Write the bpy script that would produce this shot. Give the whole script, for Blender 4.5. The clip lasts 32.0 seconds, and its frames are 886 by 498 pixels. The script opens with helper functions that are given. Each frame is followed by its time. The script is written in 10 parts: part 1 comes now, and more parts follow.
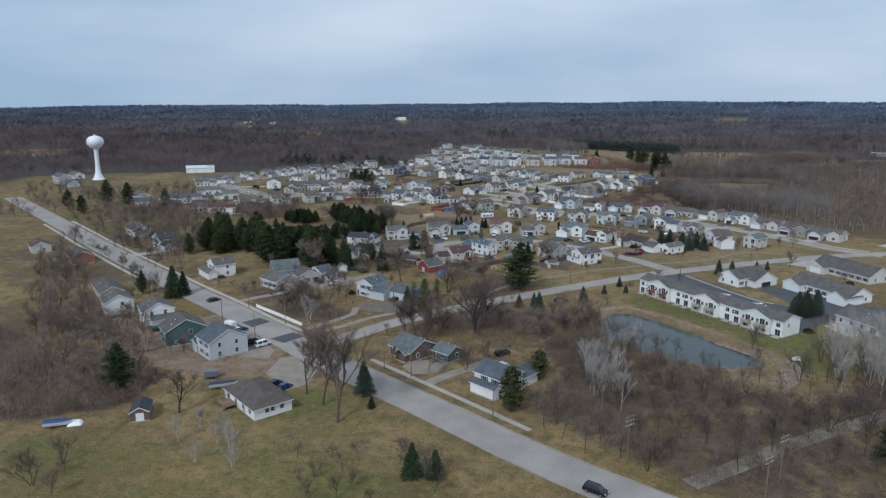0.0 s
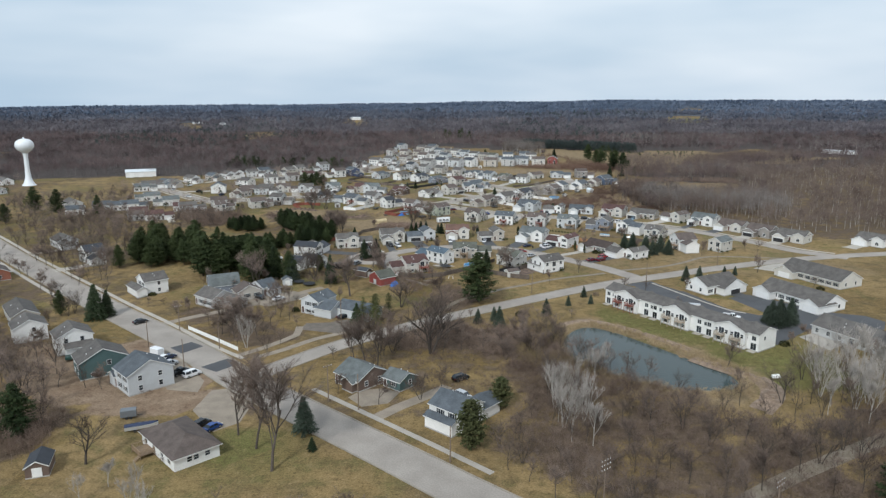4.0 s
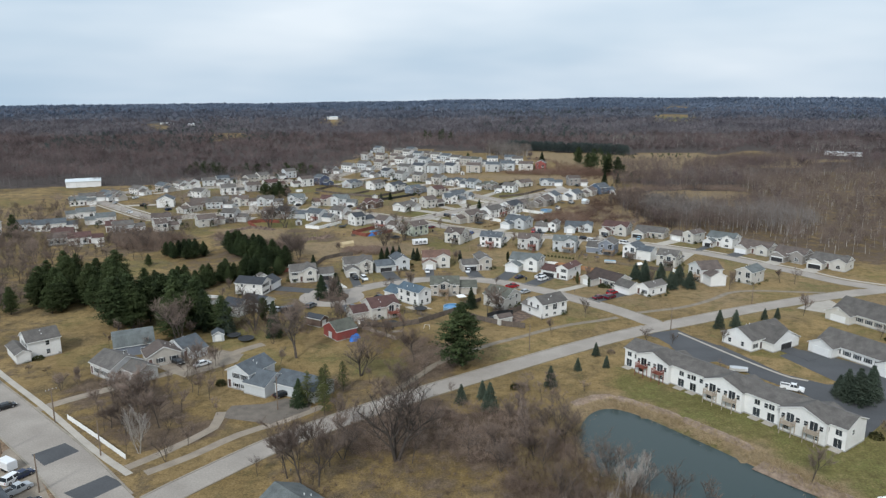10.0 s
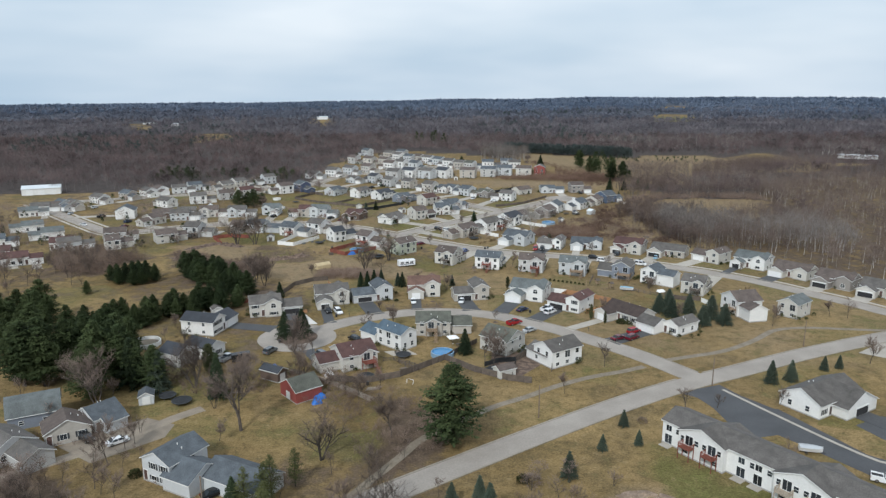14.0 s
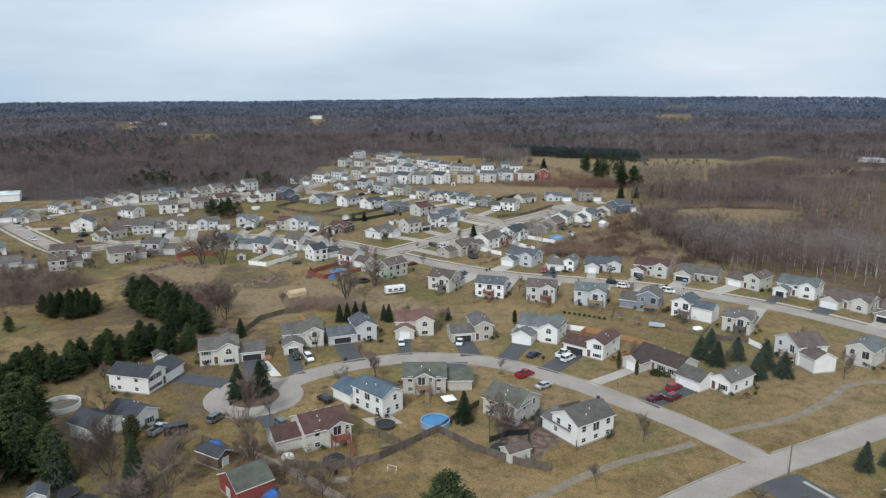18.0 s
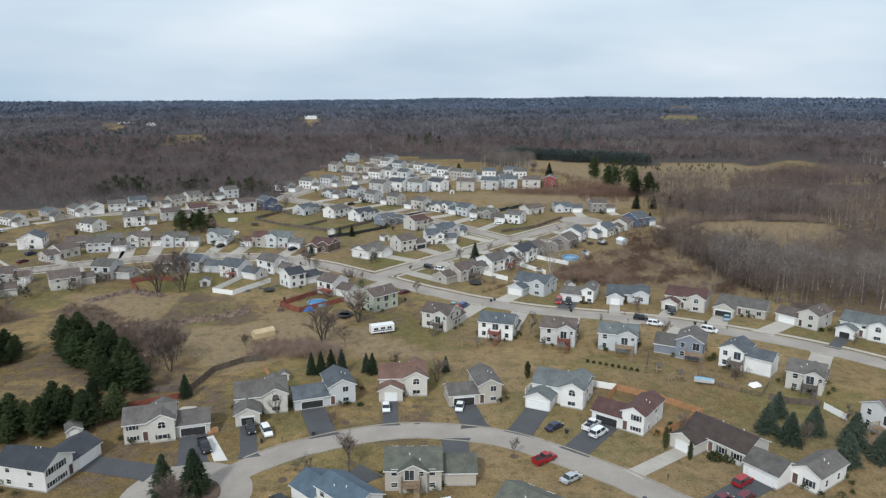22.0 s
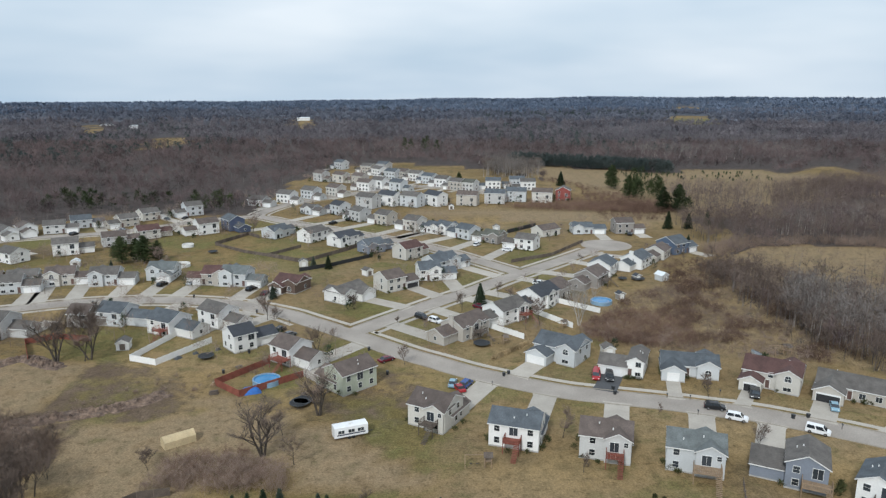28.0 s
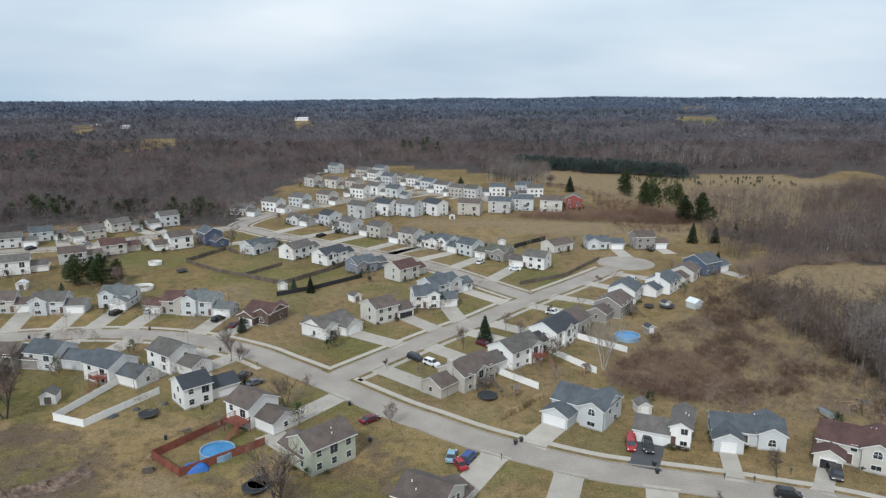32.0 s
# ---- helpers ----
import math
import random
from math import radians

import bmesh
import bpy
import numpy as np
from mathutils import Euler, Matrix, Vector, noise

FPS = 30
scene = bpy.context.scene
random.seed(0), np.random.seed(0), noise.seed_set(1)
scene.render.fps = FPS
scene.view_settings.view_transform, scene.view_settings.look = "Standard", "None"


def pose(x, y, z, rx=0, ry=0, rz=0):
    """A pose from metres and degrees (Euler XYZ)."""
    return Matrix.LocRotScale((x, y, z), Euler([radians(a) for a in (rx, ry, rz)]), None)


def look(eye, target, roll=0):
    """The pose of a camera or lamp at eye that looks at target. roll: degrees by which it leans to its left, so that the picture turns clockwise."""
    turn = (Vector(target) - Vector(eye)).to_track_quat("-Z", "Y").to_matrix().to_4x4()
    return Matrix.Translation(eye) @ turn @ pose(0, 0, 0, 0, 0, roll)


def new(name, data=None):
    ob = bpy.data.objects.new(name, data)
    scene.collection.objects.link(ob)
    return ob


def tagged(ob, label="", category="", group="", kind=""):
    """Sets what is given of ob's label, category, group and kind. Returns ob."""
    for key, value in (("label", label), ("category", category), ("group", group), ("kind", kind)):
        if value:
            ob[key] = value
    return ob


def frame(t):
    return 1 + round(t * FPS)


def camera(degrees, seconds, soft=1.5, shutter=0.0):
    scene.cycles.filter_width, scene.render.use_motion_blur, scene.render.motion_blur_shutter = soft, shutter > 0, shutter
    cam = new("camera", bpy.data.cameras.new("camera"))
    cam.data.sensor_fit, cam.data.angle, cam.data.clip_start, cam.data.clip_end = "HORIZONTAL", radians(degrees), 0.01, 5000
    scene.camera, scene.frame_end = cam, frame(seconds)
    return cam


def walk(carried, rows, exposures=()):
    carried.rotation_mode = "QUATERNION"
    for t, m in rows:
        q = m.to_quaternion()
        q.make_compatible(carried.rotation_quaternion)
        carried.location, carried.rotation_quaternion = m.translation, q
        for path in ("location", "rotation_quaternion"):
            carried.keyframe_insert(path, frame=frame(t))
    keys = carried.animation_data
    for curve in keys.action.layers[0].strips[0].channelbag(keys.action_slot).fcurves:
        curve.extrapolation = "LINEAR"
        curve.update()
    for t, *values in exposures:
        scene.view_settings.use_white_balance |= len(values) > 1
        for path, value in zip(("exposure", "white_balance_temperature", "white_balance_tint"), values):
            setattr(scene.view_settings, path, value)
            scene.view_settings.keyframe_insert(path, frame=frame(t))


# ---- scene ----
cam = camera(63.82, 32.0, soft=1.32)
# seconds, place, tilt, turn, lean
ROWS = [
    (0, -2.84, -18.34, 74.80, 77.282, 5.197, 0.178),
    (0.5, -2.90, -17.71, 74.65, 77.272, 3.986, 0.176),
    (1, -2.90, -16.45, 74.64, 77.258, 3.193, 0.198),
    (1.5, -2.87, -14.55, 74.57, 77.259, 2.740, 0.188),
    (2, -2.64, -12.14, 74.46, 77.262, 2.428, 0.155),
    (2.5, -2.49, -9.15, 74.45, 77.244, 2.239, 0.110),
    (3, -2.53, -6.05, 74.45, 77.225, 2.083, 0.086),
    (3.5, -2.50, -2.26, 74.37, 77.237, 1.960, 0.066),
    (5.5, -2.14, 15.53, 74.78, 77.185, 1.037, -0.048),
    (6, -1.98, 20.06, 74.85, 77.184, 0.908, -0.052),
    (7, -1.79, 29.98, 75.07, 77.163, 0.670, -0.071),
    (8, -1.53, 40.48, 75.23, 77.122, 0.531, -0.086),
    (9, -1.46, 50.99, 75.43, 77.074, 0.454, -0.068),
    (10, -1.27, 61.29, 75.37, 77.047, 0.349, -0.073),
    (11, -0.78, 72.59, 75.29, 77.032, 0.231, -0.077),
    (12, -0.28, 83.79, 75.18, 77.034, 0.110, -0.103),
    (13, -0.00, 95.00, 75.00, 77.013, 0.001, -0.052),
    (14, 0.32, 106.23, 74.74, 76.997, -0.136, -0.014),
    (14.5, 0.42, 112.06, 74.56, 77.000, -0.224, -0.018),
    (16.5, 0.94, 134.10, 73.98, 76.969, -0.311, 0.038),
    (17, 1.21, 139.52, 73.84, 76.965, -0.306, 0.057),
    (18, 1.37, 150.58, 73.85, 76.931, -0.343, 0.112),
    (19, 1.65, 161.53, 73.78, 76.924, -0.360, 0.117),
    (20, 1.87, 172.64, 73.80, 76.899, -0.369, 0.187),
    (21, 2.15, 183.77, 73.49, 76.915, -0.398, 0.237),
    (22, 2.23, 194.48, 73.18, 76.922, -0.448, 0.259),
    (23, 2.56, 205.97, 73.01, 76.954, -0.438, 0.230),
    (24, 2.71, 216.85, 72.66, 76.938, -0.488, 0.209),
    (25, 3.06, 228.17, 72.49, 76.930, -0.490, 0.141),
    (25.5, 3.34, 233.52, 72.46, 76.920, -0.465, 0.121),
    (27.5, 3.66, 255.05, 72.29, 76.905, -0.431, 0.174),
    (28, 3.83, 260.75, 72.26, 76.925, -0.456, 0.170),
    (29, 4.21, 271.40, 71.96, 76.933, -0.433, 0.224),
    (30, 4.64, 281.18, 71.66, 76.925, -0.406, 0.235),
    (31, 4.80, 289.56, 71.52, 76.927, -0.396, 0.320),
    (31.5, 5.01, 293.48, 71.44, 76.919, -0.352, 0.325),
    (32, 5.12, 297.60, 71.33, 76.916, -0.307, 0.248),
]
walk(cam, [(t, pose(x, y, z, rx, 0, rz) @ pose(0, 0, 0, 0, 0, lean)) for t, x, y, z, rx, rz, lean in ROWS], ((0, -0.55, 5450, 10), (1, -0.23, 5800, 10), (2, -0.18, 5950, 10), (4, -0.16, 6000, 10), (32, -0.16, 6000, 10)))

# ---- world and light ----
world = bpy.data.worlds.new("sky")
scene.world = world
world.use_nodes = True
wn, wl = world.node_tree.nodes, world.node_tree.links
wn.clear()
SUN_EL, SUN_AZ = 40.0, 203.0  # degrees; azimuth clockwise from +y
sky = wn.new("ShaderNodeTexSky")
sky.sky_type, sky.sun_disc = "NISHITA", False
sky.sun_elevation, sky.sun_rotation = radians(SUN_EL), radians(SUN_AZ)
sky.dust_density, sky.air_density = 3.0, 1.2
coord = wn.new("ShaderNodeTexCoord")
stretch = wn.new("ShaderNodeMapping")
stretch.inputs["Scale"].default_value = (1.1, 1.1, 5.0)
stretch.inputs["Location"].default_value = (-0.45, 0.9, 0.0)
cloud = wn.new("ShaderNodeTexNoise")
cloud.inputs["Scale"].default_value, cloud.inputs["Detail"].default_value = 1.25, 4.0
cloud.inputs["Roughness"].default_value = 0.5
ramp = wn.new("ShaderNodeValToRGB")
ramp.color_ramp.elements[0].position, ramp.color_ramp.elements[0].color = 0.36, (0.58, 0.71, 0.81, 1)
ramp.color_ramp.elements[1].position, ramp.color_ramp.elements[1].color = 0.66, (0.955, 1.0, 1.01, 1)
toward = wn.new("ShaderNodeSeparateXYZ")
rise = wn.new("ShaderNodeMapRange")
rise.inputs["From Min"].default_value, rise.inputs["From Max"].default_value = 0.0, 0.22
rise.inputs["To Min"].default_value, rise.inputs["To Max"].default_value = -0.05, 0.12
lift = wn.new("ShaderNodeMath")
lift.operation = "ADD"
across = wn.new("ShaderNodeMapRange")
across.inputs["From Min"].default_value, across.inputs["From Max"].default_value = -0.6, 0.3
across.inputs["To Min"].default_value, across.inputs["To Max"].default_value = -0.20, 0.08
slant = wn.new("ShaderNodeMath")
slant.operation = "ADD"
gain = wn.new("ShaderNodeVectorMath")
gain.operation = "SCALE"
gain.inputs["Scale"].default_value = 9.6
veil = wn.new("ShaderNodeMix")
veil.data_type = "RGBA"
veil.inputs["Factor"].default_value = 0.9
back = wn.new("ShaderNodeBackground")
back.inputs["Strength"].default_value = 0.11
out = wn.new("ShaderNodeOutputWorld")
wl.new(coord.outputs["Generated"], stretch.inputs["Vector"])
wl.new(stretch.outputs["Vector"], cloud.inputs["Vector"])
wl.new(coord.outputs["Generated"], toward.inputs["Vector"])
wl.new(toward.outputs["Z"], rise.inputs["Value"])
wl.new(cloud.outputs["Fac"], lift.inputs[0])
wl.new(rise.outputs["Result"], lift.inputs[1])
wl.new(toward.outputs["X"], across.inputs["Value"])
wl.new(lift.outputs["Value"], slant.inputs[0])
wl.new(across.outputs["Result"], slant.inputs[1])
wl.new(slant.outputs["Value"], ramp.inputs["Fac"])
wl.new(ramp.outputs["Color"], gain.inputs[0])
wl.new(sky.outputs["Color"], veil.inputs["A"])
wl.new(gain.outputs["Vector"], veil.inputs["B"])
wl.new(veil.outputs["Result"], back.inputs["Color"])
wl.new(back.outputs["Background"], out.inputs["Surface"])

lamp = bpy.data.lights.new("sun", "SUN")
lamp.energy, lamp.angle, lamp.color = 2.9, radians(7), (0.97, 0.945, 0.87)
sun = new("sun", lamp)
sd = Vector((math.sin(radians(SUN_AZ)) * math.cos(radians(SUN_EL)), math.cos(radians(SUN_AZ)) * math.cos(radians(SUN_EL)), math.sin(radians(SUN_EL))))
sun.matrix_world = look(sd * 900, (0, 0, 0))

# ---- materials ----


def surface(name, color, rough=0.85, var=0.18, scale=0.6, fine=6.0, bump=0.15, metal=0.0, each=0.0, lines=0.0, second=None, world_space=False):
    """A procedural surface: base colour broken up at two scales, with relief; each: how far objects differ; lines: period of laps in metres."""
    m = bpy.data.materials.new(name)
    m.use_nodes = True
    n, l = m.node_tree.nodes, m.node_tree.links
    p = n["Principled BSDF"]
    p.inputs["Roughness"].default_value, p.inputs["Metallic"].default_value = rough, metal
    if world_space:
        src = n.new("ShaderNodeNewGeometry").outputs["Position"]
    else:
        src = n.new("ShaderNodeTexCoord").outputs["Object"]
    big, small = n.new("ShaderNodeTexNoise"), n.new("ShaderNodeTexNoise")
    big.inputs["Scale"].default_value, big.inputs["Detail"].default_value = scale, 4
    small.inputs["Scale"].default_value, small.inputs["Detail"].default_value = fine, 3
    l.new(src, big.inputs["Vector"])
    l.new(src, small.inputs["Vector"])
    mix = n.new("ShaderNodeMix")
    mix.data_type = "RGBA"
    other = second or tuple(c * (1 - 1.6 * var) for c in color)
    mix.inputs["A"].default_value, mix.inputs["B"].default_value = (*color, 1), (*other, 1)
    span = n.new("ShaderNodeMapRange")
    span.inputs["From Min"].default_value, span.inputs["From Max"].default_value = 0.35, 0.68
    l.new(big.outputs["Fac"], span.inputs["Value"])
    l.new(span.outputs["Result"], mix.inputs["Factor"])
    hsv = n.new("ShaderNodeHueSaturation")
    val = n.new("ShaderNodeMapRange")
    val.inputs["From Min"].default_value, val.inputs["From Max"].default_value = 0.3, 0.7
    val.inputs["To Min"].default_value, val.inputs["To Max"].default_value = 1 - var, 1 + var
    l.new(small.outputs["Fac"], val.inputs["Value"])
    value = val.outputs["Result"]
    if each:
        info = n.new("ShaderNodeObjectInfo")
        sp = n.new("ShaderNodeMapRange")
        sp.inputs["To Min"].default_value, sp.inputs["To Max"].default_value = 1 - each, 1 + each
        l.new(info.outputs["Random"], sp.inputs["Value"])
        mul = n.new("ShaderNodeMath")
        mul.operation = "MULTIPLY"
        l.new(value, mul.inputs[0])
        l.new(sp.outputs["Result"], mul.inputs[1])
        value = mul.outputs["Value"]
    l.new(value, hsv.inputs["Value"])
    l.new(mix.outputs["Result"], hsv.inputs["Color"])
    l.new(hsv.outputs["Color"], p.inputs["Base Color"])
    height = small.outputs["Fac"]
    if lines:
        wave = n.new("ShaderNodeTexWave")
        wave.bands_direction, wave.wave_profile = "Z", "SAW"
        wave.inputs["Scale"].default_value = 0.314 / lines
        l.new(src, wave.inputs["Vector"])
        height = wave.outputs["Fac"]
    if bump:
        b = n.new("ShaderNodeBump")
        b.inputs["Strength"].default_value, b.inputs["Distance"].default_value = bump, 0.05
        l.new(height, b.inputs["Height"])
        l.new(b.outputs["Normal"], p.inputs["Normal"])
    return m


def island(name, a, b, rough=0.9, spread=0.25, patch=0.012, stand=0.09, per=0.55, far_w=0.45, mid_w=0.45, tree_w=0.0):
    """Foliage and twigs: colour runs from a to b from stand to stand (patch), from crown to crown (stand, tree_w) and from piece to piece (per)."""
    m = bpy.data.materials.new(name)
    m.use_nodes = True
    n, l = m.node_tree.nodes, m.node_tree.links
    p = n["Principled BSDF"]
    p.inputs["Roughness"].default_value = rough
    p.inputs["Specular IOR Level"].default_value = 0.15
    geo = n.new("ShaderNodeNewGeometry")
    info = n.new("ShaderNodeObjectInfo")
    mix = n.new("ShaderNodeMix")
    mix.data_type = "RGBA"
    mix.inputs["A"].default_value, mix.inputs["B"].default_value = (*a, 1), (*b, 1)

    def wave(scale, detail, lo, hi):
        t = n.new("ShaderNodeTexNoise")
        t.inputs["Scale"].default_value, t.inputs["Detail"].default_value = scale, detail
        l.new(geo.outputs["Position"], t.inputs["Vector"])
        r = n.new("ShaderNodeMapRange")
        for k, v in (("From Min", 0.37), ("From Max", 0.63), ("To Min", lo), ("To Max", hi)):
            r.inputs[k].default_value = v
        l.new(t.outputs["Fac"], r.inputs["Value"])
        return r.outputs["Result"]

    def plus(u, v, k=1.0):
        x = n.new("ShaderNodeMath")
        x.operation = "MULTIPLY_ADD"
        x.inputs[1].default_value = k
        l.new(u, x.inputs[0])
        l.new(v, x.inputs[2])
        return x.outputs["Value"]

    fac = plus(wave(patch, 3, 0.0, far_w), wave(stand, 2, -mid_w * 0.45, mid_w * 0.55))
    fac = plus(geo.outputs["Random Per Island"], fac, per)
    if tree_w:
        crown = n.new("ShaderNodeAttribute")
        crown.attribute_name = "crown"
        fac = plus(crown.outputs["Fac"], fac, tree_w)
    l.new(fac, mix.inputs["Factor"])
    hsv = n.new("ShaderNodeHueSaturation")
    sp = n.new("ShaderNodeMapRange")
    sp.inputs["To Min"].default_value, sp.inputs["To Max"].default_value = 1 - spread, 1 + spread
    l.new(info.outputs["Random"], sp.inputs["Value"])
    l.new(sp.outputs["Result"], hsv.inputs["Value"])
    l.new(mix.outputs["Result"], hsv.inputs["Color"])
    l.new(hsv.outputs["Color"], p.inputs["Base Color"])
    return m


WALLS = {
    "white": surface("white_siding", (0.74, 0.735, 0.715), 0.6, 0.05, 0.4, 3, 0.25, each=0.05, lines=0.2),
    "cream": surface("cream_siding", (0.55, 0.53, 0.485), 0.65, 0.06, 0.4, 3, 0.25, each=0.07, lines=0.2),
    "tan": surface("tan_siding", (0.43, 0.40, 0.355), 0.65, 0.06, 0.4, 3, 0.25, each=0.07, lines=0.2),
    "grey": surface("grey_siding", (0.50, 0.50, 0.49), 0.65, 0.06, 0.4, 3, 0.25, each=0.08, lines=0.2),
    "taupe": surface("taupe_siding", (0.27, 0.25, 0.23), 0.65, 0.06, 0.4, 3, 0.25, each=0.06, lines=0.2),
    "lightblue": surface("pale_blue_siding", (0.52, 0.54, 0.55), 0.65, 0.05, 0.4, 3, 0.25, each=0.06, lines=0.2),
    "bluegrey": surface("blue_grey_siding", (0.20, 0.225, 0.27), 0.65, 0.06, 0.4, 3, 0.25, each=0.06, lines=0.2),
    "blue": surface("blue_siding", (0.085, 0.12, 0.185), 0.65, 0.06, 0.4, 3, 0.25, lines=0.2),
    "navy": surface("navy_siding", (0.07, 0.09, 0.15), 0.65, 0.06, 0.4, 3, 0.25, lines=0.2),
    "green": surface("dark_green_siding", (0.07, 0.12, 0.12), 0.65, 0.06, 0.4, 3, 0.25, lines=0.2),
    "sage": surface("sage_siding", (0.42, 0.45, 0.36), 0.65, 0.06, 0.4, 3, 0.25, lines=0.2),
    "red": surface("barn_red_siding", (0.26, 0.06, 0.05), 0.7, 0.08, 0.5, 3, 0.25, lines=0.2),
    "brown": surface("brown_siding", (0.13, 0.09, 0.07), 0.75, 0.1, 0.5, 3, 0.25, lines=0.2),
    "brick": surface("brick_red", (0.28, 0.11, 0.07), 0.85, 0.12, 0.5, 4, 0.2),
}
ROOFS = {
    "grey": surface("grey_shingle", (0.118, 0.108, 0.099), 0.9, 0.22, 0.5, 5, 0.3, each=0.14),
    "brown": surface("brown_shingle", (0.118, 0.093, 0.081), 0.9, 0.22, 0.5, 5, 0.3, each=0.12),
    "maroon": surface("maroon_shingle", (0.100, 0.052, 0.046), 0.9, 0.22, 0.5, 5, 0.3, each=0.1),
    "umber": surface("dark_umber_shingle", (0.062, 0.044, 0.038), 0.9, 0.2, 0.5, 5, 0.3),
    "blue": surface("blue_grey_shingle", (0.082, 0.118, 0.152), 0.9, 0.18, 0.5, 5, 0.3),
    "rust": surface("rust_shingle", (0.165, 0.095, 0.072), 0.9, 0.22, 0.5, 5, 0.3, each=0.1),
    "slate": surface("slate_blue_shingle", (0.090, 0.103, 0.116), 0.9, 0.22, 0.5, 5, 0.3, each=0.12),
    "teal": surface("grey_green_shingle", (0.132, 0.146, 0.145), 0.9, 0.22, 0.5, 5, 0.3, each=0.1),
    "black": surface("black_shingle", (0.045, 0.05, 0.06), 0.9, 0.15, 0.5, 5, 0.3, each=0.15),
    "olive": surface("olive_shingle", (0.105, 0.108, 0.088), 0.9, 0.22, 0.5, 5, 0.3, each=0.1),
    "metal": surface("pale_metal_roof", (0.62, 0.66, 0.68), 0.45, 0.06, 0.3, 2, 0.1, each=0.05),
}
TRIM = surface("white_trim", (0.72, 0.72, 0.70), 0.55, 0.05, 0.8, 4, 0.05)
STONE = surface("foundation_concrete", (0.40, 0.39, 0.37), 0.9, 0.12, 0.7, 5, 0.2)
DOORW = surface("white_garage_door", (0.78, 0.78, 0.77), 0.5, 0.05, 0.6, 4, 0.2, each=0.05, lines=0.53)
# Near-black: paints the shade inside open garages; also covers pickup beds.
DARK = surface("dark_doorway_shade_and_bed", (0.03, 0.03, 0.032), 0.9, 0.3, 1.0, 4, 0.0)
DOORC = surface("painted_entrance_door", (0.12, 0.07, 0.06), 0.5, 0.2, 0.6, 4, 0.05, each=0.5)
GLASS = surface("window_glass", (0.035, 0.042, 0.05), 0.08, 0.2, 0.5, 2, 0.0, each=0.5)
SHUT = surface("dark_shutter", (0.05, 0.055, 0.06), 0.6, 0.1, 1, 8, 0.1)
DECKW = surface("deck_wood", (0.31, 0.22, 0.14), 0.8, 0.18, 0.8, 7, 0.3, each=0.2)
DECKR = surface("red_stained_wood", (0.24, 0.075, 0.05), 0.8, 0.18, 0.8, 7, 0.3, each=0.15)
DECKG = surface("weathered_wood", (0.135, 0.108, 0.088), 0.9, 0.2, 0.8, 7, 0.3, each=0.25)
DECKP = surface("pale_weathered_wood", (0.44, 0.37, 0.29), 0.85, 0.15, 0.8, 7, 0.3, each=0.1)
AMBER = surface("new_amber_boards", (0.40, 0.215, 0.105), 0.8, 0.16, 0.8, 7, 0.3, each=0.15)
VINYL = surface("white_vinyl", (0.82, 0.82, 0.80), 0.45, 0.05, 0.5, 3, 0.05)
ASPH = surface("worn_asphalt", (0.262, 0.232, 0.202), 0.9, 0.13, 0.12, 3.0, 0.2, second=(0.335, 0.300, 0.262), world_space=True)
ASPHD = surface("dark_asphalt", (0.075, 0.077, 0.082), 0.85, 0.14, 0.15, 3.0, 0.2, world_space=True)
KERB = surface("worn_kerb_concrete", (0.30, 0.265, 0.215), 0.9, 0.15, 0.3, 4.0, 0.15, world_space=True)
# The dark second tone puts shadows between clods into the earth's colour.
BANKM = surface("turned_earth_shadowed", (0.185, 0.130, 0.096), 0.95, 0.35, 0.6, 2.0, 0.6, second=(0.062, 0.042, 0.033), world_space=True)
PALEDIRT = surface("pale_washed_earth", (0.275, 0.205, 0.150), 0.95, 0.25, 0.5, 2.5, 0.5, second=(0.165, 0.118, 0.085), world_space=True)
MULCH = surface("bark_mulch", (0.115, 0.078, 0.055), 0.95, 0.25, 0.4, 5.0, 0.4, world_space=True)
PATHM = surface("old_path_asphalt", (0.225, 0.19, 0.145), 0.95, 0.2, 0.35, 2.0, 0.1, second=(0.17, 0.14, 0.10), world_space=True)
CONC = surface("concrete", (0.40, 0.365, 0.315), 0.85, 0.09, 0.3, 4.0, 0.15, each=0.08, world_space=True)
GRAVELD = surface("dark_gravel", (0.165, 0.140, 0.115), 0.95, 0.2, 0.4, 5.0, 0.4, world_space=True)
CONCW = surface("new_white_concrete", (0.60, 0.585, 0.55), 0.85, 0.09, 0.3, 4.0, 0.15, world_space=True)
GRAVEL = surface("gravel", (0.27, 0.226, 0.176), 0.95, 0.16, 0.3, 6.0, 0.4, each=0.08, world_space=True)
BARK = surface("bark", (0.085, 0.069, 0.057), 0.95, 0.25, 1.2, 9, 0.4, each=0.2)
PALEBARK = surface("pale_bark", (0.42, 0.39, 0.35), 0.9, 0.2, 1.2, 7, 0.3, each=0.1)
TWIG = island("bare_twigs", (0.105, 0.079, 0.064), (0.255, 0.198, 0.165))
BRUSHT = island("brush_twigs", (0.125, 0.090, 0.070), (0.270, 0.204, 0.164))
REDTWIG = island("reddish_twigs", (0.082, 0.050, 0.038), (0.200, 0.132, 0.100))
WILLOW = island("yellowish_twigs", (0.24, 0.18, 0.09), (0.36, 0.28, 0.15))
PALEW = island("grey_aspen_twigs", (0.110, 0.098, 0.092), (0.240, 0.215, 0.198), spread=0.05, per=0.3, tree_w=0.3)
TWIGP = island("pale_twigs", (0.26, 0.235, 0.21), (0.36, 0.33, 0.30))
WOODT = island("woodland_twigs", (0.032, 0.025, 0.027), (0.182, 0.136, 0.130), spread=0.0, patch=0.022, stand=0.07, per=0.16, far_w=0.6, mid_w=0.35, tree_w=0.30)
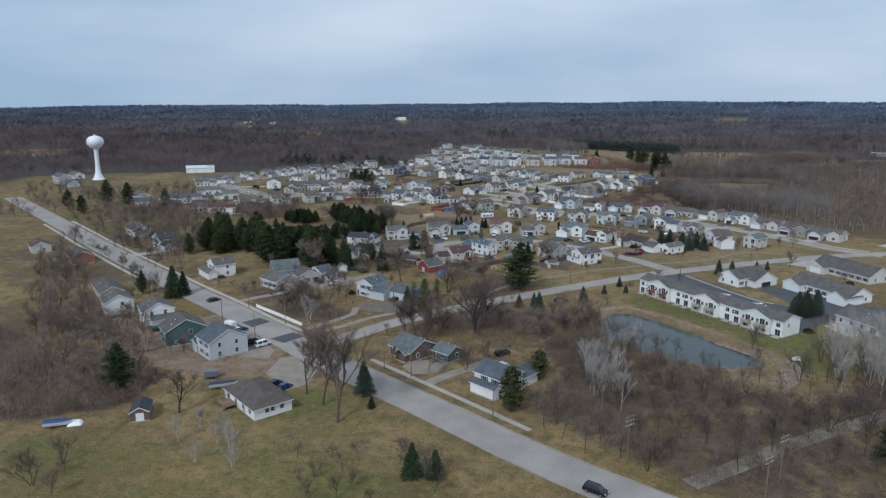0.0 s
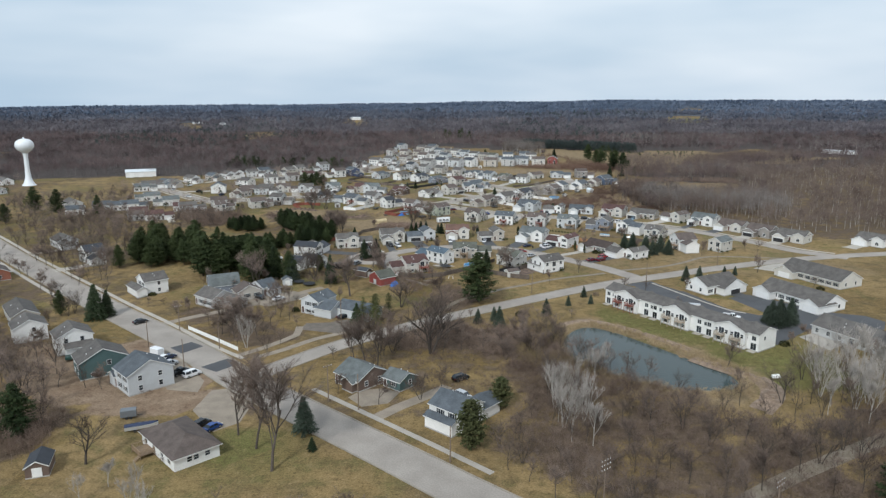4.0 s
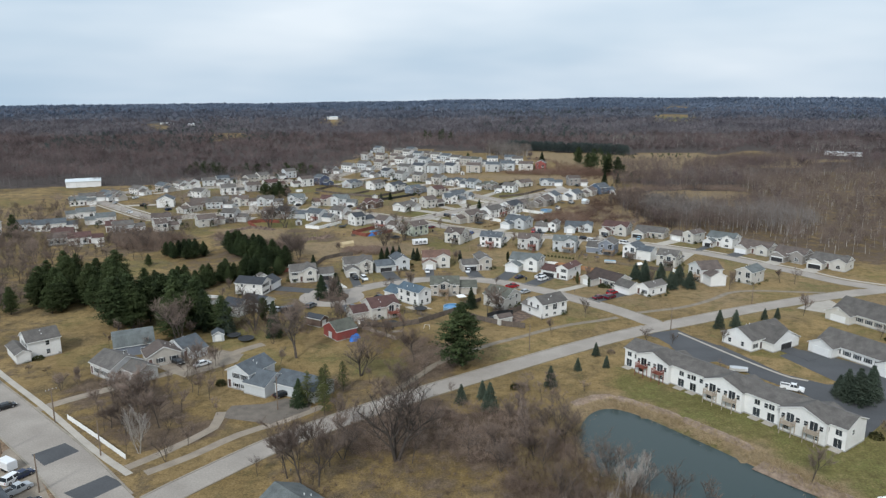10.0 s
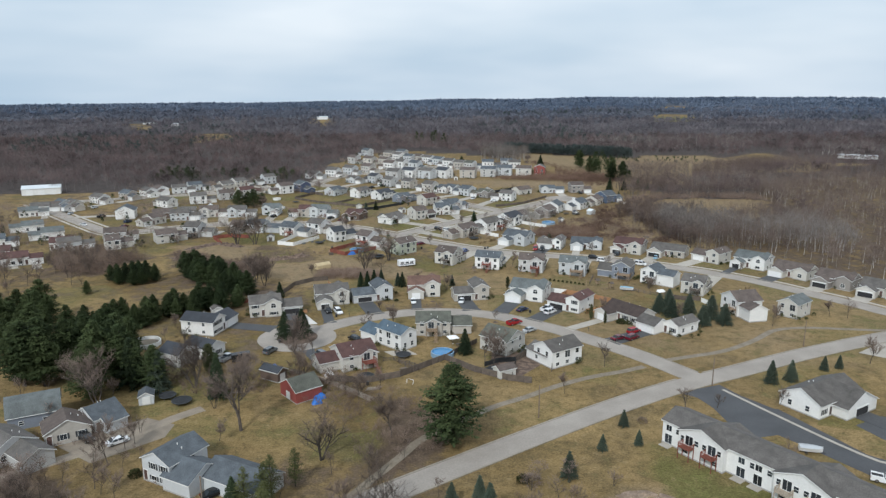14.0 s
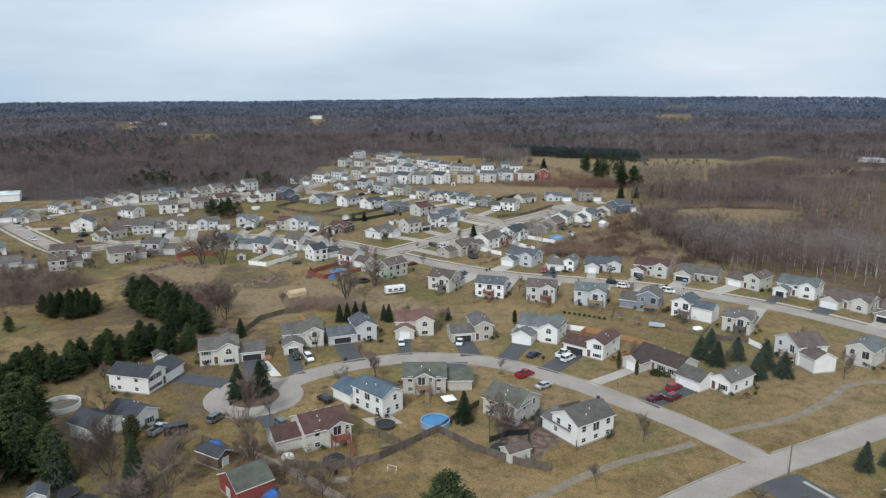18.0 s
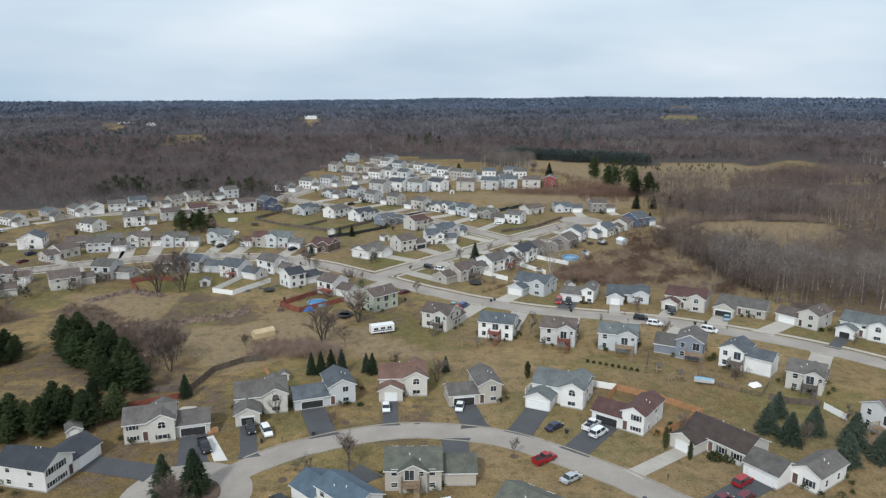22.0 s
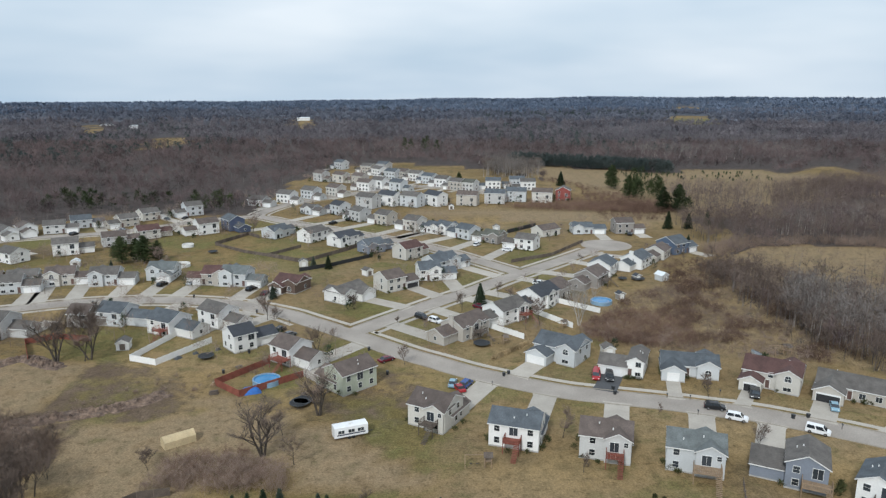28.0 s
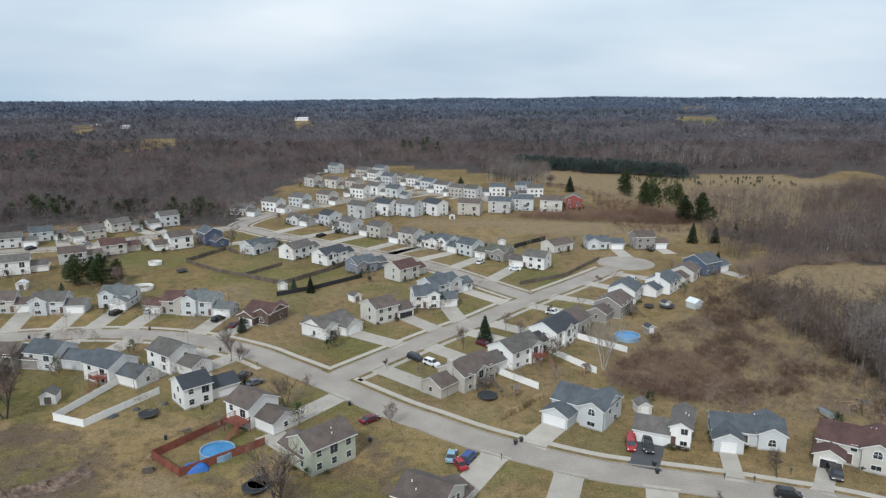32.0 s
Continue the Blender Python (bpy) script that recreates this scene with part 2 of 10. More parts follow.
# First touch of distance haze, put into the twig colour.
MIDHAZE = island("further_woodland_hazed", (0.060, 0.056, 0.066), (0.190, 0.170, 0.182), spread=0.0, patch=0.009, stand=0.03, per=0.12, far_w=0.6, mid_w=0.4, tree_w=0.22)
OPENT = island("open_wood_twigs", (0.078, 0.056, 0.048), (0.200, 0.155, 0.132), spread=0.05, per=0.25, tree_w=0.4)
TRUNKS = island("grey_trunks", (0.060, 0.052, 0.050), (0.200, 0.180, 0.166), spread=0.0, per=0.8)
# Distance haze put into these two twig colours, stronger the further off.
OUTHAZE = island("outer_woodland_hazed", (0.070, 0.080, 0.106), (0.168, 0.174, 0.208), spread=0.0, patch=0.005, stand=0.018, per=0.10, far_w=0.6, mid_w=0.45, tree_w=0.2)
FARHAZE = island("distant_woodland", (0.088, 0.116, 0.166), (0.156, 0.188, 0.248), spread=0.0, patch=0.003, stand=0.010, per=0.08, far_w=0.6, mid_w=0.5, tree_w=0.15)
# Evergreen needles lightened and blued: distance haze put into their colour.
FARGREEN = island("distant_evergreen_hazed", (0.036, 0.050, 0.050), (0.072, 0.088, 0.082), spread=0.0)
NEEDLE = island("spruce_needles", (0.016, 0.028, 0.015), (0.054, 0.074, 0.036))
NEEDLEB = island("blue_spruce_needles", (0.034, 0.050, 0.036), (0.084, 0.104, 0.074))
PINE = island("pine_needles", (0.016, 0.028, 0.012), (0.064, 0.082, 0.032))
OLIVE = island("yellowish_pine_needles", (0.050, 0.060, 0.022), (0.125, 0.130, 0.050))
CEDAR = island("cedar_leaves", (0.035, 0.042, 0.018), (0.080, 0.085, 0.035))
DRYG = island("dry_grass", (0.30, 0.225, 0.125), (0.44, 0.345, 0.21))
PALETRUNK = island("pale_trunks", (0.22, 0.20, 0.185), (0.42, 0.39, 0.36), spread=0.0, per=0.8)
STEEL = surface("painted_steel", (0.74, 0.77, 0.79), 0.5, 0.06, 0.08, 1.0, 0.05)
TYRE = surface("tyre_rubber", (0.02, 0.02, 0.02), 0.9, 0.1, 2, 9, 0.1)
RIM = surface("alloy_rim", (0.5, 0.5, 0.52), 0.3, 0.05, 2, 9, 0.0, metal=0.9)
POLEW = surface("pole_wood", (0.17, 0.125, 0.09), 0.9, 0.2, 0.8, 8, 0.3)
WATERB = surface("blue_pool_water", (0.035, 0.20, 0.42), 0.08, 0.1, 0.6, 3, 0.1)
TARP = surface("blue_tarpaulin", (0.02, 0.13, 0.45), 0.5, 0.15, 0.9, 3, 0.3, each=0.2)
POOLW = surface("pale_blue_pool_wall", (0.22, 0.34, 0.46), 0.5, 0.1, 0.6, 3, 0.05)
CANVAS = surface("tan_canvas", (0.50, 0.40, 0.24), 0.85, 0.12, 0.5, 4, 0.2)
BLACKP = surface("black_mesh", (0.025, 0.027, 0.03), 0.8, 0.2, 1, 5, 0.1)
PAINTS = {
    k: surface(k + "_car_paint", c, 0.25, 0.03, 0.8, 3, 0.0)
    for k, c in {
        "white": (0.75, 0.76, 0.77), "black": (0.015, 0.016, 0.018), "silver": (0.42, 0.44, 0.46), "red": (0.30, 0.015, 0.02),
        "maroon": (0.12, 0.012, 0.025), "blue": (0.02, 0.06, 0.22), "navy": (0.02, 0.03, 0.07), "grey": (0.13, 0.14, 0.15),
        "sky": (0.22, 0.36, 0.45), "green": (0.03, 0.07, 0.06), "tan": (0.35, 0.30, 0.24), "orange": (0.5, 0.12, 0.03), "yellow": (0.6, 0.4, 0.04),
    }.items()
}


# ---- mesh helpers ----
class Soup:
    """Collects vertices and faces with a material slot each."""

    def __init__(self):
        self.v, self.f, self.m = [], [], []

    def face(self, pts, slot=0):
        k = len(self.v)
        self.v += [tuple(p) for p in pts]
        self.f.append(tuple(range(k, k + len(pts))))
        self.m.append(slot)

    def box(self, x0, x1, y0, y1, z0, z1, slot=0, bottom=True):
        k = len(self.v)
        self.v += [(x0, y0, z0), (x1, y0, z0), (x1, y1, z0), (x0, y1, z0), (x0, y0, z1), (x1, y0, z1), (x1, y1, z1), (x0, y1, z1)]
        fs = [(4, 5, 6, 7), (0, 1, 5, 4), (1, 2, 6, 5), (2, 3, 7, 6), (3, 0, 4, 7)] + ([(3, 2, 1, 0)] if bottom else [])
        for f in fs:
            self.f.append(tuple(k + i for i in f))
            self.m.append(slot)

    def tube(self, path, radii, sides=3, slot=0, cap=False):
        k = len(self.v)
        for i, (p, r) in enumerate(zip(path, radii)):
            p = Vector(p)
            a = Vector(path[min(i + 1, len(path) - 1)]) - Vector(path[max(i - 1, 0)])
            a = a.normalized() if a.length > 1e-6 else Vector((0, 0, 1))
            u = a.orthogonal().normalized()
            w = a.cross(u)
            for s in range(sides):
                t = 2 * math.pi * s / sides
                self.v.append(tuple(p + r * (math.cos(t) * u + math.sin(t) * w)))
        for i in range(len(path) - 1):
            for s in range(sides):
                b, c = k + i * sides, (s + 1) % sides
                self.f.append((b + s, b + c, b + sides + c, b + sides + s))
                self.m.append(slot)
        if cap:
            self.f.append(tuple(k + (len(path) - 1) * sides + s for s in range(sides)))
            self.m.append(slot)

    def prism(self, outline, z0, z1, slot=0):
        """An upright prism over a plan outline given anticlockwise."""
        n = len(outline)
        self.face([(x, y, z1) for x, y in outline], slot)
        for i in range(n):
            (xa, ya), (xb, yb) = outline[i], outline[(i + 1) % n]
            self.face([(xa, ya, z0), (xb, yb, z0), (xb, yb, z1), (xa, ya, z1)], slot)

    def mesh(self, name, *mats, smooth=False):
        me = bpy.data.meshes.new(name)
        me.from_pydata(self.v, [], self.f)
        for m in mats:
            me.materials.append(m)
        if len(mats) > 1:
            me.polygons.foreach_set("material_index", self.m)
        if smooth:
            me.polygons.foreach_set("use_smooth", [True] * len(self.f))
        me.update()
        return me


def part(name, me, parent, m=None, label=""):
    ob = new(name, me)
    ob.parent = parent
    if m is not None:
        ob.matrix_local = m
    if label:
        ob["label"] = label
    return ob


def thing(name, x, y, rot, label, category, group="", z=0.0):
    ob = new(name)
    ob.empty_display_size = 0.5
    ob.matrix_world = pose(x, y, z, 0, 0, rot)
    return tagged(ob, label, category, group)


def setting(name, soup, *mats, label="", category="", smooth=False):
    ob = new(name, soup.mesh(name, *mats, smooth=smooth))
    return tagged(ob, label, category or name.split("_")[0], kind="structure")


def spline(pts, step=3.0):
    """A smooth line through plan points."""
    out_pts = []
    p = [Vector(q) for q in pts]
    p = [2 * p[0] - p[1]] + p + [2 * p[-1] - p[-2]]
    for i in range(1, len(p) - 2):
        n = max(1, int((p[i + 1] - p[i]).length / step))
        for k in range(n):
            t = k / n
            out_pts.append(0.5 * ((2 * p[i]) + (p[i + 1] - p[i - 1]) * t + (2 * p[i - 1] - 5 * p[i] + 4 * p[i + 1] - p[i + 2]) * t * t
                                  + (3 * p[i] - p[i - 1] - 3 * p[i + 1] + p[i + 2]) * t ** 3))
    out_pts.append(p[-2])
    return out_pts


def offset_line(line, d):
    """The line moved d metres to its left."""
    res = []
    for i, p in enumerate(line):
        a = line[min(i + 1, len(line) - 1)] - line[max(i - 1, 0)]
        a.normalize()
        res.append(p + d * Vector((-a.y, a.x)))
    return res


def ribbon(soup, line, half, z0, z1, slot=0, shift=0.0):
    a, b = offset_line(line, shift + half), offset_line(line, shift - half)
    for i in range(len(line) - 1):
        soup.face([(*b[i], z1), (*b[i + 1], z1), (*a[i + 1], z1), (*a[i], z1)], slot)
        soup.face([(*a[i], z1), (*a[i + 1], z1), (*a[i + 1], z0), (*a[i], z0)], slot)
        soup.face([(*b[i + 1], z1), (*b[i], z1), (*b[i], z0), (*b[i + 1], z0)], slot)


# ---- streets ----
STREETS = {
    "main_road": ([(289, -106.2), (179, -19.2), (119, 27.8), (74.5, 65.5), (39.1, 92.0), (8.3, 114.4), (-16.7, 135.9), (-42.6, 158.0), (-58.4, 172.0), (-80.5, 193.8), (-102.5, 213.5), (-123.7, 232), (-143.9, 250.6), (-168.5, 273.3), (-202.8, 305.4), (-230.5, 332.4), (-256, 357), (-345, 442)], 5.1, 0.03),
    "side_street": ([(-58, 176), (-50, 187), (-36.3, 203.3), (-16.2, 220.7), (8, 239), (36, 259), (60, 274.3), (80, 284.5), (107, 298.2), (146, 314.5), (190, 326.5), (260, 336.5)], 3.15, 0.035),
    "loop_street": ([(67.5, 279), (59, 292), (52, 301), (44, 309.5), (37, 317), (30.5, 322.4), (24.5, 327.2), (17.6, 331.6), (9, 334.4), (-1.8, 335.8), (-8.6, 335), (-15.4, 333), (-21.8, 330), (-28, 326.6), (-34, 321.5), (-40, 314)], 3.3, 0.04),
    "crescent": ([(170, 318), (153, 331), (144, 345), (134, 358.5), (124, 372), (112.5, 384), (98, 395), (78, 406.5), (68, 410), (57, 413.6), (45, 416.8), (33, 420.4), (14, 430.5), (2, 439.4), (-5, 444.6), (-22, 460), (-37, 472.6), (-46, 480), (-63, 489), (-81, 493.4), (-98, 493.8), (-121, 490), (-142, 480), (-158, 470), (-170, 467), (-193, 488), (-226, 522), (-262, 560)], 3.6, 0.045),
    "cross_street": ([(-21, 462), (-7, 479), (4.5, 492.8), (18, 507.5), (28, 520), (50, 544), (64, 560), (79, 578)], 3.5, 0.05),
    "upper_street": ([(37, 529), (20.5, 550.5), (9.5, 565), (-2, 577.5), (-14, 588), (-35, 604), (-54, 619), (-72, 631), (-87, 644), (-97, 656), (-88, 690), (-73, 712), (-44, 745), (-18, 772), (13, 760), (42, 738)], 3.5, 0.055),
    "west_street": ([(-97, 652), (-119, 641), (-136, 625), (-158, 606), (-185, 596), (-220, 580), (-262, 560)], 3.6, 0.06),
}
LINES = {}

for key, (pts, half, z) in STREETS.items():
    LINES[key] = (spline(pts), half)


def road_gap(x, y, skip=""):
    """How far a plan point lies from the nearest carriageway edge."""
    best = 1e9
    for key, (line, half) in LINES.items():
        if key != skip:
            for p in line:
                best = min(best, math.hypot(p.x - x, p.y - y) - half)
    for cx, cy, r in TURNS:
        best = min(best, math.hypot(cx - x, cy - y) - r)
    return best


TURNS = [(-43.4, 310.6, 11.8), (81.5, 580, 11.5)]


def inside(x, y, poly):
    hit_odd = False
    for i in range(len(poly)):
        (xa, ya), (xb, yb) = poly[i], poly[i - 1]
        if (ya > y) != (yb > y) and x < (xb - xa) * (y - ya) / (yb - ya) + xa:
            hit_odd = not hit_odd
    return hit_odd


# ---- ground cover zones ----
POND = [(28, 190), (27, 203), (31, 214), (37, 219), (44, 215), (52, 205), (60, 194), (68, 182), (69, 175), (63, 171), (54, 171), (44, 176), (35, 183)]
BANK = [(20, 188), (19, 206), (27, 221), (38, 227), (48, 221), (58, 210), (68, 198), (76, 184), (77, 172), (66, 163), (50, 164), (38, 170), (28, 178)]
BRUSH_SOUTH = [(24, 118), (3, 137), (8, 152), (12, 166), (6, 182), (16, 192), (26, 190), (36, 181), (50, 168), (59, 157), (74, 153), (88, 160), (104, 170), (130, 168), (150, 90), (80, 70)]
THICKET = [(-28, 208), (-8, 226), (0, 219), (14, 217), (25, 205), (25, 194), (10, 190), (-8, 200), (-20, 195)]
WEST_WOODS = [(-118, 152), (-94, 152), (-91, 134), (-103, 127), (-117, 122), (-230, 120), (-230, 190), (-160, 180)]
MEADOW = [(46, 462), (63, 446), (100, 440), (126, 428), (135, 452), (124, 500), (126, 552), (105, 538), (86, 512), (60, 486)]
SCRUB_MID = [(-44, 196), (-34, 216), (-15, 221), (-1, 214), (14, 224), (28, 218), (28, 190), (20, 165), (-20, 168), (-37, 186)]
HEDGE = [(-12, 232), (-32, 262), (-38, 282), (-28, 300), (-20, 280), (-2, 262), (8, 250)]
WEST_SCRUB = [(-176, 419), (-158, 428), (-127, 410), (-136, 402), (-135.5, 382), (-157, 388)]
SCRUB_LOW = [(-123, 424), (-114, 424), (-94, 408), (-81, 406), (-72, 392), (-78, 382), (-95, 386), (-111, 399)]
YARD_WEST = [(-86, 306), (-76, 303), (-62, 290), (-50, 287), (-38, 282), (-24, 270), (-14, 262), (-10, 250), (-40, 256), (-66, 262), (-74, 282)]
DITCH = [(-97, 374), (-77, 376), (-71, 388), (-75, 398), (-95, 399)]
BUILT = [(-98, 640), (-122, 655), (-150, 660), (-190, 640), (-225, 612), (-300, 600), (-340, 590), (-400, 560), (-420, 420), (-320, 380), (-420, 330), (-420, -420), (420, -420), (420, 372), (178, 368), (158, 398), (137, 420), (117, 428), (106, 456), (101, 500), (126, 552), (158, 606), (140, 640), (126, 660), (100, 690), (108, 765), (90, 800), (45, 880), (-34, 925), (-80, 890), (-96, 830), (-106, 790)]
FIELD_FAR = [(55, 905), (95, 905), (146, 876), (193, 856), (254, 886), (343, 822), (420, 800), (330, 740), (240, 700), (205, 660), (160, 644), (128, 650), (125, 700), (110, 760), (92, 800)]
STRAW_STRIP = [(-22, 655), (0, 642), (75, 638), (132, 640), (128, 668), (78, 680), (0, 682)]
FIELD_MID = [(-128, 437), (-97, 437), (-75, 432), (-39, 412), (-11, 395), (4, 380), (-10, 377), (-34, 382), (-50, 367), (-77, 382), (-114, 412)]
DITCH_NORTH = [(95, 640), (132, 640), (128, 700), (114, 765), (94, 808), (82, 802), (104, 765), (96, 690)]
EAST_EDGE = [(117, 428), (101, 500), (119, 535), (134, 503), (155, 495), (200, 520), (215, 490), (165, 420)]
FIELD_EAST = [(119, 535), (128, 553), (146, 575), (174, 581), (215, 574), (200, 520), (155, 495), (134, 503)]
SOIL = [(-134, 200), (-131, 189), (-118, 170), (-104.6, 157.5), (-90, 154.7), (-71.3, 153.8), (-61.2, 159.3), (-67.5, 174), (-86, 195.6), (-96, 203), (-110, 197)]
LOT_WEST = [(-100, 232), (-94, 240), (-82, 240), (-62, 222), (-53, 208), (-57, 201), (-66, 197), (-90, 216)]
EAST_WOOD = [(120, 424), (178, 360), (560, 360), (560, 640), (400, 720), (240, 660), (214, 578), (215, 490), (165, 420)]
DITCH_YARD = [(-90, 436), (-70, 436), (-60, 427), (-48, 411), (-58, 404), (-74, 402), (-88, 412)]


def open_land(x, y):
    """Whether a plan point beyond the streets is open land and not woodland."""
    return inside(x, y, BUILT) or inside(x, y, FIELD_FAR) or inside(x, y, FIELD_EAST) or inside(x, y, EAST_EDGE) or inside(x, y, DITCH_NORTH)


FIELDS = [(-595, 1512, 20, 200), (-372, 1262, 26, 190), (-262, 1700, 22, 230), (575, 1880, 62, 330), (352, 885, 22, 120), (-590, 800, 40, 90), (800, 2560, 60, 420), (1000, 1500, 60, 260)]  # far end of each clearing, half width and depth, stretched along the camera's sight line to show


def far_field(x, y):
    for a, b, half, deep in FIELDS:
        r = math.hypot(a, b - 290)
        ux, uy = a / r, (b - 290) / r
        along, aside = (a - x) * ux + (b - y) * uy, (x - a) * uy - (y - b) * ux
        if -15 < along < deep and abs(aside) < half * (0.75 + 0.25 * math.sin(along / 23 + a)):
            return True
    return False


def land_height(x, y):
    """Flat by the houses; low swells far off, and the land falls away at a rim shaped to fit the horizon in the
    camera's view.
    """
    r = math.hypot(x, y - 150)
    z = 0.0
    if r > 900:
        k = min(1.0, (r - 900) / 900)
        z += k * 9 * (noise.noise(Vector((x / 900, y / 900, 3.1))) + 0.5 * noise.noise(Vector((x / 350, y / 350, 7.7))))
        z += 16 * math.exp(-(((x - 1000) / 1300) ** 2)) * max(0.0, min(1.0, (r - 2300) / 700))
    rim = 2500 + 500 * max(0.0, min(1.0, (x + 700) / 1400))
    if r > rim:
        z -= (r - rim) ** 2 / 26000
    if inside(x, y, POND):
        z = -0.5
    return z


def build_ground():
    xs = sorted(set([-4800, -3600, -2600, -1900, -1400] + list(range(-1100, -600, 50)) + list(range(-600, -250, 25)) + list(range(-250, 251, 5)) + list(range(275, 601, 25)) + list(range(650, 1101, 50)) + [1400, 1900, 2600, 3600, 4800]))
    ys = sorted(set([-900, -500, -250, -100, 0] + list(range(40, 641, 5)) + list(range(665, 1001, 25)) + list(range(1040, 2000, 40)) + list(range(2100, 5000, 250))))
    verts = [(x, y, land_height(x, y)) for y in ys for x in xs]
    nx = len(xs)
    faces = [(j * nx + i, j * nx + i + 1, (j + 1) * nx + i + 1, (j + 1) * nx + i) for j in range(len(ys) - 1) for i in range(nx - 1)]
    me = bpy.data.meshes.new("ground")
    me.from_pydata(verts, [], faces)
    me.attributes.new("shade_and_haze", "FLOAT", "POINT")
    me.color_attributes.new("cover", "FLOAT_COLOR", "POINT")  # r: green lawn, g: leaf litter (in the north-west also haze), b: bare soil
    # Up to 1: canopy shade coloured into the floor; 1 to 2: distance haze.
    me.attributes["shade_and_haze"].data.foreach_set("value", [(0.0 if open_land(x, y) or far_field(x, y) else 0.25 if inside(x, y, EAST_WOOD) else 1.0 + min(1.0, max(0.0, (y - 1100) / 900))) for x, y, z in verts])
    vals = []
    for x, y, z in verts:
        lawn = litter = soil = 0.0
        straw = 1.0 if inside(x, y, FIELD_MID) or inside(x, y, STRAW_STRIP) else 0.85 if inside(x, y, FIELD_FAR) or inside(x, y, FIELD_EAST) else 0.0
        if not open_land(x, y) and not far_field(x, y):
            litter = 1.0
        if 400 < x < 700 and 1400 < y < 2000 and far_field(x, y):
            lawn = 1.3 if y < 1800 else 0.0
        if inside(x, y, EAST_EDGE) or inside(x, y, EAST_WOOD):
            litter = 0.6
        if any(inside(x, y, p) for p in (BRUSH_SOUTH, THICKET, WEST_WOODS, HEDGE, WEST_SCRUB, SCRUB_LOW, DITCH)):
            litter = 0.85
        if inside(x, y, BRUSH_SOUTH):
            litter = 0.62 + 0.35 * noise.noise(Vector((x / 12, y / 12, 6.1)))
        if inside(x, y, LOT_WEST):
            litter = 0.66 + 0.4 * noise.noise(Vector((x / 11, y / 11, 6.6)))
        if inside(x, y, YARD_WEST):
            litter = 0.68
        if inside(x, y, MEADOW):
            litter, straw = 0.46 + 0.3 * noise.noise(Vector((x / 16, y / 16, 4.1))), 0.7
        if -110 < x < -10 and 80 < y < 150 and litter == 0:
            lawn = 0.58 + 0.6 * noise.noise(Vector((x / 22, y / 14, 4.4)))
        if 40 < x < 105 and 170 < y < 250:
            k = (x - 40) * 0.55 + (y - 225) * 0.83  # along the condo lawn
            lawn = max(lawn, 1.15 if -30 < k < 12 else 0.4)
        if -140 < x < -58 and 140 < y < 210:
            soil = 1.0 if inside(x, y, SOIL) else 0.15
        if 400 < y < 640 and -200 < x < 60 and litter == 0:
            lawn = max(lawn, 0.48 + 0.9 * noise.noise(Vector((x / 19, y / 19, 1.7))))
        if inside(x, y, SCRUB_MID):
            litter = max(litter, 0.42)
        if litter == 0 and 240 < y < 420:
            lawn = max(lawn, 0.27 + 0.65 * noise.noise(Vector((x / 24, y / 30, 5.2))))
        if x < 5 and 150 < y < 435 and litter == 0 and straw == 0:
            litter = 0.36 + 0.36 * noise.noise(Vector((x / 35, y / 35, 8.3)))
        if x < -70 and 420 <= y < 640 and litter == 0 and straw == 0:
            litter = 0.27 + 0.34 * noise.noise(Vector((x / 35, y / 35, 8.3)))
        # Litter here greys the grass, standing in for haze over the north-west.
        if x < -125 and 230 < y < 600 and straw == 0:
            litter = max(litter, 0.4 + 0.3 * noise.noise(Vector((x / 30, y / 30, 9.3))))
            lawn = max(lawn, 0.4)
        if inside(x, y, DITCH_YARD):
            litter, straw = 0.5 + 0.4 * noise.noise(Vector((x / 9, y / 9, 5.5))), 0.3
        if straw == 1.0:
            lawn = -0.4
        elif 285 < y < 640 and straw == 0 and -95 < x < 170 and litter == 0:
            straw = max(0.0, 0.32 + 0.5 * noise.noise(Vector((x / 18, y / 18, 2.2))))
        if -78 < x < -14 and 238 < y < 300:
            lawn, litter = 0.45 + 0.5 * noise.noise(Vector((x / 14, y / 14, 3.3))), 0.2
        if inside(x, y, BANK) and not inside(x, y, POND):
            lawn, litter, straw = 0.0, 0.25, 1.0
        vals += [lawn, litter, soil, straw]
    me.color_attributes["cover"].data.foreach_set("color", vals)
    m = bpy.data.materials.new("spring_ground")
    m.use_nodes = True
    n, l = m.node_tree.nodes, m.node_tree.links
    p = n["Principled BSDF"]
    p.inputs["Roughness"].default_value = 0.95
    p.inputs["Specular IOR Level"].default_value = 0.1
    pos = n.new("ShaderNodeNewGeometry").outputs["Position"]
    att = n.new("ShaderNodeVertexColor")
    att.layer_name = "cover"
    sep = n.new("ShaderNodeSeparateColor")
    l.new(att.outputs["Color"], sep.inputs["Color"])

    def tex(scale, detail=4, rough=0.55):
        t = n.new("ShaderNodeTexNoise")
        t.inputs["Scale"].default_value, t.inputs["Detail"].default_value, t.inputs["Roughness"].default_value = scale, detail, rough
        l.new(pos, t.inputs["Vector"])
        return t.outputs["Fac"]

    def blend(fac, a, b):
        x = n.new("ShaderNodeMix")
        x.data_type = "RGBA"
        for sock, val in (("Factor", fac), ("A", a), ("B", b)):
            if isinstance(val, tuple):
                x.inputs[sock].default_value = (*val, 1)
            else:
                l.new(val, x.inputs[sock])
        return x.outputs["Result"]

    def span(val, lo, hi, a=0.0, b=1.0):
        x = n.new("ShaderNodeMapRange")
        for k, v in (("From Min", lo), ("From Max", hi), ("To Min", a), ("To Max", b)):
            x.inputs[k].default_value = v
        l.new(val, x.inputs["Value"])
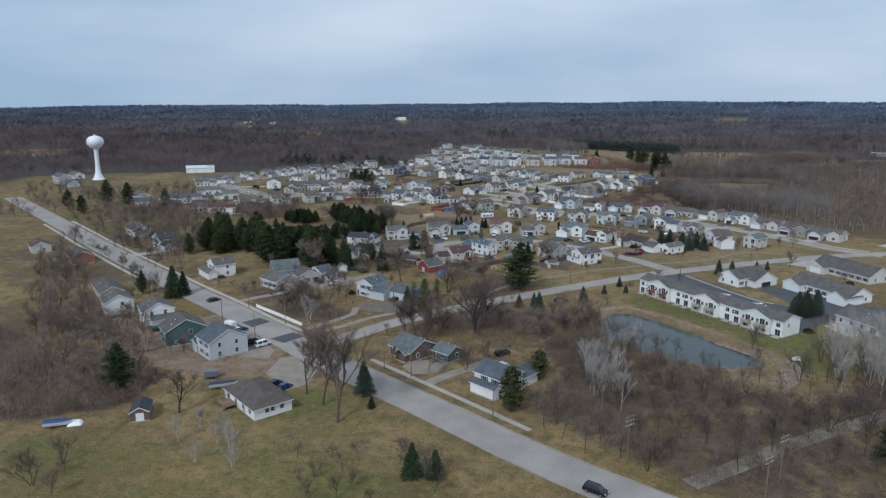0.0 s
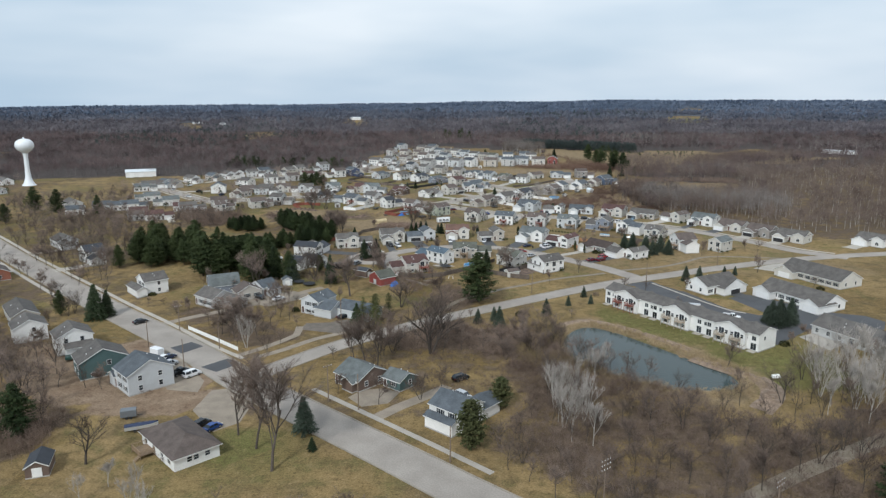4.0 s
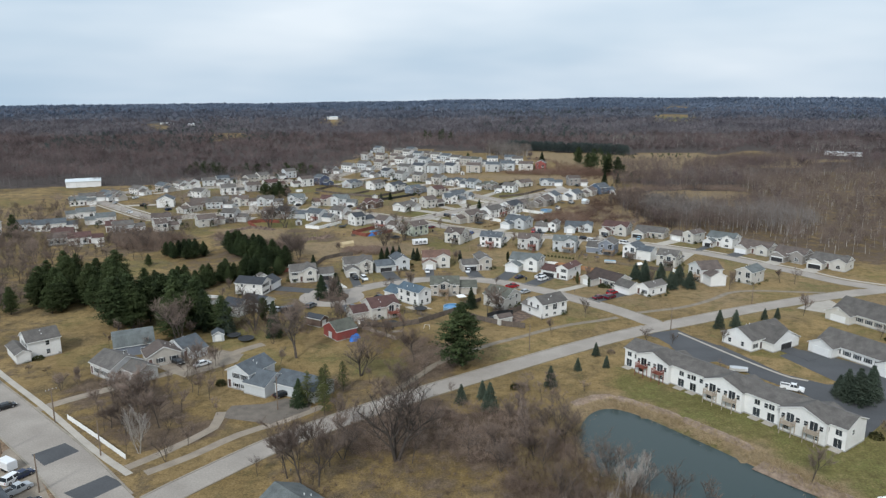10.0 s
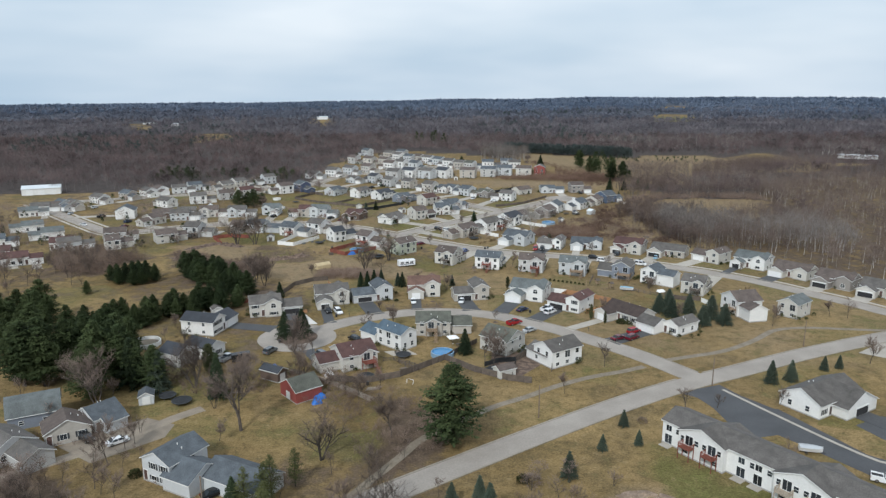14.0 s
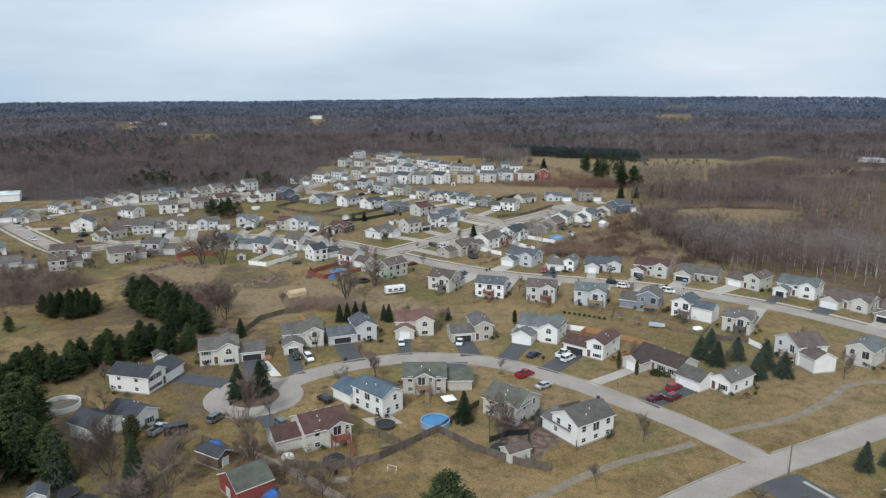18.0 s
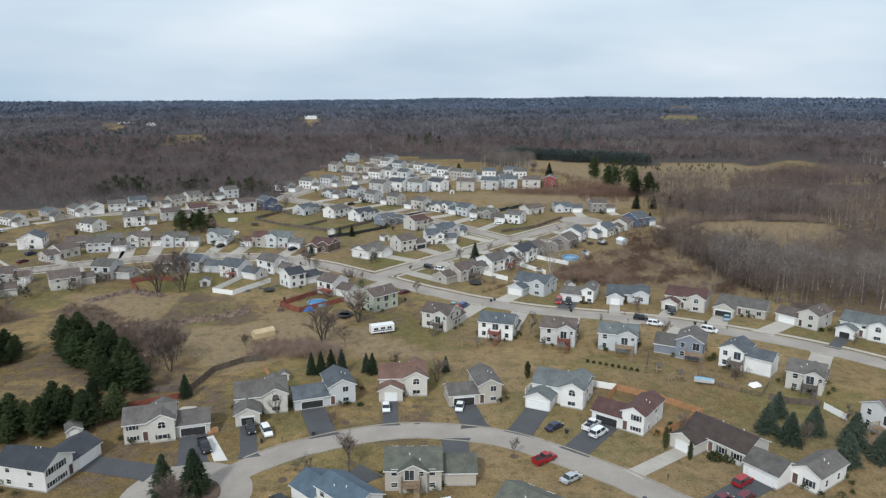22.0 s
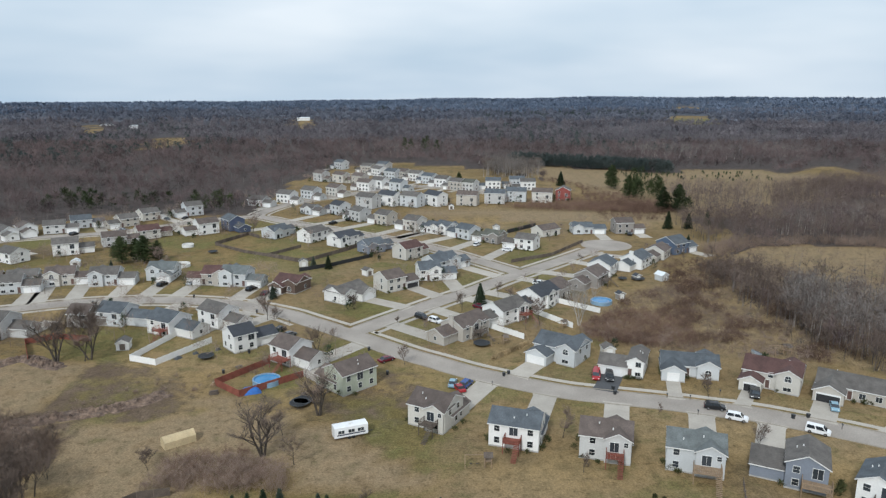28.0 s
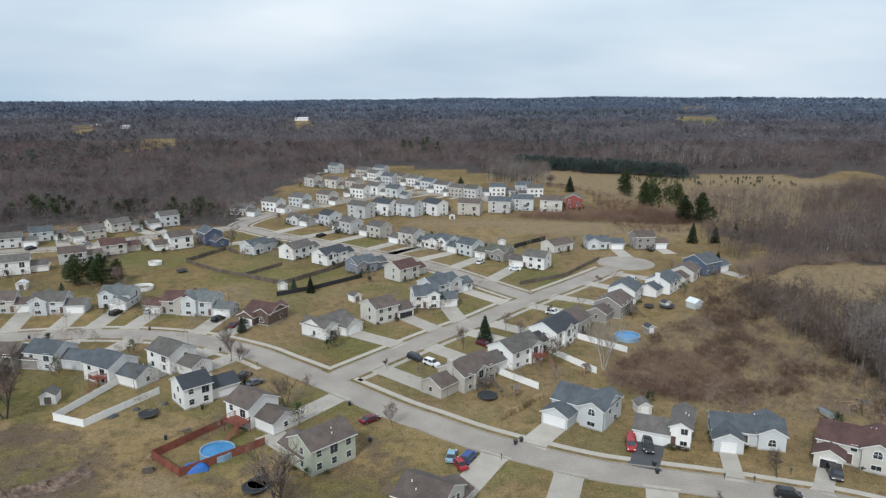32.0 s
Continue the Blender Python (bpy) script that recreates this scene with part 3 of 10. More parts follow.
        return x.outputs["Result"]

    def calc(op, a, b):
        x = n.new("ShaderNodeMath")
        x.operation, x.use_clamp = op, op == "ADD"
        for i, v in enumerate((a, b)):
            if isinstance(v, float):
                x.inputs[i].default_value = v
            else:
                l.new(v, x.inputs[i])
        return x.outputs["Value"]

    lots = n.new("ShaderNodeTexVoronoi")
    lots.inputs["Scale"].default_value, lots.inputs["Randomness"].default_value = 0.042, 0.9
    l.new(pos, lots.inputs["Vector"])
    lot = n.new("ShaderNodeSeparateColor")
    l.new(lots.outputs["Color"], lot.inputs["Color"])
    patch, mid, clump, fine = tex(0.022, 5), tex(0.17, 5, 0.65), tex(0.5, 4, 0.7), tex(2.2, 4, 0.75)
    grass = blend(span(patch, 0.4, 0.62), (0.170, 0.118, 0.050), (0.280, 0.198, 0.090))
    grass = blend(span(lot.outputs["Red"], 0.1, 0.95, 0, 0.45), grass, (0.305, 0.216, 0.108))
    grass = blend(span(tex(0.055, 4, 0.6), 0.52, 0.68, 0, 0.6), grass, (0.108, 0.083, 0.050))
    grass = blend(att.outputs["Alpha"], grass, blend(span(mid, 0.35, 0.65), (0.222, 0.160, 0.092), (0.335, 0.252, 0.158)))
    grass = blend(span(mid, 0.45, 0.7, 0, 0.7), grass, (0.082, 0.067, 0.034))
    green = blend(span(mid, 0.35, 0.65), (0.090, 0.100, 0.030), (0.158, 0.150, 0.054))
    wish = calc("ADD", sep.outputs["Red"], span(lot.outputs["Green"], 0.4, 1.0, -0.15, 0.3))
    grass = blend(calc("ADD", wish, span(mid, 0.5, 0.75, -0.25, 0.35)), grass, green)
    grass = blend(span(clump, 0.52, 0.72, 0, 0.68), grass, (0.074, 0.056, 0.027))
    grass = blend(span(clump, 0.28, 0.46, 0.4, 0), grass, (0.332, 0.246, 0.136))
    litter = blend(span(mid, 0.35, 0.65), (0.082, 0.059, 0.042), (0.160, 0.117, 0.081))
    litter = blend(span(clump, 0.5, 0.68, 0, 0.6), litter, (0.048, 0.036, 0.028))
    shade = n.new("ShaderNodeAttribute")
    shade.attribute_name = "shade_and_haze"
    # Darker litter: shade of a denser canopy put into the floor's colour.
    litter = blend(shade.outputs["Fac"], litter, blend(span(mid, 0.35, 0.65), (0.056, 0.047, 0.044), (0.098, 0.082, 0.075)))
    # Blue-grey distance haze blended into the far wood floor's colour.
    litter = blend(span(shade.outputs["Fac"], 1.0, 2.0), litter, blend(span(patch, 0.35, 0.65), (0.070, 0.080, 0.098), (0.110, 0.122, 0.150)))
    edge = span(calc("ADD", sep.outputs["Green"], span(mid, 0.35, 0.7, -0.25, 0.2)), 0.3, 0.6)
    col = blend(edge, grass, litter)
    soil = blend(span(mid, 0.35, 0.65), (0.205, 0.142, 0.095), (0.285, 0.212, 0.148))
    soil = blend(span(clump, 0.5, 0.68, 0, 0.6), soil, (0.115, 0.078, 0.052))
    col = blend(span(calc("ADD", sep.outputs["Blue"], span(mid, 0.35, 0.7, -0.3, 0.2)), 0.35, 0.6), col, soil)
    hsv = n.new("ShaderNodeHueSaturation")
    l.new(col, hsv.inputs["Color"])
    l.new(span(fine, 0.28, 0.74, 0.48, 1.38), hsv.inputs["Value"])
    l.new(hsv.outputs["Color"], p.inputs["Base Color"])
    b = n.new("ShaderNodeBump")
    b.inputs["Strength"].default_value, b.inputs["Distance"].default_value = 0.5, 0.2
    l.new(calc("ADD", fine, mid), b.inputs["Height"])
    l.new(b.outputs["Normal"], p.inputs["Normal"])
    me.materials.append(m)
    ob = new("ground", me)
    tagged(ob, "patchy tan and olive early spring grass with brown leaf litter, wood shade and far haze coloured in", "ground", kind="structure")


build_ground()

# ---- streets, kerbs, pavements ----
for key, (pts, half, z) in STREETS.items():
    line = LINES[key][0]
    s = Soup()
    ribbon(s, line, half, -0.05, z)
    setting("road_" + key, s, ASPH, label="worn pale grey asphalt street with patched seams", category="road")
    s = Soup()
    for side in (1, -1):
        edge_line = offset_line(line, side * (half + 0.22))
        run = []
        for q in edge_line + [None]:
            clear = q is not None and road_gap(q.x, q.y, key) > 0.6
            if clear:
                run.append(q)
            else:
                if len(run) > 1:
                    ribbon(s, run, 0.2, -0.05, 0.14)
                run = []
    setting("kerb_" + key, s, KERB, label="low pale concrete kerb along the street", category="kerb")
for cx, cy, r in TURNS:
    s = Soup()
    s.prism([(cx + r * math.cos(a * math.pi / 16), cy + r * math.sin(a * math.pi / 16)) for a in range(32)], -0.05, 0.062)
    setting("road_turning_circle", s, ASPH, label="round asphalt turning circle at the street's end", category="road")
s = Soup()
s.prism([(-43.4 + 6.1 * math.cos(a * math.pi / 16), 310.6 + 6.1 * math.sin(a * math.pi / 16)) for a in range(32)], -0.05, 0.16)
setting("verge_island", s, MULCH, label="round island of brown bark mulch in the turning circle", category="island")


def strip(name, pts, width, m, z=0.05, label="", category="", smooth_line=True):
    s = Soup()
    ribbon(s, spline(pts) if smooth_line else [Vector(p) for p in pts], width / 2, -0.05, z)
    return setting(name, s, m, label=label, category=category)


def pavement(key, side, gap, a=0.0, b=1.0):
    """A concrete footway that follows a street at a gap beyond its edge, cut where other streets cross."""
    line, half = LINES[key]
    n = len(line)
    run, s = [], Soup()
    for q in offset_line(line, side * (half + gap))[int(a * n):int(b * n)] + [None]:
        if q is not None and road_gap(q.x, q.y, key) > 0.3:
            run.append(q)
        else:
            if len(run) > 1:
                ribbon(s, run, 0.75, -0.05, 0.07)
            run = []
    setting("pavement", s, CONC, label="narrow pale concrete footway between grass strips", category="pavement")


# ---- houses ----
def block_walls(w0, w1, d0, d1, h, ridge, pitch):
    s = Soup()
    z0 = 0.25
    half = (d1 - d0) / 2 if ridge == "x" else (w1 - w0) / 2
    top = h + pitch * half
    if ridge == "x":
        ym = (d0 + d1) / 2
        for x, flip in ((w0, 1), (w1, 0)):
            pts = [(x, d0, z0), (x, d1, z0), (x, d1, h), (x, ym, top), (x, d0, h)]
            s.face(pts[::-1] if flip else pts)
        s.face([(w0, d0, z0), (w1, d0, z0), (w1, d0, h), (w0, d0, h)])
        s.face([(w1, d1, z0), (w0, d1, z0), (w0, d1, h), (w1, d1, h)])
    else:
        xm = (w0 + w1) / 2
        for y, flip in ((d0, 0), (d1, 1)):
            pts = [(w0, y, z0), (w1, y, z0), (w1, y, h), (xm, y, top), (w0, y, h)]
            s.face(pts[::-1] if flip else pts)
        s.face([(w1, d0, z0), (w1, d1, z0), (w1, d1, h), (w1, d0, h)])
        s.face([(w0, d1, z0), (w0, d0, z0), (w0, d0, h), (w0, d1, h)])
    return s


def block_roof(w0, w1, d0, d1, h, ridge, pitch, over=0.4):
    s = Soup()
    e = 0.3
    half = (d1 - d0) / 2 if ridge == "x" else (w1 - w0) / 2
    lo, hi = h - pitch * over, h + pitch * half
    prof = [(-half - over, lo + 0.2), (0, hi + 0.22), (half + over, lo + 0.2), (half + over, lo - 0.02), (0, hi - 0.0), (-half - over, lo - 0.02)]
    if ridge == "x":
        c, a, b = (d0 + d1) / 2, w0 - e, w1 + e
        at = lambda t, q: (t, c + q[0], q[1])
    else:
        c, a, b = (w0 + w1) / 2, d0 - e, d1 + e
        at = lambda t, q: (c - q[0], t, q[1])
    for i in range(6):
        q, r = prof[i], prof[(i + 1) % 6]
        s.face([at(a, q), at(b, q), at(b, r), at(a, r)][::-1] if ridge == "x" else [at(a, q), at(b, q), at(b, r), at(a, r)][::-1], 0 if i < 2 else 1)
    for t, fl in ((a, 1), (b, 0)):
        for tri in ((0, 1, 4, 5), (1, 2, 3, 4)):
            pts = [at(t, prof[i]) for i in tri]
            s.face(pts if fl else pts[::-1], 1)
    return s


MESHES = {}


def window_mesh(w, h, style):
    """One frame of joined bars round its panes, and the glass behind; a far window carries its glass in the same piece."""
    key = ("win", round(w, 1), round(h, 1), style)
    if key not in MESHES:
        f, b = 0.07, 0.022
        wide = w > 1.25 or style == "slider"
        xs = [-w / 2 - f, -w / 2, -b, b, w / 2, w / 2 + f] if wide else [-w / 2 - f, -w / 2, w / 2, w / 2 + f]
        zs = [-f, 0, h, h + f] if wide else [-f, 0, h / 2 - b, h / 2 + b, h, h + f]
        s = Soup()
        nx, nz = len(xs), len(zs)
        s.v = [(x, -0.08, z) for z in zs for x in xs] + [(x, 0.0, z) for z in zs for x in xs]
        solid = lambda i, j: 0 <= i < nx - 1 and 0 <= j < nz - 1 and (i % 2 == 0 or j % 2 == 0)
        k = nx * nz
        for j in range(nz - 1):
            for i in range(nx - 1):
                q = (j * nx + i, j * nx + i + 1, (j + 1) * nx + i + 1, (j + 1) * nx + i)
                if solid(i, j) or style == "far":
                    s.f.append(q)
                    s.m.append(0 if solid(i, j) else 1)
                if solid(i, j):
                    for (di, dj), (u, v) in {(0, -1): (0, 1), (1, 0): (1, 2), (0, 1): (2, 3), (-1, 0): (3, 0)}.items():
                        if not solid(i + di, j + dj) and (style != "far" or not (0 <= i + di < nx - 1 and 0 <= j + dj < nz - 1)):
                            s.f.append((q[v], q[u], q[u] + k, q[v] + k))
                            s.m.append(0)
        MESHES[key] = s.mesh("window", TRIM, GLASS)
        p = Soup()
        p.box(-w / 2, w / 2, -0.03, 0.0, 0, h)
        MESHES[key + ("pane",)] = p.mesh("pane", GLASS)
        p = Soup()
        p.box(-0.21, 0.21, -0.06, 0.02, -0.02, h + 0.02)
        MESHES[key + ("shutter",)] = p.mesh("shutter", SHUT)
    return MESHES[key], MESHES[key + ("pane",)], MESHES[key + ("shutter",)]


def arch_mesh(w, h, glazed):
    """A round-headed window: a white surround and mullion, with its glass where the window is far off."""
    key = ("arch", w, h, glazed)
    if key not in MESHES:
        ring = lambda r: [(-r, 0)] + [(-r * math.cos(k * math.pi / 8), h + r * math.sin(k * math.pi / 8)) for k in range(9)] + [(r, 0)]
        a, b = ring(w / 2), ring(w / 2 + 0.12)
        s = Soup()
        for i in range(len(a) - 1):
            s.face([(a[i][0], -0.08, a[i][1]), (b[i][0], -0.08, b[i][1]), (b[i + 1][0], -0.08, b[i + 1][1]), (a[i + 1][0], -0.08, a[i + 1][1])])
            s.face([(b[i][0], -0.08, b[i][1]), (b[i][0], 0, b[i][1]), (b[i + 1][0], 0, b[i + 1][1]), (b[i + 1][0], -0.08, b[i + 1][1])])
        s.box(-w / 2 - 0.12, w / 2 + 0.12, -0.09, 0.0, -0.12, 0)
        s.box(-0.03, 0.03, -0.06, 0.0, 0, h + w / 2)
        s.box(-w / 2, w / 2, -0.06, 0.0, h - 0.03, h + 0.03)
        if glazed:
            s.face([(x, -0.03, z) for x, z in a][::-1], 1)
        g = Soup()
        g.face([(x, -0.03, z) for x, z in a][::-1])
        g.face([(x, 0.0, z) for x, z in a])
        MESHES[key] = (s.mesh("window", TRIM, GLASS), g.mesh("pane", GLASS))
    return MESHES[key]


def arch_window(parent, blk, z):
    far = parent.matrix_world.translation.y > 345
    fr, pn = arch_mesh(1.5, 0.75, far)
    ob = part("window", fr, parent, pose((blk[0] + blk[1]) / 2, blk[2], z), "round-headed white window")
    if not far:
        part("pane", pn, ob)


TURN = {"f": 0, "r": 90, "b": 180, "l": 270}


def window(parent, blk, side, u, z, w, h, style="plain", near=True):
    """A window on one side of a block, u metres along from its middle as seen from outside."""
    x0, x1, y0, y1 = blk[:4]
    cx, cy = (x0 + x1) / 2, (y0 + y1) / 2
    at = {"f": (cx + u, y0), "b": (cx - u, y1), "r": (x1, cy + u), "l": (x0, cy - u)}[side]
    far = parent.matrix_world.translation.y > 345
    fr, pn, sh = window_mesh(w, h, "far" if far else "plain" if style == "shutter" else style)
    ob = part("window", fr, parent, pose(at[0], at[1], z, 0, 0, TURN[side]))
    if not far:
        part("pane", pn, ob)
        if style == "shutter":
            for x in (-w / 2 - 0.3, w / 2 + 0.3):
                part("shutter", sh, ob, pose(x, 0, 0))
    return ob


def door_surround(w, h):
    s = Soup()
    f = 0.14
    pts = [(-w / 2 - f, 0), (-w / 2 - f, h + f), (w / 2 + f, h + f), (w / 2 + f, 0), (w / 2, 0), (w / 2, h), (-w / 2, h), (-w / 2, 0)]
    s.v = [(x, -0.09, z) for x, z in pts] + [(x, 0.02, z) for x, z in pts]
    s.f = [(0, 7, 6, 1), (1, 6, 5, 2), (2, 5, 4, 3)] + [(i, (i + 1) % 8, (i + 1) % 8 + 8, i + 8) for i in range(8)]
    s.m = [0] * len(s.f)
    return s.mesh("surround", TRIM)


def flat_panel(name, parent, blk, side, u, w, h, m, z=0.25, rows=4, label=""):
    x0, x1, y0, y1 = blk[:4]
    cx, cy = (x0 + x1) / 2, (y0 + y1) / 2
    at = {"f": (cx + u, y0), "b": (cx - u, y1), "r": (x1, cy + u), "l": (x0, cy - u)}[side]
    key = (name, round(w, 1), round(h, 1), m.name)
    if key not in MESHES:
        s = Soup()
        prof = [(0.02, 0.0)]
        for k in range(rows):
            prof += [(-0.05, h * k / rows + 0.02), (-0.05, h * (k + 1) / rows - 0.03), (-0.02, h * (k + 1) / rows - 0.005)]
        prof.append((0.02, h))
        s.v = [(x, y, z) for x in (-w / 2, w / 2) for y, z in prof]
        n = len(prof)
        s.f = [(i, n + i, n + i + 1, i + 1) for i in range(n - 1)] + [tuple(range(n)), tuple(range(2 * n - 1, n - 1, -1))]
        s.m = [0] * len(s.f)
        MESHES[key] = (s.mesh(name, m), door_surround(w, h))
    ob = part(name, MESHES[key][0], parent, pose(at[0], at[1], z, 0, 0, TURN[side]), label)
    if parent.matrix_world.translation.y < 480:
        part("surround", MESHES[key][1], ob)
    return ob


def open_garage(parent, blk, u, w, h):
    """A raised door: a flat dark panel painted as the bay's shade, framed in white, the door's lower edge showing at
    the top.
    """
    key = ("bay", round(w, 1))
    if key not in MESHES:
        s, u2 = Soup(), Soup()
        s.box(-w / 2, w / 2, -0.03, 0.02, 0, h - 0.28)
        u2.box(-w / 2, w / 2, -0.05, 0.02, h - 0.28, h)
        MESHES[key] = (s.mesh("garage_doorway", DARK), u2.mesh("raised_door", DOORW), door_surround(w, h))
    cx = (blk[0] + blk[1]) / 2
    ob = part("garage_doorway", MESHES[key][0], parent, pose(cx + u, blk[2], 0.1), "flat dark panel standing for the shade in an open garage doorway")
    part("raised_door", MESHES[key][1], ob)
    part("surround", MESHES[key][2], ob)


def deck(parent, x, y, rot, w, d, z, m, steps=True):
    """A raised timber deck with posts, rails and a stair, out from a wall."""
    key = ("deck", w, d, z, m.name)
    if key not in MESHES:
        s = Soup()
        n = int(w / 0.3)
        for k in range(n):
            s.box(-w / 2 + k * w / n, -w / 2 + (k + 1) * w / n - 0.03, -d, 0, z - 0.1, z)
        for px in (-w / 2, w / 2 - 0.14):
            for py in (-d, -0.3):
                s.box(px, px + 0.14, py, py + 0.14, 0, z + 1.0)
        r = Soup()
        for a, b, c, e in ((-w / 2, w / 2, -d, -d + 0.08), (-w / 2, -w / 2 + 0.08, -d, 0), (w / 2 - 0.08, w / 2, -d, 0)):
            r.box(a, b, c, e, z + 0.9, z + 1.0)
            long = max(b - a, e - c)
            k = int(long / 0.35)
            for i in range(k):
                t = (i + 0.5) / k
                px, py = (a + (b - a) * t, c) if b - a > e - c else (a, c + (e - c) * t)
                r.box(px, px + 0.06, py, py + 0.06, z, z + 0.9)
        st = Soup()
        k = max(2, int(z / 0.2))
        for i in range(k):
            st.box(w / 2 - 1.1, w / 2, -d - 0.28 * (k - i), -d - 0.28 * (k - i - 1), z * (i + 0.6) / (k + 0.6) - 0.05, z * (i + 0.6) / (k + 0.6))
        MESHES[key] = (s.mesh("deck", m), r.mesh("railing", m), st.mesh("steps", m))
    a, b, c = MESHES[key]
    ob = part("deck", a, parent, pose(x, y, 0, 0, 0, rot), "timber deck")
    ob["kind"] = "stuff"
    part("railing", b, ob)["kind"] = "stuff"
    if steps:
        part("steps", c, ob)["kind"] = "stuff"


def drive(parent_m, gx, gy, w, m, most=26, label=""):
    """A paved drive from a garage front straight out to the nearest street."""
    a = parent_m @ Vector((gx, gy, 0))
    way = parent_m.to_3x3() @ Vector((0, -1, 0))
    n = 1.0
    while n < most and road_gap(a.x + n * way.x, a.y + n * way.y) > 0.1:
        n += 0.5
    if n >= most:
        n = 9.0
    b = a + way * (n + 0.2)
    s = Soup()
    side = Vector((-way.y, way.x, 0))
    for lo, hi, flare in ((a + way * 0.05, a + way * (n - 1.5), 0), (a + way * (n - 1.5), b, 0.6)):
        k = w / 2
        p = [lo - side * k, lo + side * k, hi + side * (k + flare), hi - side * (k + flare)]
        s.face([(q.x, q.y, 0.085) for q in p])
        for i in range(4):
            q, r = p[i], p[(i + 1) % 4]
            s.face([(q.x, q.y, 0.085), (q.x, q.y, -0.05), (r.x, r.y, -0.05), (r.x, r.y, 0.085)])
    setting("driveway", s, m, label=label or "paved driveway from the garage to the street", category="driveway")


def gable_vent():
    """A small louvred vent for a gable."""
    if "vent" not in MESHES:
        s = Soup()
        s.box(-0.3, 0.3, -0.05, 0.0, 0, 0.06)
        s.box(-0.3, 0.3, -0.05, 0.0, 0.6, 0.66)
        for x in (-0.3, 0.24):
            s.box(x, x + 0.06, -0.05, 0.0, 0.06, 0.6)
        for k in range(4):
            s.box(-0.24, 0.24, -0.035, 0.0, 0.1 + 0.13 * k, 0.18 + 0.13 * k)
        MESHES["vent"] = s.mesh("gable_vent", TRIM)
    return MESHES["vent"]


HUES = {"white": "white", "cream": "cream", "tan": "tan", "grey": "grey", "taupe": "dark taupe", "lightblue": "pale blue", "bluegrey": "blue-grey", "blue": "blue", "navy": "navy", "green": "dark green", "sage": "sage", "red": "barn-red", "brown": "brown", "brick": "brick"}
TOPS = {"umber": "dark umber shingle", "blue": "blue-grey shingle", "grey": "grey shingle", "brown": "brown shingle", "maroon": "maroon shingle", "rust": "rust-brown shingle", "slate": "slate-blue shingle", "teal": "grey-green shingle", "black": "black shingle", "olive": "olive shingle", "metal": "pale metal"}


def house(x, y, rot, w, d, h, ridge, wall, roof, garage="", gw=6.4, gd=6.6, gf=0.0, gr="", gh=2.75, opened=0, front="", back="", dk="", paving="conc", chimney=0, near=1, name="house", pitch=0.5, extra=(), group=""):
    """A house whose front looks along -y before it is turned. garage: L or R beside the main block, l or r before it; front, back: where a cross gable stands
    (l, c, r as seen from that side); dk: a deck at the back (w wood, r red, g weathered)."""
    r = random.Random(int(x * 7 + y * 13))
    rot += r.uniform(-8, 8) if y > 590 else 0
    storeys = "two-storey" if h > 4 else "single-storey"
    bits = " with an attached garage" if garage else ""
    root = thing(name, x, y, rot, f"{storeys} {HUES[wall]}-sided house, {TOPS[roof]} roof{bits}", "house", group)
    main = (-w / 2, w / 2, -d / 2, d / 2, h, ridge)
    blocks = [("wall", main)]
    gb = None
    if garage:
        yf = -d / 2 - gf
        if garage in "LR":
            x0 = -w / 2 - gw if garage == "L" else w / 2
            gb = (x0, x0 + gw, yf, yf + gd, gh, gr or "x")
        else:
            x0 = -w / 2 - 0.06 if garage == "l" else w / 2 + 0.06 - gw
            gb = (x0, x0 + gw, yf, min(yf + gd + 2, d / 2 - 0.4), gh, gr or "y")
        blocks.append(("garage_wall", gb))
    fb = bb = None
    cw = min(5.2, w * 0.5)
    if front:
        cx = {"l": -w / 2 + cw / 2 + 0.1, "c": 0, "r": w / 2 - cw / 2 - 0.1}[front]
        fb = (cx - cw / 2, cx + cw / 2, -d / 2 - 0.9, d / 2 + 0.1, h + 0.45, "y")
        blocks.append(("gable_wall", fb))
    if back:
        cx = {"r": -w / 2 + cw / 2 + 0.1, "c": 0, "l": w / 2 - cw / 2 - 0.1}[back]
        bb = (cx - cw / 2, cx + cw / 2, 0, d / 2 + 0.7, h, "y")
        blocks.append(("gable_wall", bb))
    for ex in extra:
        blocks.append(("wing_wall", ex))
    for nm, b in blocks:
        part(nm, block_walls(*b, pitch).mesh(nm, WALLS[wall]), root)
        s = Soup()
        s.box(b[0] - 0.03, b[1] + 0.03, b[2] - 0.03, b[3] + 0.03, -0.1, 0.3, bottom=False)
        if y < 520:
            part("foundation", s.mesh("foundation", STONE), root)
        part("roof", block_roof(*b, pitch).mesh("roof", ROOFS[roof], TRIM), root)
    for ex in extra:
        if ex[5] == "y" and ex[2] < -d / 2 and ex[1] - ex[0] > 6:
            flat_panel("garage_door", root, ex, "f", 0.3, 4.9, 2.1, DOORW, 0.1, label="white panelled garage door")
            part("gable_vent", gable_vent(), root, pose((ex[0] + ex[1]) / 2, ex[2], ex[4] + 0.9))
    if gb:
        gwid = gb[1] - gb[0]
        dw = 4.9 if gwid > 5.6 else 2.7
        if opened:
            open_garage(root, gb, 0, dw, 2.1)
        else:
            flat_panel("garage_door", root, gb, "f", 0, dw, 2.1, DOORW, 0.1, label="white panelled garage door")
        if r.random() < 0.5:
            window(root, gb, "l" if garage in "Ll" else "r", 0, 1.1, 0.9, 1.0)
        pm = root.matrix_world.copy()
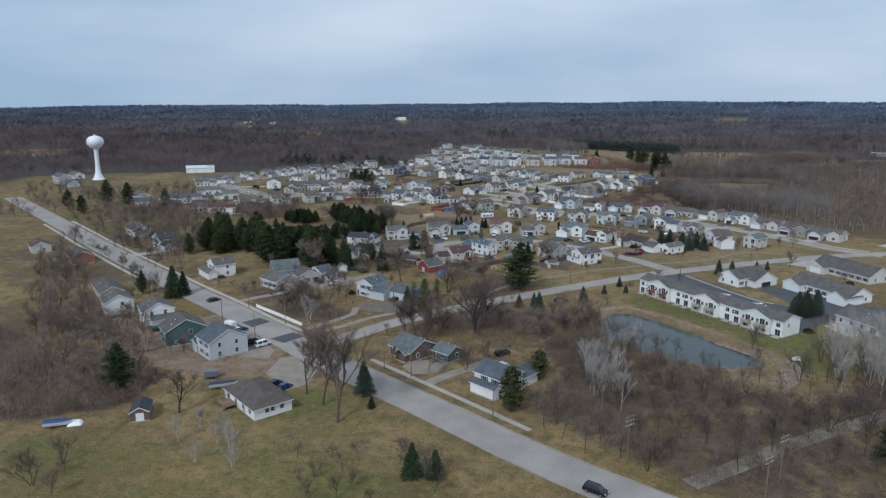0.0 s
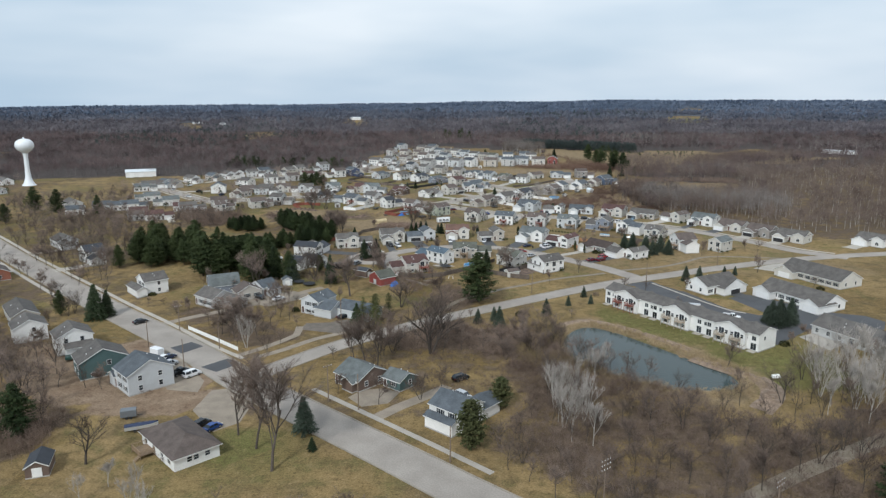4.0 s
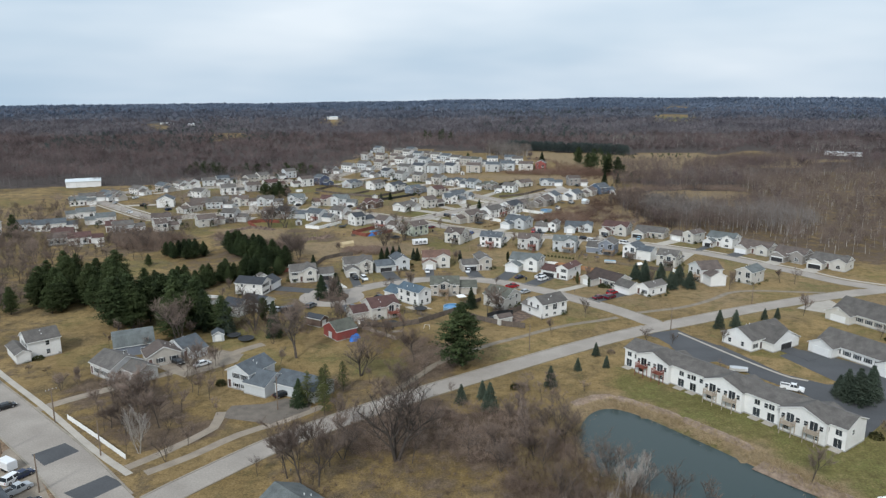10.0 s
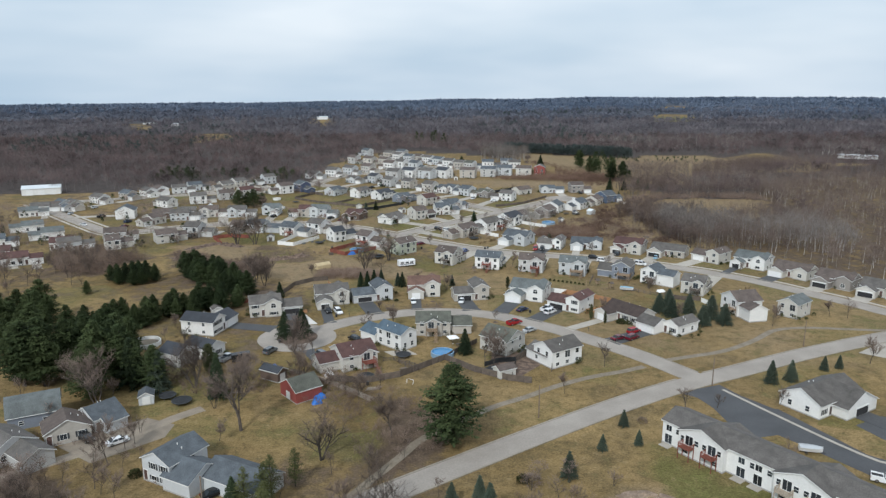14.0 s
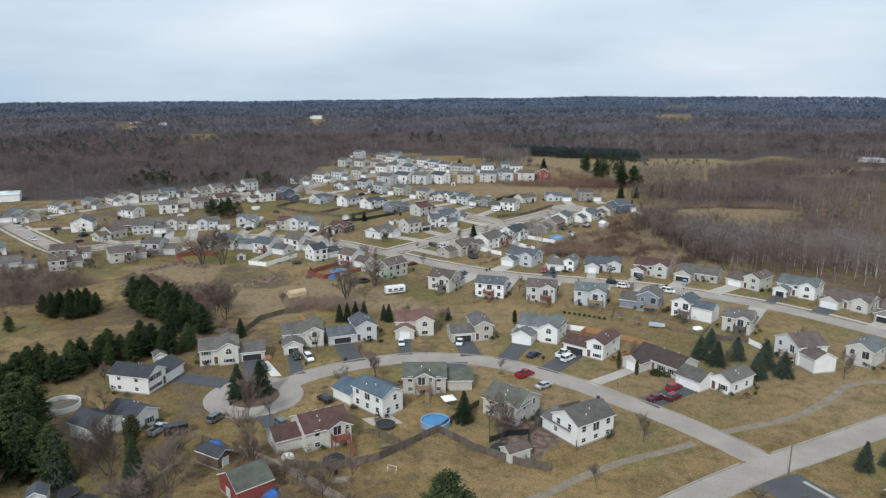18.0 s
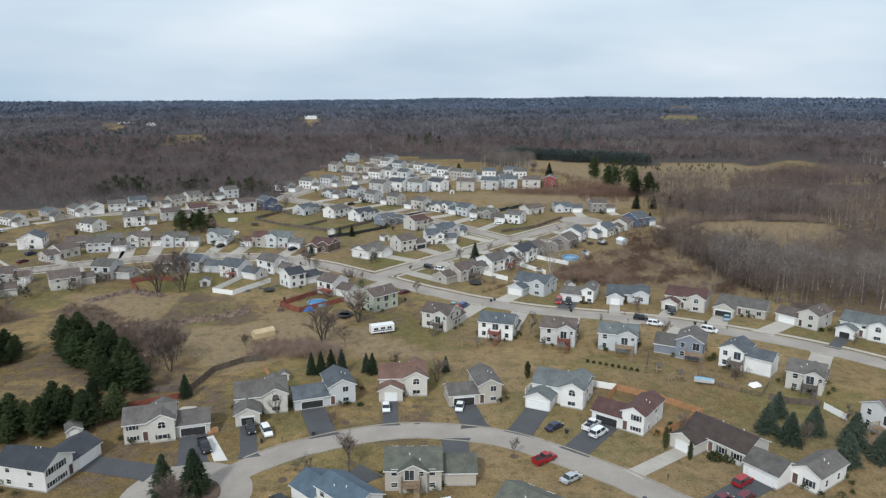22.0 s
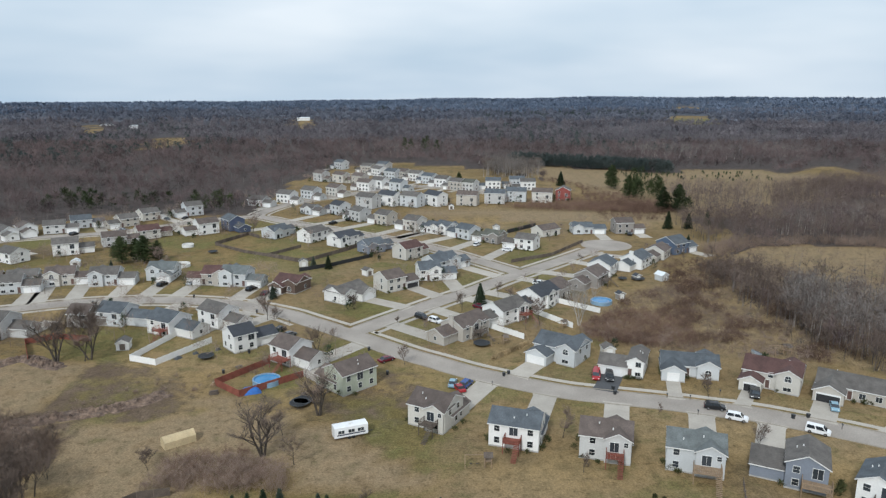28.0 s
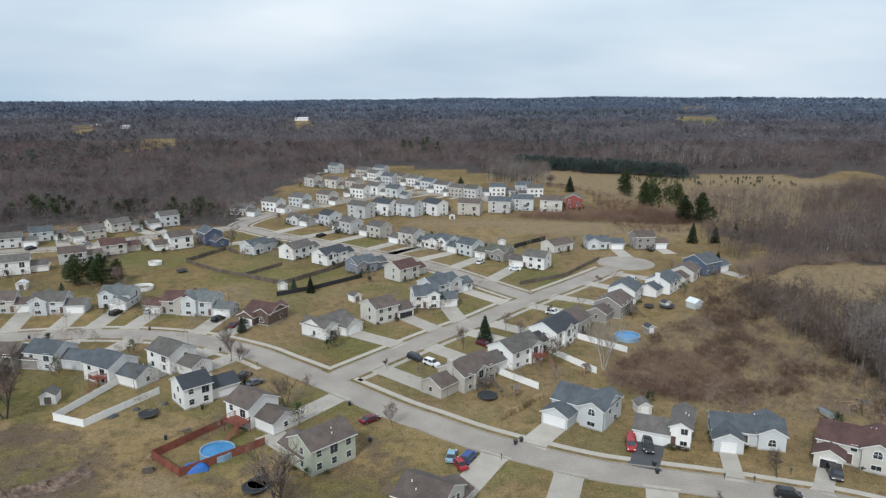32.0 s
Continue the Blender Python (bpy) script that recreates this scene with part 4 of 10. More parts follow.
        if paving:
            drive(pm, (gb[0] + gb[1]) / 2, gb[2], dw + 0.7, CONC if paving == "conc" else ASPHD if paving == "asph" else GRAVEL,
                  label={"conc": "pale concrete driveway from garage to street", "asph": "black asphalt driveway from garage to street"}.get(paving, "gravel driveway to the street"))
    rows = [(0.6, 1.2), (2.9, 1.2), (5.1, 1.2)] if h > 6.4 else [(0.75, 0.9), (3.1, 1.25)] if 4 < h < 5 else ([(0.95, 1.25), (3.5, 1.25)] if h >= 5 else [(1.0, 1.25)])
    fw = fb or main
    if fb:
        arch_window(root, fb, rows[-1][0])
        for z, wh in rows[:-1]:
            window(root, fb, "f", 0, z, 1.7, wh, "shutter")
    # front windows and door
    lo, hi = -w / 2, w / 2
    if garage == "l":
        lo += gw
    if garage == "r":
        hi -= gw
    if fb and front == "l":
        lo = fb[1]
    if fb and front == "r":
        hi = fb[0]
    free = hi - lo
    if free > 1.6:
        ds = (lo + 0.8) if garage in ("L", "l", "") else (hi - 0.8)
        flat_panel("entrance_door", root, main, "f", ds, 0.95, 2.05, DOORC, 0.35, 2)
        n = max(1, int((free - 1.2) / 2.9)) if free > 3.2 else 0
        for i in range(n):
            u = (lo + 1.7 if garage in ("L", "l", "") else lo + 0.2) + (free - 1.9) * (i + 0.5) / n
            for z, wh in rows:
                window(root, main, "f", u, z, 1.3, wh, "shutter" if near else "plain")
        if n == 0 and h > 4:
            window(root, main, "f", (lo + hi) / 2, rows[-1][0], 1.1, rows[-1][1])
    # sides
    for side in "lr":
        if (side == "l" and garage == "L") or (side == "r" and garage == "R"):
            if h > 4:
                window(root, main, side, 0.6, rows[-1][0] + 0.2, 0.9, 1.0)
            continue
        for z, wh in rows:
            for u in ([-d * 0.24, d * 0.2] if r.random() < 0.6 and y < 480 else [d * 0.1]):
                window(root, main, side, u, z, 0.95, wh)
    # back: windows and a sliding door
    b0 = bb or main
    zt = rows[-1][0]
    if bb:
        flat = window(root, bb, "b", -0.7, 2.55 if h > 4 else 0.4, 1.7, 2.0, "slider")
        window(root, bb, "b", 1.5, zt + 0.3, 0.8, 0.9)
        if h > 4:
            window(root, bb, "b", 0.4, rows[0][0], 1.4, 1.0)
    n = max(2, int(w / (3.4 if y < 600 else 4.6)))
    for i in range(n):
        u = -w / 2 + w * (i + 0.5) / n
        if bb and bb[0] - 0.5 < -u < bb[1] + 0.5:
            continue
        for k, (z, wh) in enumerate(rows):
            if not bb and i == n // 2 and (k == len(rows) - 1 and h > 4 or h <= 4):
                window(root, main, "b", u, 2.55 if 4 < h < 5 else 0.4 if h <= 4 else 3.0, 1.7, 2.0, "slider")
            else:
                window(root, main, "b", u, z, 1.1, wh)
    if dk:
        m = {"w": DECKW, "r": DECKR, "g": DECKG}[dk[0]]
        bx = ((bb[0] + bb[1]) / 2 + 0.5) if bb else (-w / 2 + w * (1 - (n // 2 + 0.5) / n))
        deck(root, bx, (bb or main)[3], 180, 3.4 if len(dk) == 1 else 5.0, 2.6 if len(dk) == 1 else 3.2, 2.4 if h > 4 else 0.5, m)
    if chimney:
        s = Soup()
        cxx = -w / 2 - 0.45 if chimney < 0 else w / 2
        s.box(cxx, cxx + 0.45, -0.8, 0.8, 0, h + pitch * d / 2 + 0.9)
        s.box(cxx - 0.06, cxx + 0.51, -0.86, 0.86, h + pitch * d / 2 + 0.9, h + pitch * d / 2 + 1.05)
        part("chimney", s.mesh("chimney", WALLS[wall]), root)
    # roof vents
    for k in range(2 if y < 440 else 0):
        s = Soup()
        vy = (0.35 + 0.25 * k) * d / 2 if ridge == "x" else 0
        vx = (r.random() - 0.5) * w * 0.6 if ridge == "x" else (0.25 + 0.3 * k) * w / 2
        zz = h + pitch * ((d / 2 - abs(vy)) if ridge == "x" else (w / 2 - abs(vx)))
        s.tube([(0, 0, 0), (0, 0, 0.55)], [0.11, 0.11], 6, cap=True)
        part("vent_pipe", s.mesh("vent_pipe", TRIM), root, pose(vx, vy, zz))
    return root

# ---- trees ----
def bare_tree(seed, height, spread, stems=1, twigs=900, thick=1.0, rich=True):
    """Trunk and limbs in one soup, fine twigs in another."""
    r = random.Random(seed)
    wood, fine = Soup(), Soup()
    ends = []

    def grow(p, way, length, rad, level):
        pts, rr = [p], [rad]
        n = 3 if level < 3 else 2
        q = p
        for i in range(n):
            way = (way + Vector((r.uniform(-1, 1), r.uniform(-1, 1), r.uniform(-0.2, 0.6))) * 0.16).normalized()
            q = q + way * length / n
            pts.append(q)
            rr.append(rad * (1 - 0.55 * (i + 1) / n))
        wood.tube(pts, rr, 5 if level == 0 else 3)
        if level >= 1:
            ends.append((pts, way, level))
        if level < 3:
            kids = (6, 5, 4)[level] if rich else (5, 5, 3)[level]
            for k in range(kids):
                t = 0.45 + 0.55 * (k + r.random()) / kids if level else 0.32 + 0.68 * (k + r.random()) / kids
                j = min(int(t * n), n - 1)
                base = Vector(pts[j]).lerp(Vector(pts[j + 1]), t * n - j)
                a = r.uniform(0, 2 * math.pi)
                out = Vector((math.cos(a), math.sin(a), 0))
                nw = (way * r.uniform(0.5, 0.9) + out * spread * r.uniform(0.5, 1.0) + Vector((0, 0, 0.25))).normalized()
                grow(base, nw, length * r.uniform(0.5, 0.72), rad * 0.46, level + 1)

    for s in range(stems):
        a = 2 * math.pi * s / max(1, stems)
        lean = Vector((math.cos(a), math.sin(a), 0)) * (0.28 if stems > 1 else 0.04)
        grow(Vector((lean.x, lean.y, -0.2)), (Vector((0, 0, 1)) + lean).normalized(), height * 0.5, height * 0.02 * thick, 0)
    fine_ends = [e for e in ends if e[2] == 3] * 3 + [e for e in ends if e[2] == 2]
    for k in range(twigs):
        pts, way, level = r.choice(fine_ends)
        j = r.randrange(len(pts) - 1)
        b = Vector(pts[j]).lerp(Vector(pts[j + 1]), r.random())
        d = (way + Vector((r.uniform(-1, 1), r.uniform(-1, 1), r.uniform(-0.4, 1))) * 0.85).normalized() * r.uniform(0.6, 1.6) * height / 13
        side = d.orthogonal().normalized() * (r.uniform(0.008, 0.014) if rich else r.uniform(0.016, 0.028)) * height / 13
        fine.face([b - side, b + side, b + d])
    return wood, fine


def evergreen(seed, height, radius, kind="spruce", sprays=230, size=0.75):
    """Whorls of drooping branches set with many small sprays; pine is broad and open, spruce conical, cedar upright and dense."""
    r = random.Random(seed)
    trunk, crown = Soup(), Soup()
    trunk.tube([(0, 0, -0.2), (0.05, 0, height * 0.5), (0, 0, height * 0.93)], [height * 0.018, height * 0.011, 0.02], 6)
    lobes = [r.uniform(0.78, 1.15) for _ in range(9)] if kind not in ("pine", "loose", "young") else [r.uniform(0.5, 1.25) for _ in range(97)]
    for k in range(sprays):
        t = (k + r.random()) / sprays
        t = t ** 0.8
        tiers = 11 if kind in ("pine", "loose") else 15
        if kind != "cedar":
            t = min(0.995, (round(t * tiers) + r.gauss(0, 0.24)) / tiers if 0.05 < t < 0.93 else t)
            t = max(0.0, t)
        a = r.uniform(0, 2 * math.pi)
        lobe = lobes[(int(a / (2 * math.pi) * 9) % 9 + 9 * int(t * tiers + 0.5)) % len(lobes) if len(lobes) > 9 else int(a / (2 * math.pi) * 9) % 9] * r.uniform(0.82, 1.08)
        if kind == "spruce":
            z, reach = height * (0.03 + 0.95 * t), radius * (1 - t) ** 0.85 * lobe + 0.12
        elif kind == "cedar":
            z, reach = height * (0.02 + 0.96 * t), radius * min(1, 2.2 * t + 0.55) * (1 - t ** 2.2) ** 0.7 * lobe + 0.1
        elif kind == "young":
            z, reach = height * (0.03 + 0.95 * t), radius * min(1, 2.6 * t + 0.6) * (1 - t ** 1.15) ** 0.85 * lobe * r.uniform(0.7, 1.15) + 0.2
        else:
            z, reach = height * (0.08 + 0.9 * t), radius * (min(1, 3.5 * t + 0.5)) * (1 - t ** 1.9) ** 0.75 * lobe + 0.25
        out = Vector((math.cos(a), math.sin(a), 0))
        rise = {"spruce": -0.22, "cedar": 0.7, "pine": 0.12, "loose": 0.16, "young": 0.3}[kind]
        n = max(3, int(reach / size * 2.6))
        for i in range(n):
            f = (i + r.random()) / n
            f = f ** 0.6
            c = out * reach * f + Vector((0, 0, z + rise * reach * f)) + Vector((r.uniform(-1, 1), r.uniform(-1, 1), r.uniform(-0.6, 0.6))) * size * 0.45
            u = (out * r.uniform(0.4, 1) + Vector((r.uniform(-1, 1), r.uniform(-1, 1), r.uniform(-0.7, 0.4)))).normalized()
            v = u.cross(Vector((r.uniform(-0.5, 0.5), r.uniform(-0.5, 0.5), 1))).normalized()
            s = size * r.uniform(0.55, 1.1)
            crown.face([c - v * s * 0.26, c + v * s * 0.26, c + u * s * 1.15])
            crown.face([c - u * s * 0.3, c + u * s * 0.5 + v * s * 0.5, c + u * s * 0.4 - Vector((0, 0, 0.35 * s))])
    return trunk, crown


TREES = {}


def tree_kind(key, soups, bark, leaf):
    a, b = soups
    TREES[key] = (a.mesh("trunk", bark, smooth=True), b.mesh("crown", leaf))


for i in range(5):
    tree_kind("bare%d" % i, bare_tree(20 + i, 13, 0.75 + 0.1 * i, 1 + (i % 3 == 2) * 2, 4600, 0.66), BARK, TWIG)
    tree_kind("lite%d" % i, bare_tree(120 + i, 13, 0.75 + 0.1 * i, 1 + (i % 3 == 2) * 2, 1100, 0.6, False), BARK, TWIG)
for i in range(2):
    tree_kind("old%d" % i, bare_tree(40 + i, 13, 1.05, 1 + 2 * i, 3600, 1.1), BARK, TWIG)
for i in range(2):
    tree_kind("pale%d" % i, bare_tree(60 + i, 13, 0.45, 1 + 2 * i, 1500, 0.6, False), PALEBARK, TWIGP)
for i in range(3):
    tree_kind("spruce%d" % i, evergreen(80 + i, 10, 3.3, "spruce", 640, 0.4), BARK, NEEDLEB if i == 2 else NEEDLE)
for i in range(3):
    tree_kind("pine%d" % i, evergreen(90 + i, 14, 4.2, "pine", 560, 0.5), BARK, PINE)
    tree_kind("young%d" % i, evergreen(190 + i, 8, 3.3, "young", 620, 0.34), BARK, PINE)
for i in range(2):
    tree_kind("loose%d" % i, evergreen(290 + i, 14, 3.6, "loose", 210, 0.42), BARK, OLIVE)
tree_kind("cedar0", evergreen(97, 8, 2.0, "cedar", 300, 0.55), BARK, CEDAR)
WORDS = {"young": ("rounded bushy young pine with soft green needles", "evergreen tree"), "bare": ("leafless deciduous tree with fine brown twigs", "tree"), "old": ("gnarled leafless tree with heavy spreading limbs", "tree"), "pale": ("leafless tree with pale grey bark and twigs", "tree"),
         "spruce": ("conical dark green spruce on the grass", "evergreen tree"), "lite": ("slim leafless tree with sparse brown twigs", "tree"), "loose": ("thin see-through pine with yellowish-green needles", "evergreen tree"), "pine": ("broad dark green pine tree with a dense crown", "evergreen tree"), "cedar": ("dense upright cedar with olive-green foliage", "evergreen tree")}
BASE_H = {"lite": 13, "young": 8, "loose": 14, "bare": 13, "old": 13, "pale": 13, "spruce": 10, "pine": 14, "cedar": 8}


def tree(kind, x, y, height, wide=1.0, group=""):
    r = random.Random(int(x * 31 + y * 17))
    stem = kind.rstrip("0123456789")
    if stem == kind:
        kind = kind + str(r.randrange(sum(k.startswith(stem) for k in TREES)))
    label, cat = WORDS[stem]
    root = thing({"lite": "bare_tree", "young": "pine_tree", "loose": "pine_tree", "bare": "bare_tree", "old": "bare_tree", "pale": "pale_bare_tree", "spruce": "spruce_tree", "pine": "pine_tree", "cedar": "cedar_tree"}[stem], x, y, r.uniform(0, 360), label, cat, group)
    k = height / BASE_H[stem]
    root.scale = (k * wide, k * wide, k)
    part("trunk", TREES[kind][0], root)
    part("crown", TREES[kind][1], root)
    return root


# ---- woods ----
def sliver_cloud(pts, heights, per, size, rs, up=0.5, base=0.15, slim=0.13, spread=0.26):
    """Crowns of thin upswept twigs as one set of triangles: per triangles for each tree at pts with its height."""
    n = len(pts)
    p = np.repeat(pts, per, 0)
    h = np.repeat(heights, per)
    t = rs.random(n * per)
    f = base + (1 - base) * np.sqrt(t)
    a = rs.random(n * per) * 2 * np.pi
    rad = h * spread * np.sqrt(rs.random(n * per)) * (0.25 + np.sin(np.clip(f * 1.15, 0, 1) * np.pi) * 0.85)
    c = np.stack([p[:, 0] + rad * np.cos(a), p[:, 1] + rad * np.sin(a), p[:, 2] + h * f * 0.93], -1)
    d = np.stack([np.cos(a) * 0.6 + rs.normal(0, 0.35, n * per), np.sin(a) * 0.6 + rs.normal(0, 0.35, n * per), np.abs(rs.normal(up, 0.4, n * per)) + 0.2], -1)
    d /= np.linalg.norm(d, axis=1)[:, None]
    s = np.repeat(size, per) * (0.6 + 0.8 * rs.random(n * per))
    w = np.cross(d, rs.normal(0, 1, (n * per, 3)))
    w /= np.linalg.norm(w, axis=1)[:, None] + 1e-9
    d, w = d * (s * 1.9)[:, None], w * (s * slim)[:, None]
    tri = np.stack([c - w, c + w, c + d], 1)
    # a trunk for each tree, one slim triangle
    pts, heights, size = np.repeat(pts, 2, 0) + rs.normal(0, 1.2, (2 * n, 3)) * (1, 1, 0), np.repeat(heights, 2), np.repeat(size, 2)
    n *= 2
    th = heights * 0.8
    tw = np.maximum(heights * 0.011, size * 0.05)
    ta = rs.random(n) * np.pi
    off = np.stack([np.cos(ta) * tw, np.sin(ta) * tw, np.zeros(n)], -1)
    top = pts + np.stack([rs.normal(0, 0.3, n), rs.normal(0, 0.3, n), th], -1)
    trunk = np.stack([pts - off, pts + off, top], 1)
    return tri.reshape(-1, 3), trunk.reshape(-1, 3)


def crown_cloud(pts, heights, limbs, per, size, rs, slim=0.07, wide=0.26, bole=0.3):
    """Leafless crowns: for each tree a few spreading limbs carry tufts of thin twigs. Gives the twigs, the trunks and a tint for each twig's crown."""
    n = len(pts)
    la = rs.random((n, limbs)) * 2 * np.pi
    lift = rs.uniform(0.1, 1.0, (n, limbs)) ** 0.8
    reach = heights[:, None] * wide * np.sqrt(np.clip(1.08 - lift ** 2, 0.05, 1)) * rs.uniform(0.75, 1.15, (n, limbs))
    rise = heights[:, None] * (1 - bole) * (0.25 + 0.75 * lift) * rs.uniform(0.85, 1.05, (n, limbs))
    way = np.stack([np.cos(la) * reach, np.sin(la) * reach, rise], -1).reshape(-1, 3)
    foot = np.repeat(np.stack([pts[:, 0], pts[:, 1], pts[:, 2] + heights * bole], -1), limbs, 0)
    m = n * limbs * per
    f = rs.random(m) ** 0.35
    h = np.repeat(heights, limbs * per)
    w3 = np.repeat(way, per, 0)
    c = np.repeat(foot, per, 0) + w3 * f[:, None] * 0.92 + rs.normal(0, 1, (m, 3)) * (h * 0.05)[:, None]
    d = 0.8 * w3 / np.linalg.norm(w3, axis=1)[:, None] + rs.normal(0, 0.75, (m, 3))
    d /= np.linalg.norm(d, axis=1)[:, None]
    s = np.repeat(size, limbs * per) * (0.6 + 0.8 * rs.random(m))
    w = np.cross(d, rs.normal(0, 1, (m, 3)))
    w /= np.linalg.norm(w, axis=1)[:, None] + 1e-9
    d, w = d * (s * 1.5)[:, None], w * (s * slim)[:, None]
    tri = np.stack([c - w, c + w, c + d], 1)
    tw = np.maximum(heights * 0.011, size * 0.04)
    ta = rs.random(n) * np.pi
    off = np.stack([np.cos(ta) * tw, np.sin(ta) * tw, np.zeros(n)], -1)
    top = pts + np.stack([rs.normal(0, 0.4, n), rs.normal(0, 0.4, n), heights * 0.7], -1)
    trunk = np.stack([pts - off, pts + off, top], 1)
    return tri.reshape(-1, 3), trunk.reshape(-1, 3), np.repeat(rs.random(n), limbs * per * 3)


def cloud_object(name, tri, m, label, category, tint=None):
    me = bpy.data.meshes.new(name)
    k = len(tri) // 3
    me.vertices.add(len(tri))
    me.vertices.foreach_set("co", tri.astype(np.float32).ravel())
    me.loops.add(len(tri))
    me.loops.foreach_set("vertex_index", np.arange(len(tri), dtype=np.int32))
    me.polygons.add(k)
    me.polygons.foreach_set("loop_start", np.arange(0, 3 * k, 3, dtype=np.int32))
    me.update()
    if tint is not None:
        me.attributes.new("crown", "FLOAT", "POINT")
        me.attributes["crown"].data.foreach_set("value", tint.astype(np.float32))
    me.materials.append(m)
    return tagged(new(name, me), label, category, kind="stuff")


def scatter(box, n, ok, rs):
    x0, x1, y0, y1 = box
    out_pts = []
    while n > 0:
        x, y = rs.uniform(x0, x1), rs.uniform(y0, y1)
        n -= 1
        if ok(x, y):
            out_pts.append((x, y, land_height(x, y)))
    return np.array(out_pts).reshape(-1, 3)


def in_view(x, y, wide=0.80):
    """The wedge of land north of the flight that the shot looks over."""
    return abs(x) < 60 + (y + 30) * wide


def wood_pair(name, clouds, m, label, trunk_m=None):
    """The twigs of a wood, and its trunks, each as one object."""
    cloud_object(name, clouds[0], m, label, "woods", clouds[2] if len(clouds) > 2 else None)
    cloud_object(name + "_trunks", clouds[1], trunk_m or TRUNKS, "crowded grey trunks of the " + label.split(",")[0], "woods")


def stand_height(x, y, lo, hi, rs):
    """Tree heights that rise and fall from stand to stand."""
    k = 0.5 + 0.9 * noise.noise(Vector((x / 70, y / 70, 2.7)))
    return lo + (hi - lo) * min(1.0, max(0.0, 0.6 * k + 0.4 * rs.random()))


def build_woods():
    rs = np.random.default_rng(5)
    wood = lambda x, y: in_view(x, y) and not open_land(x, y) and not far_field(x, y)
    p = scatter((-620, 620, 360, 820), 8600, lambda x, y: wood(x, y) and not inside(x, y, EAST_WOOD), rs)
    h = np.array([stand_height(q[0], q[1], 7.5, 16.5, rs) for q in p])
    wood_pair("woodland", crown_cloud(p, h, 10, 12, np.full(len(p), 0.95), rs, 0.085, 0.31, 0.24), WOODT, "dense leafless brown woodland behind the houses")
    # The further bands turn bluer: haze carried by their material colour.
    bands = [(800, 1150, 8600, 8, 8, 1.1, WOODT, 0.14), (1080, 1650, 8600, 7, 6, 1.4, MIDHAZE, 0.30), (1500, 2250, 8000, 6, 5, 1.9, OUTHAZE, 0.55)]
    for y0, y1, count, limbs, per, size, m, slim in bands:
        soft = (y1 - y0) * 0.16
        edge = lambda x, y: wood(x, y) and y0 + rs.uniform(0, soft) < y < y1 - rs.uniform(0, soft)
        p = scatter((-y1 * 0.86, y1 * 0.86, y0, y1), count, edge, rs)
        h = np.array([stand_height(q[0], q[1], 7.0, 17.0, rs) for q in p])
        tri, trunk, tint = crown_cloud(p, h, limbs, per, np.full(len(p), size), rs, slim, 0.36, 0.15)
        cloud_object("woodland", tri, m, "leafless woodland running to the distance, brown, then tinted with haze further off", "woods", tint)
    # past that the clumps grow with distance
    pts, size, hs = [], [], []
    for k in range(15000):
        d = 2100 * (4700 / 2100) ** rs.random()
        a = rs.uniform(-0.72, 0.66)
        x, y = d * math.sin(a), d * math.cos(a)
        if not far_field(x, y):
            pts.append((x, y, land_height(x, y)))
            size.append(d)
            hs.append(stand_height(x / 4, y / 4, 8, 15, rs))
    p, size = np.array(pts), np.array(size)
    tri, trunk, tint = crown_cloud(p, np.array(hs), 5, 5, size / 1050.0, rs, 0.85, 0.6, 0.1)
    # Blue-grey here is distance haze in the base colour.
    cloud_object("distant_woodland", tri, FARHAZE, "distant woods to the horizon, haze put into their blue-grey colour", "woods", tint)
    # evergreens among them
    pts, size = [], []
    for k in range(3600):
        d = 950 * (2500 / 950) ** rs.random()
        a = rs.uniform(-0.70, 0.66)
        x, y = d * math.sin(a), d * math.cos(a)
        grove_n = noise.noise(Vector((x / 260, y / 420, 9.0)))
        if grove_n > 0.34 and not far_field(x, y) and not open_land(x, y):
            pts.append((x, y, land_height(x, y)))
            size.append(d)
    p, size = np.array(pts), np.array(size)
    cloud_object("distant_evergreens", sliver_cloud(p, rs.uniform(9, 14, len(p)), 46, np.maximum(1.0, size / 1300.0), rs, 0.1, 0.05, 0.3)[0], FARGREEN, "scattered dark evergreens in the distant woods, bluish with haze in their colour", "woods")
    # plantation band and pines by the far field
    p = scatter((70, 198, 820, 950), 4200, lambda x, y: abs(y - (922 - 0.52 * (x - 75))) < 12 and noise.noise(Vector((x / 9, y / 9, 6.0))) > -0.25, rs)
    cloud_object("pine_plantation", sliver_cloud(p, rs.uniform(6, 12, len(p)), 80, np.full(len(p), 1.1), rs, 0.5, 0.02, 0.12, 0.2)[0], FARGREEN, "long band of planted dark pines beyond the field", "woods")
    p = scatter((126, 150, 655, 770), 60, lambda x, y: noise.noise(Vector((x / 14, y / 14, 2.0))) > -0.1, rs)
    cloud_object("field_edge_pines", sliver_cloud(p, rs.uniform(8, 17, len(p)), 150, np.full(len(p), 1.0), rs, 0.1, 0.02, 0.16)[0], PINE, "ragged dark pines along the field's edge", "woods")
    p = scatter((-240, -115, 666, 706), 46, lambda x, y: not open_land(x, y), rs)
    cloud_object("field_edge_pines", sliver_cloud(p, rs.uniform(4, 9.5, len(p)), 120, np.full(len(p), 1.0), rs, 0.1, 0.02, 0.16)[0], PINE, "young dark pines at the wood's edge", "woods")

    p = np.array([(-30, 1000, 0.0), (-24, 1004, 0.0), (-11, 1019, 0.0), (-7, 1012, 0.0), (3, 989, 0.0)])
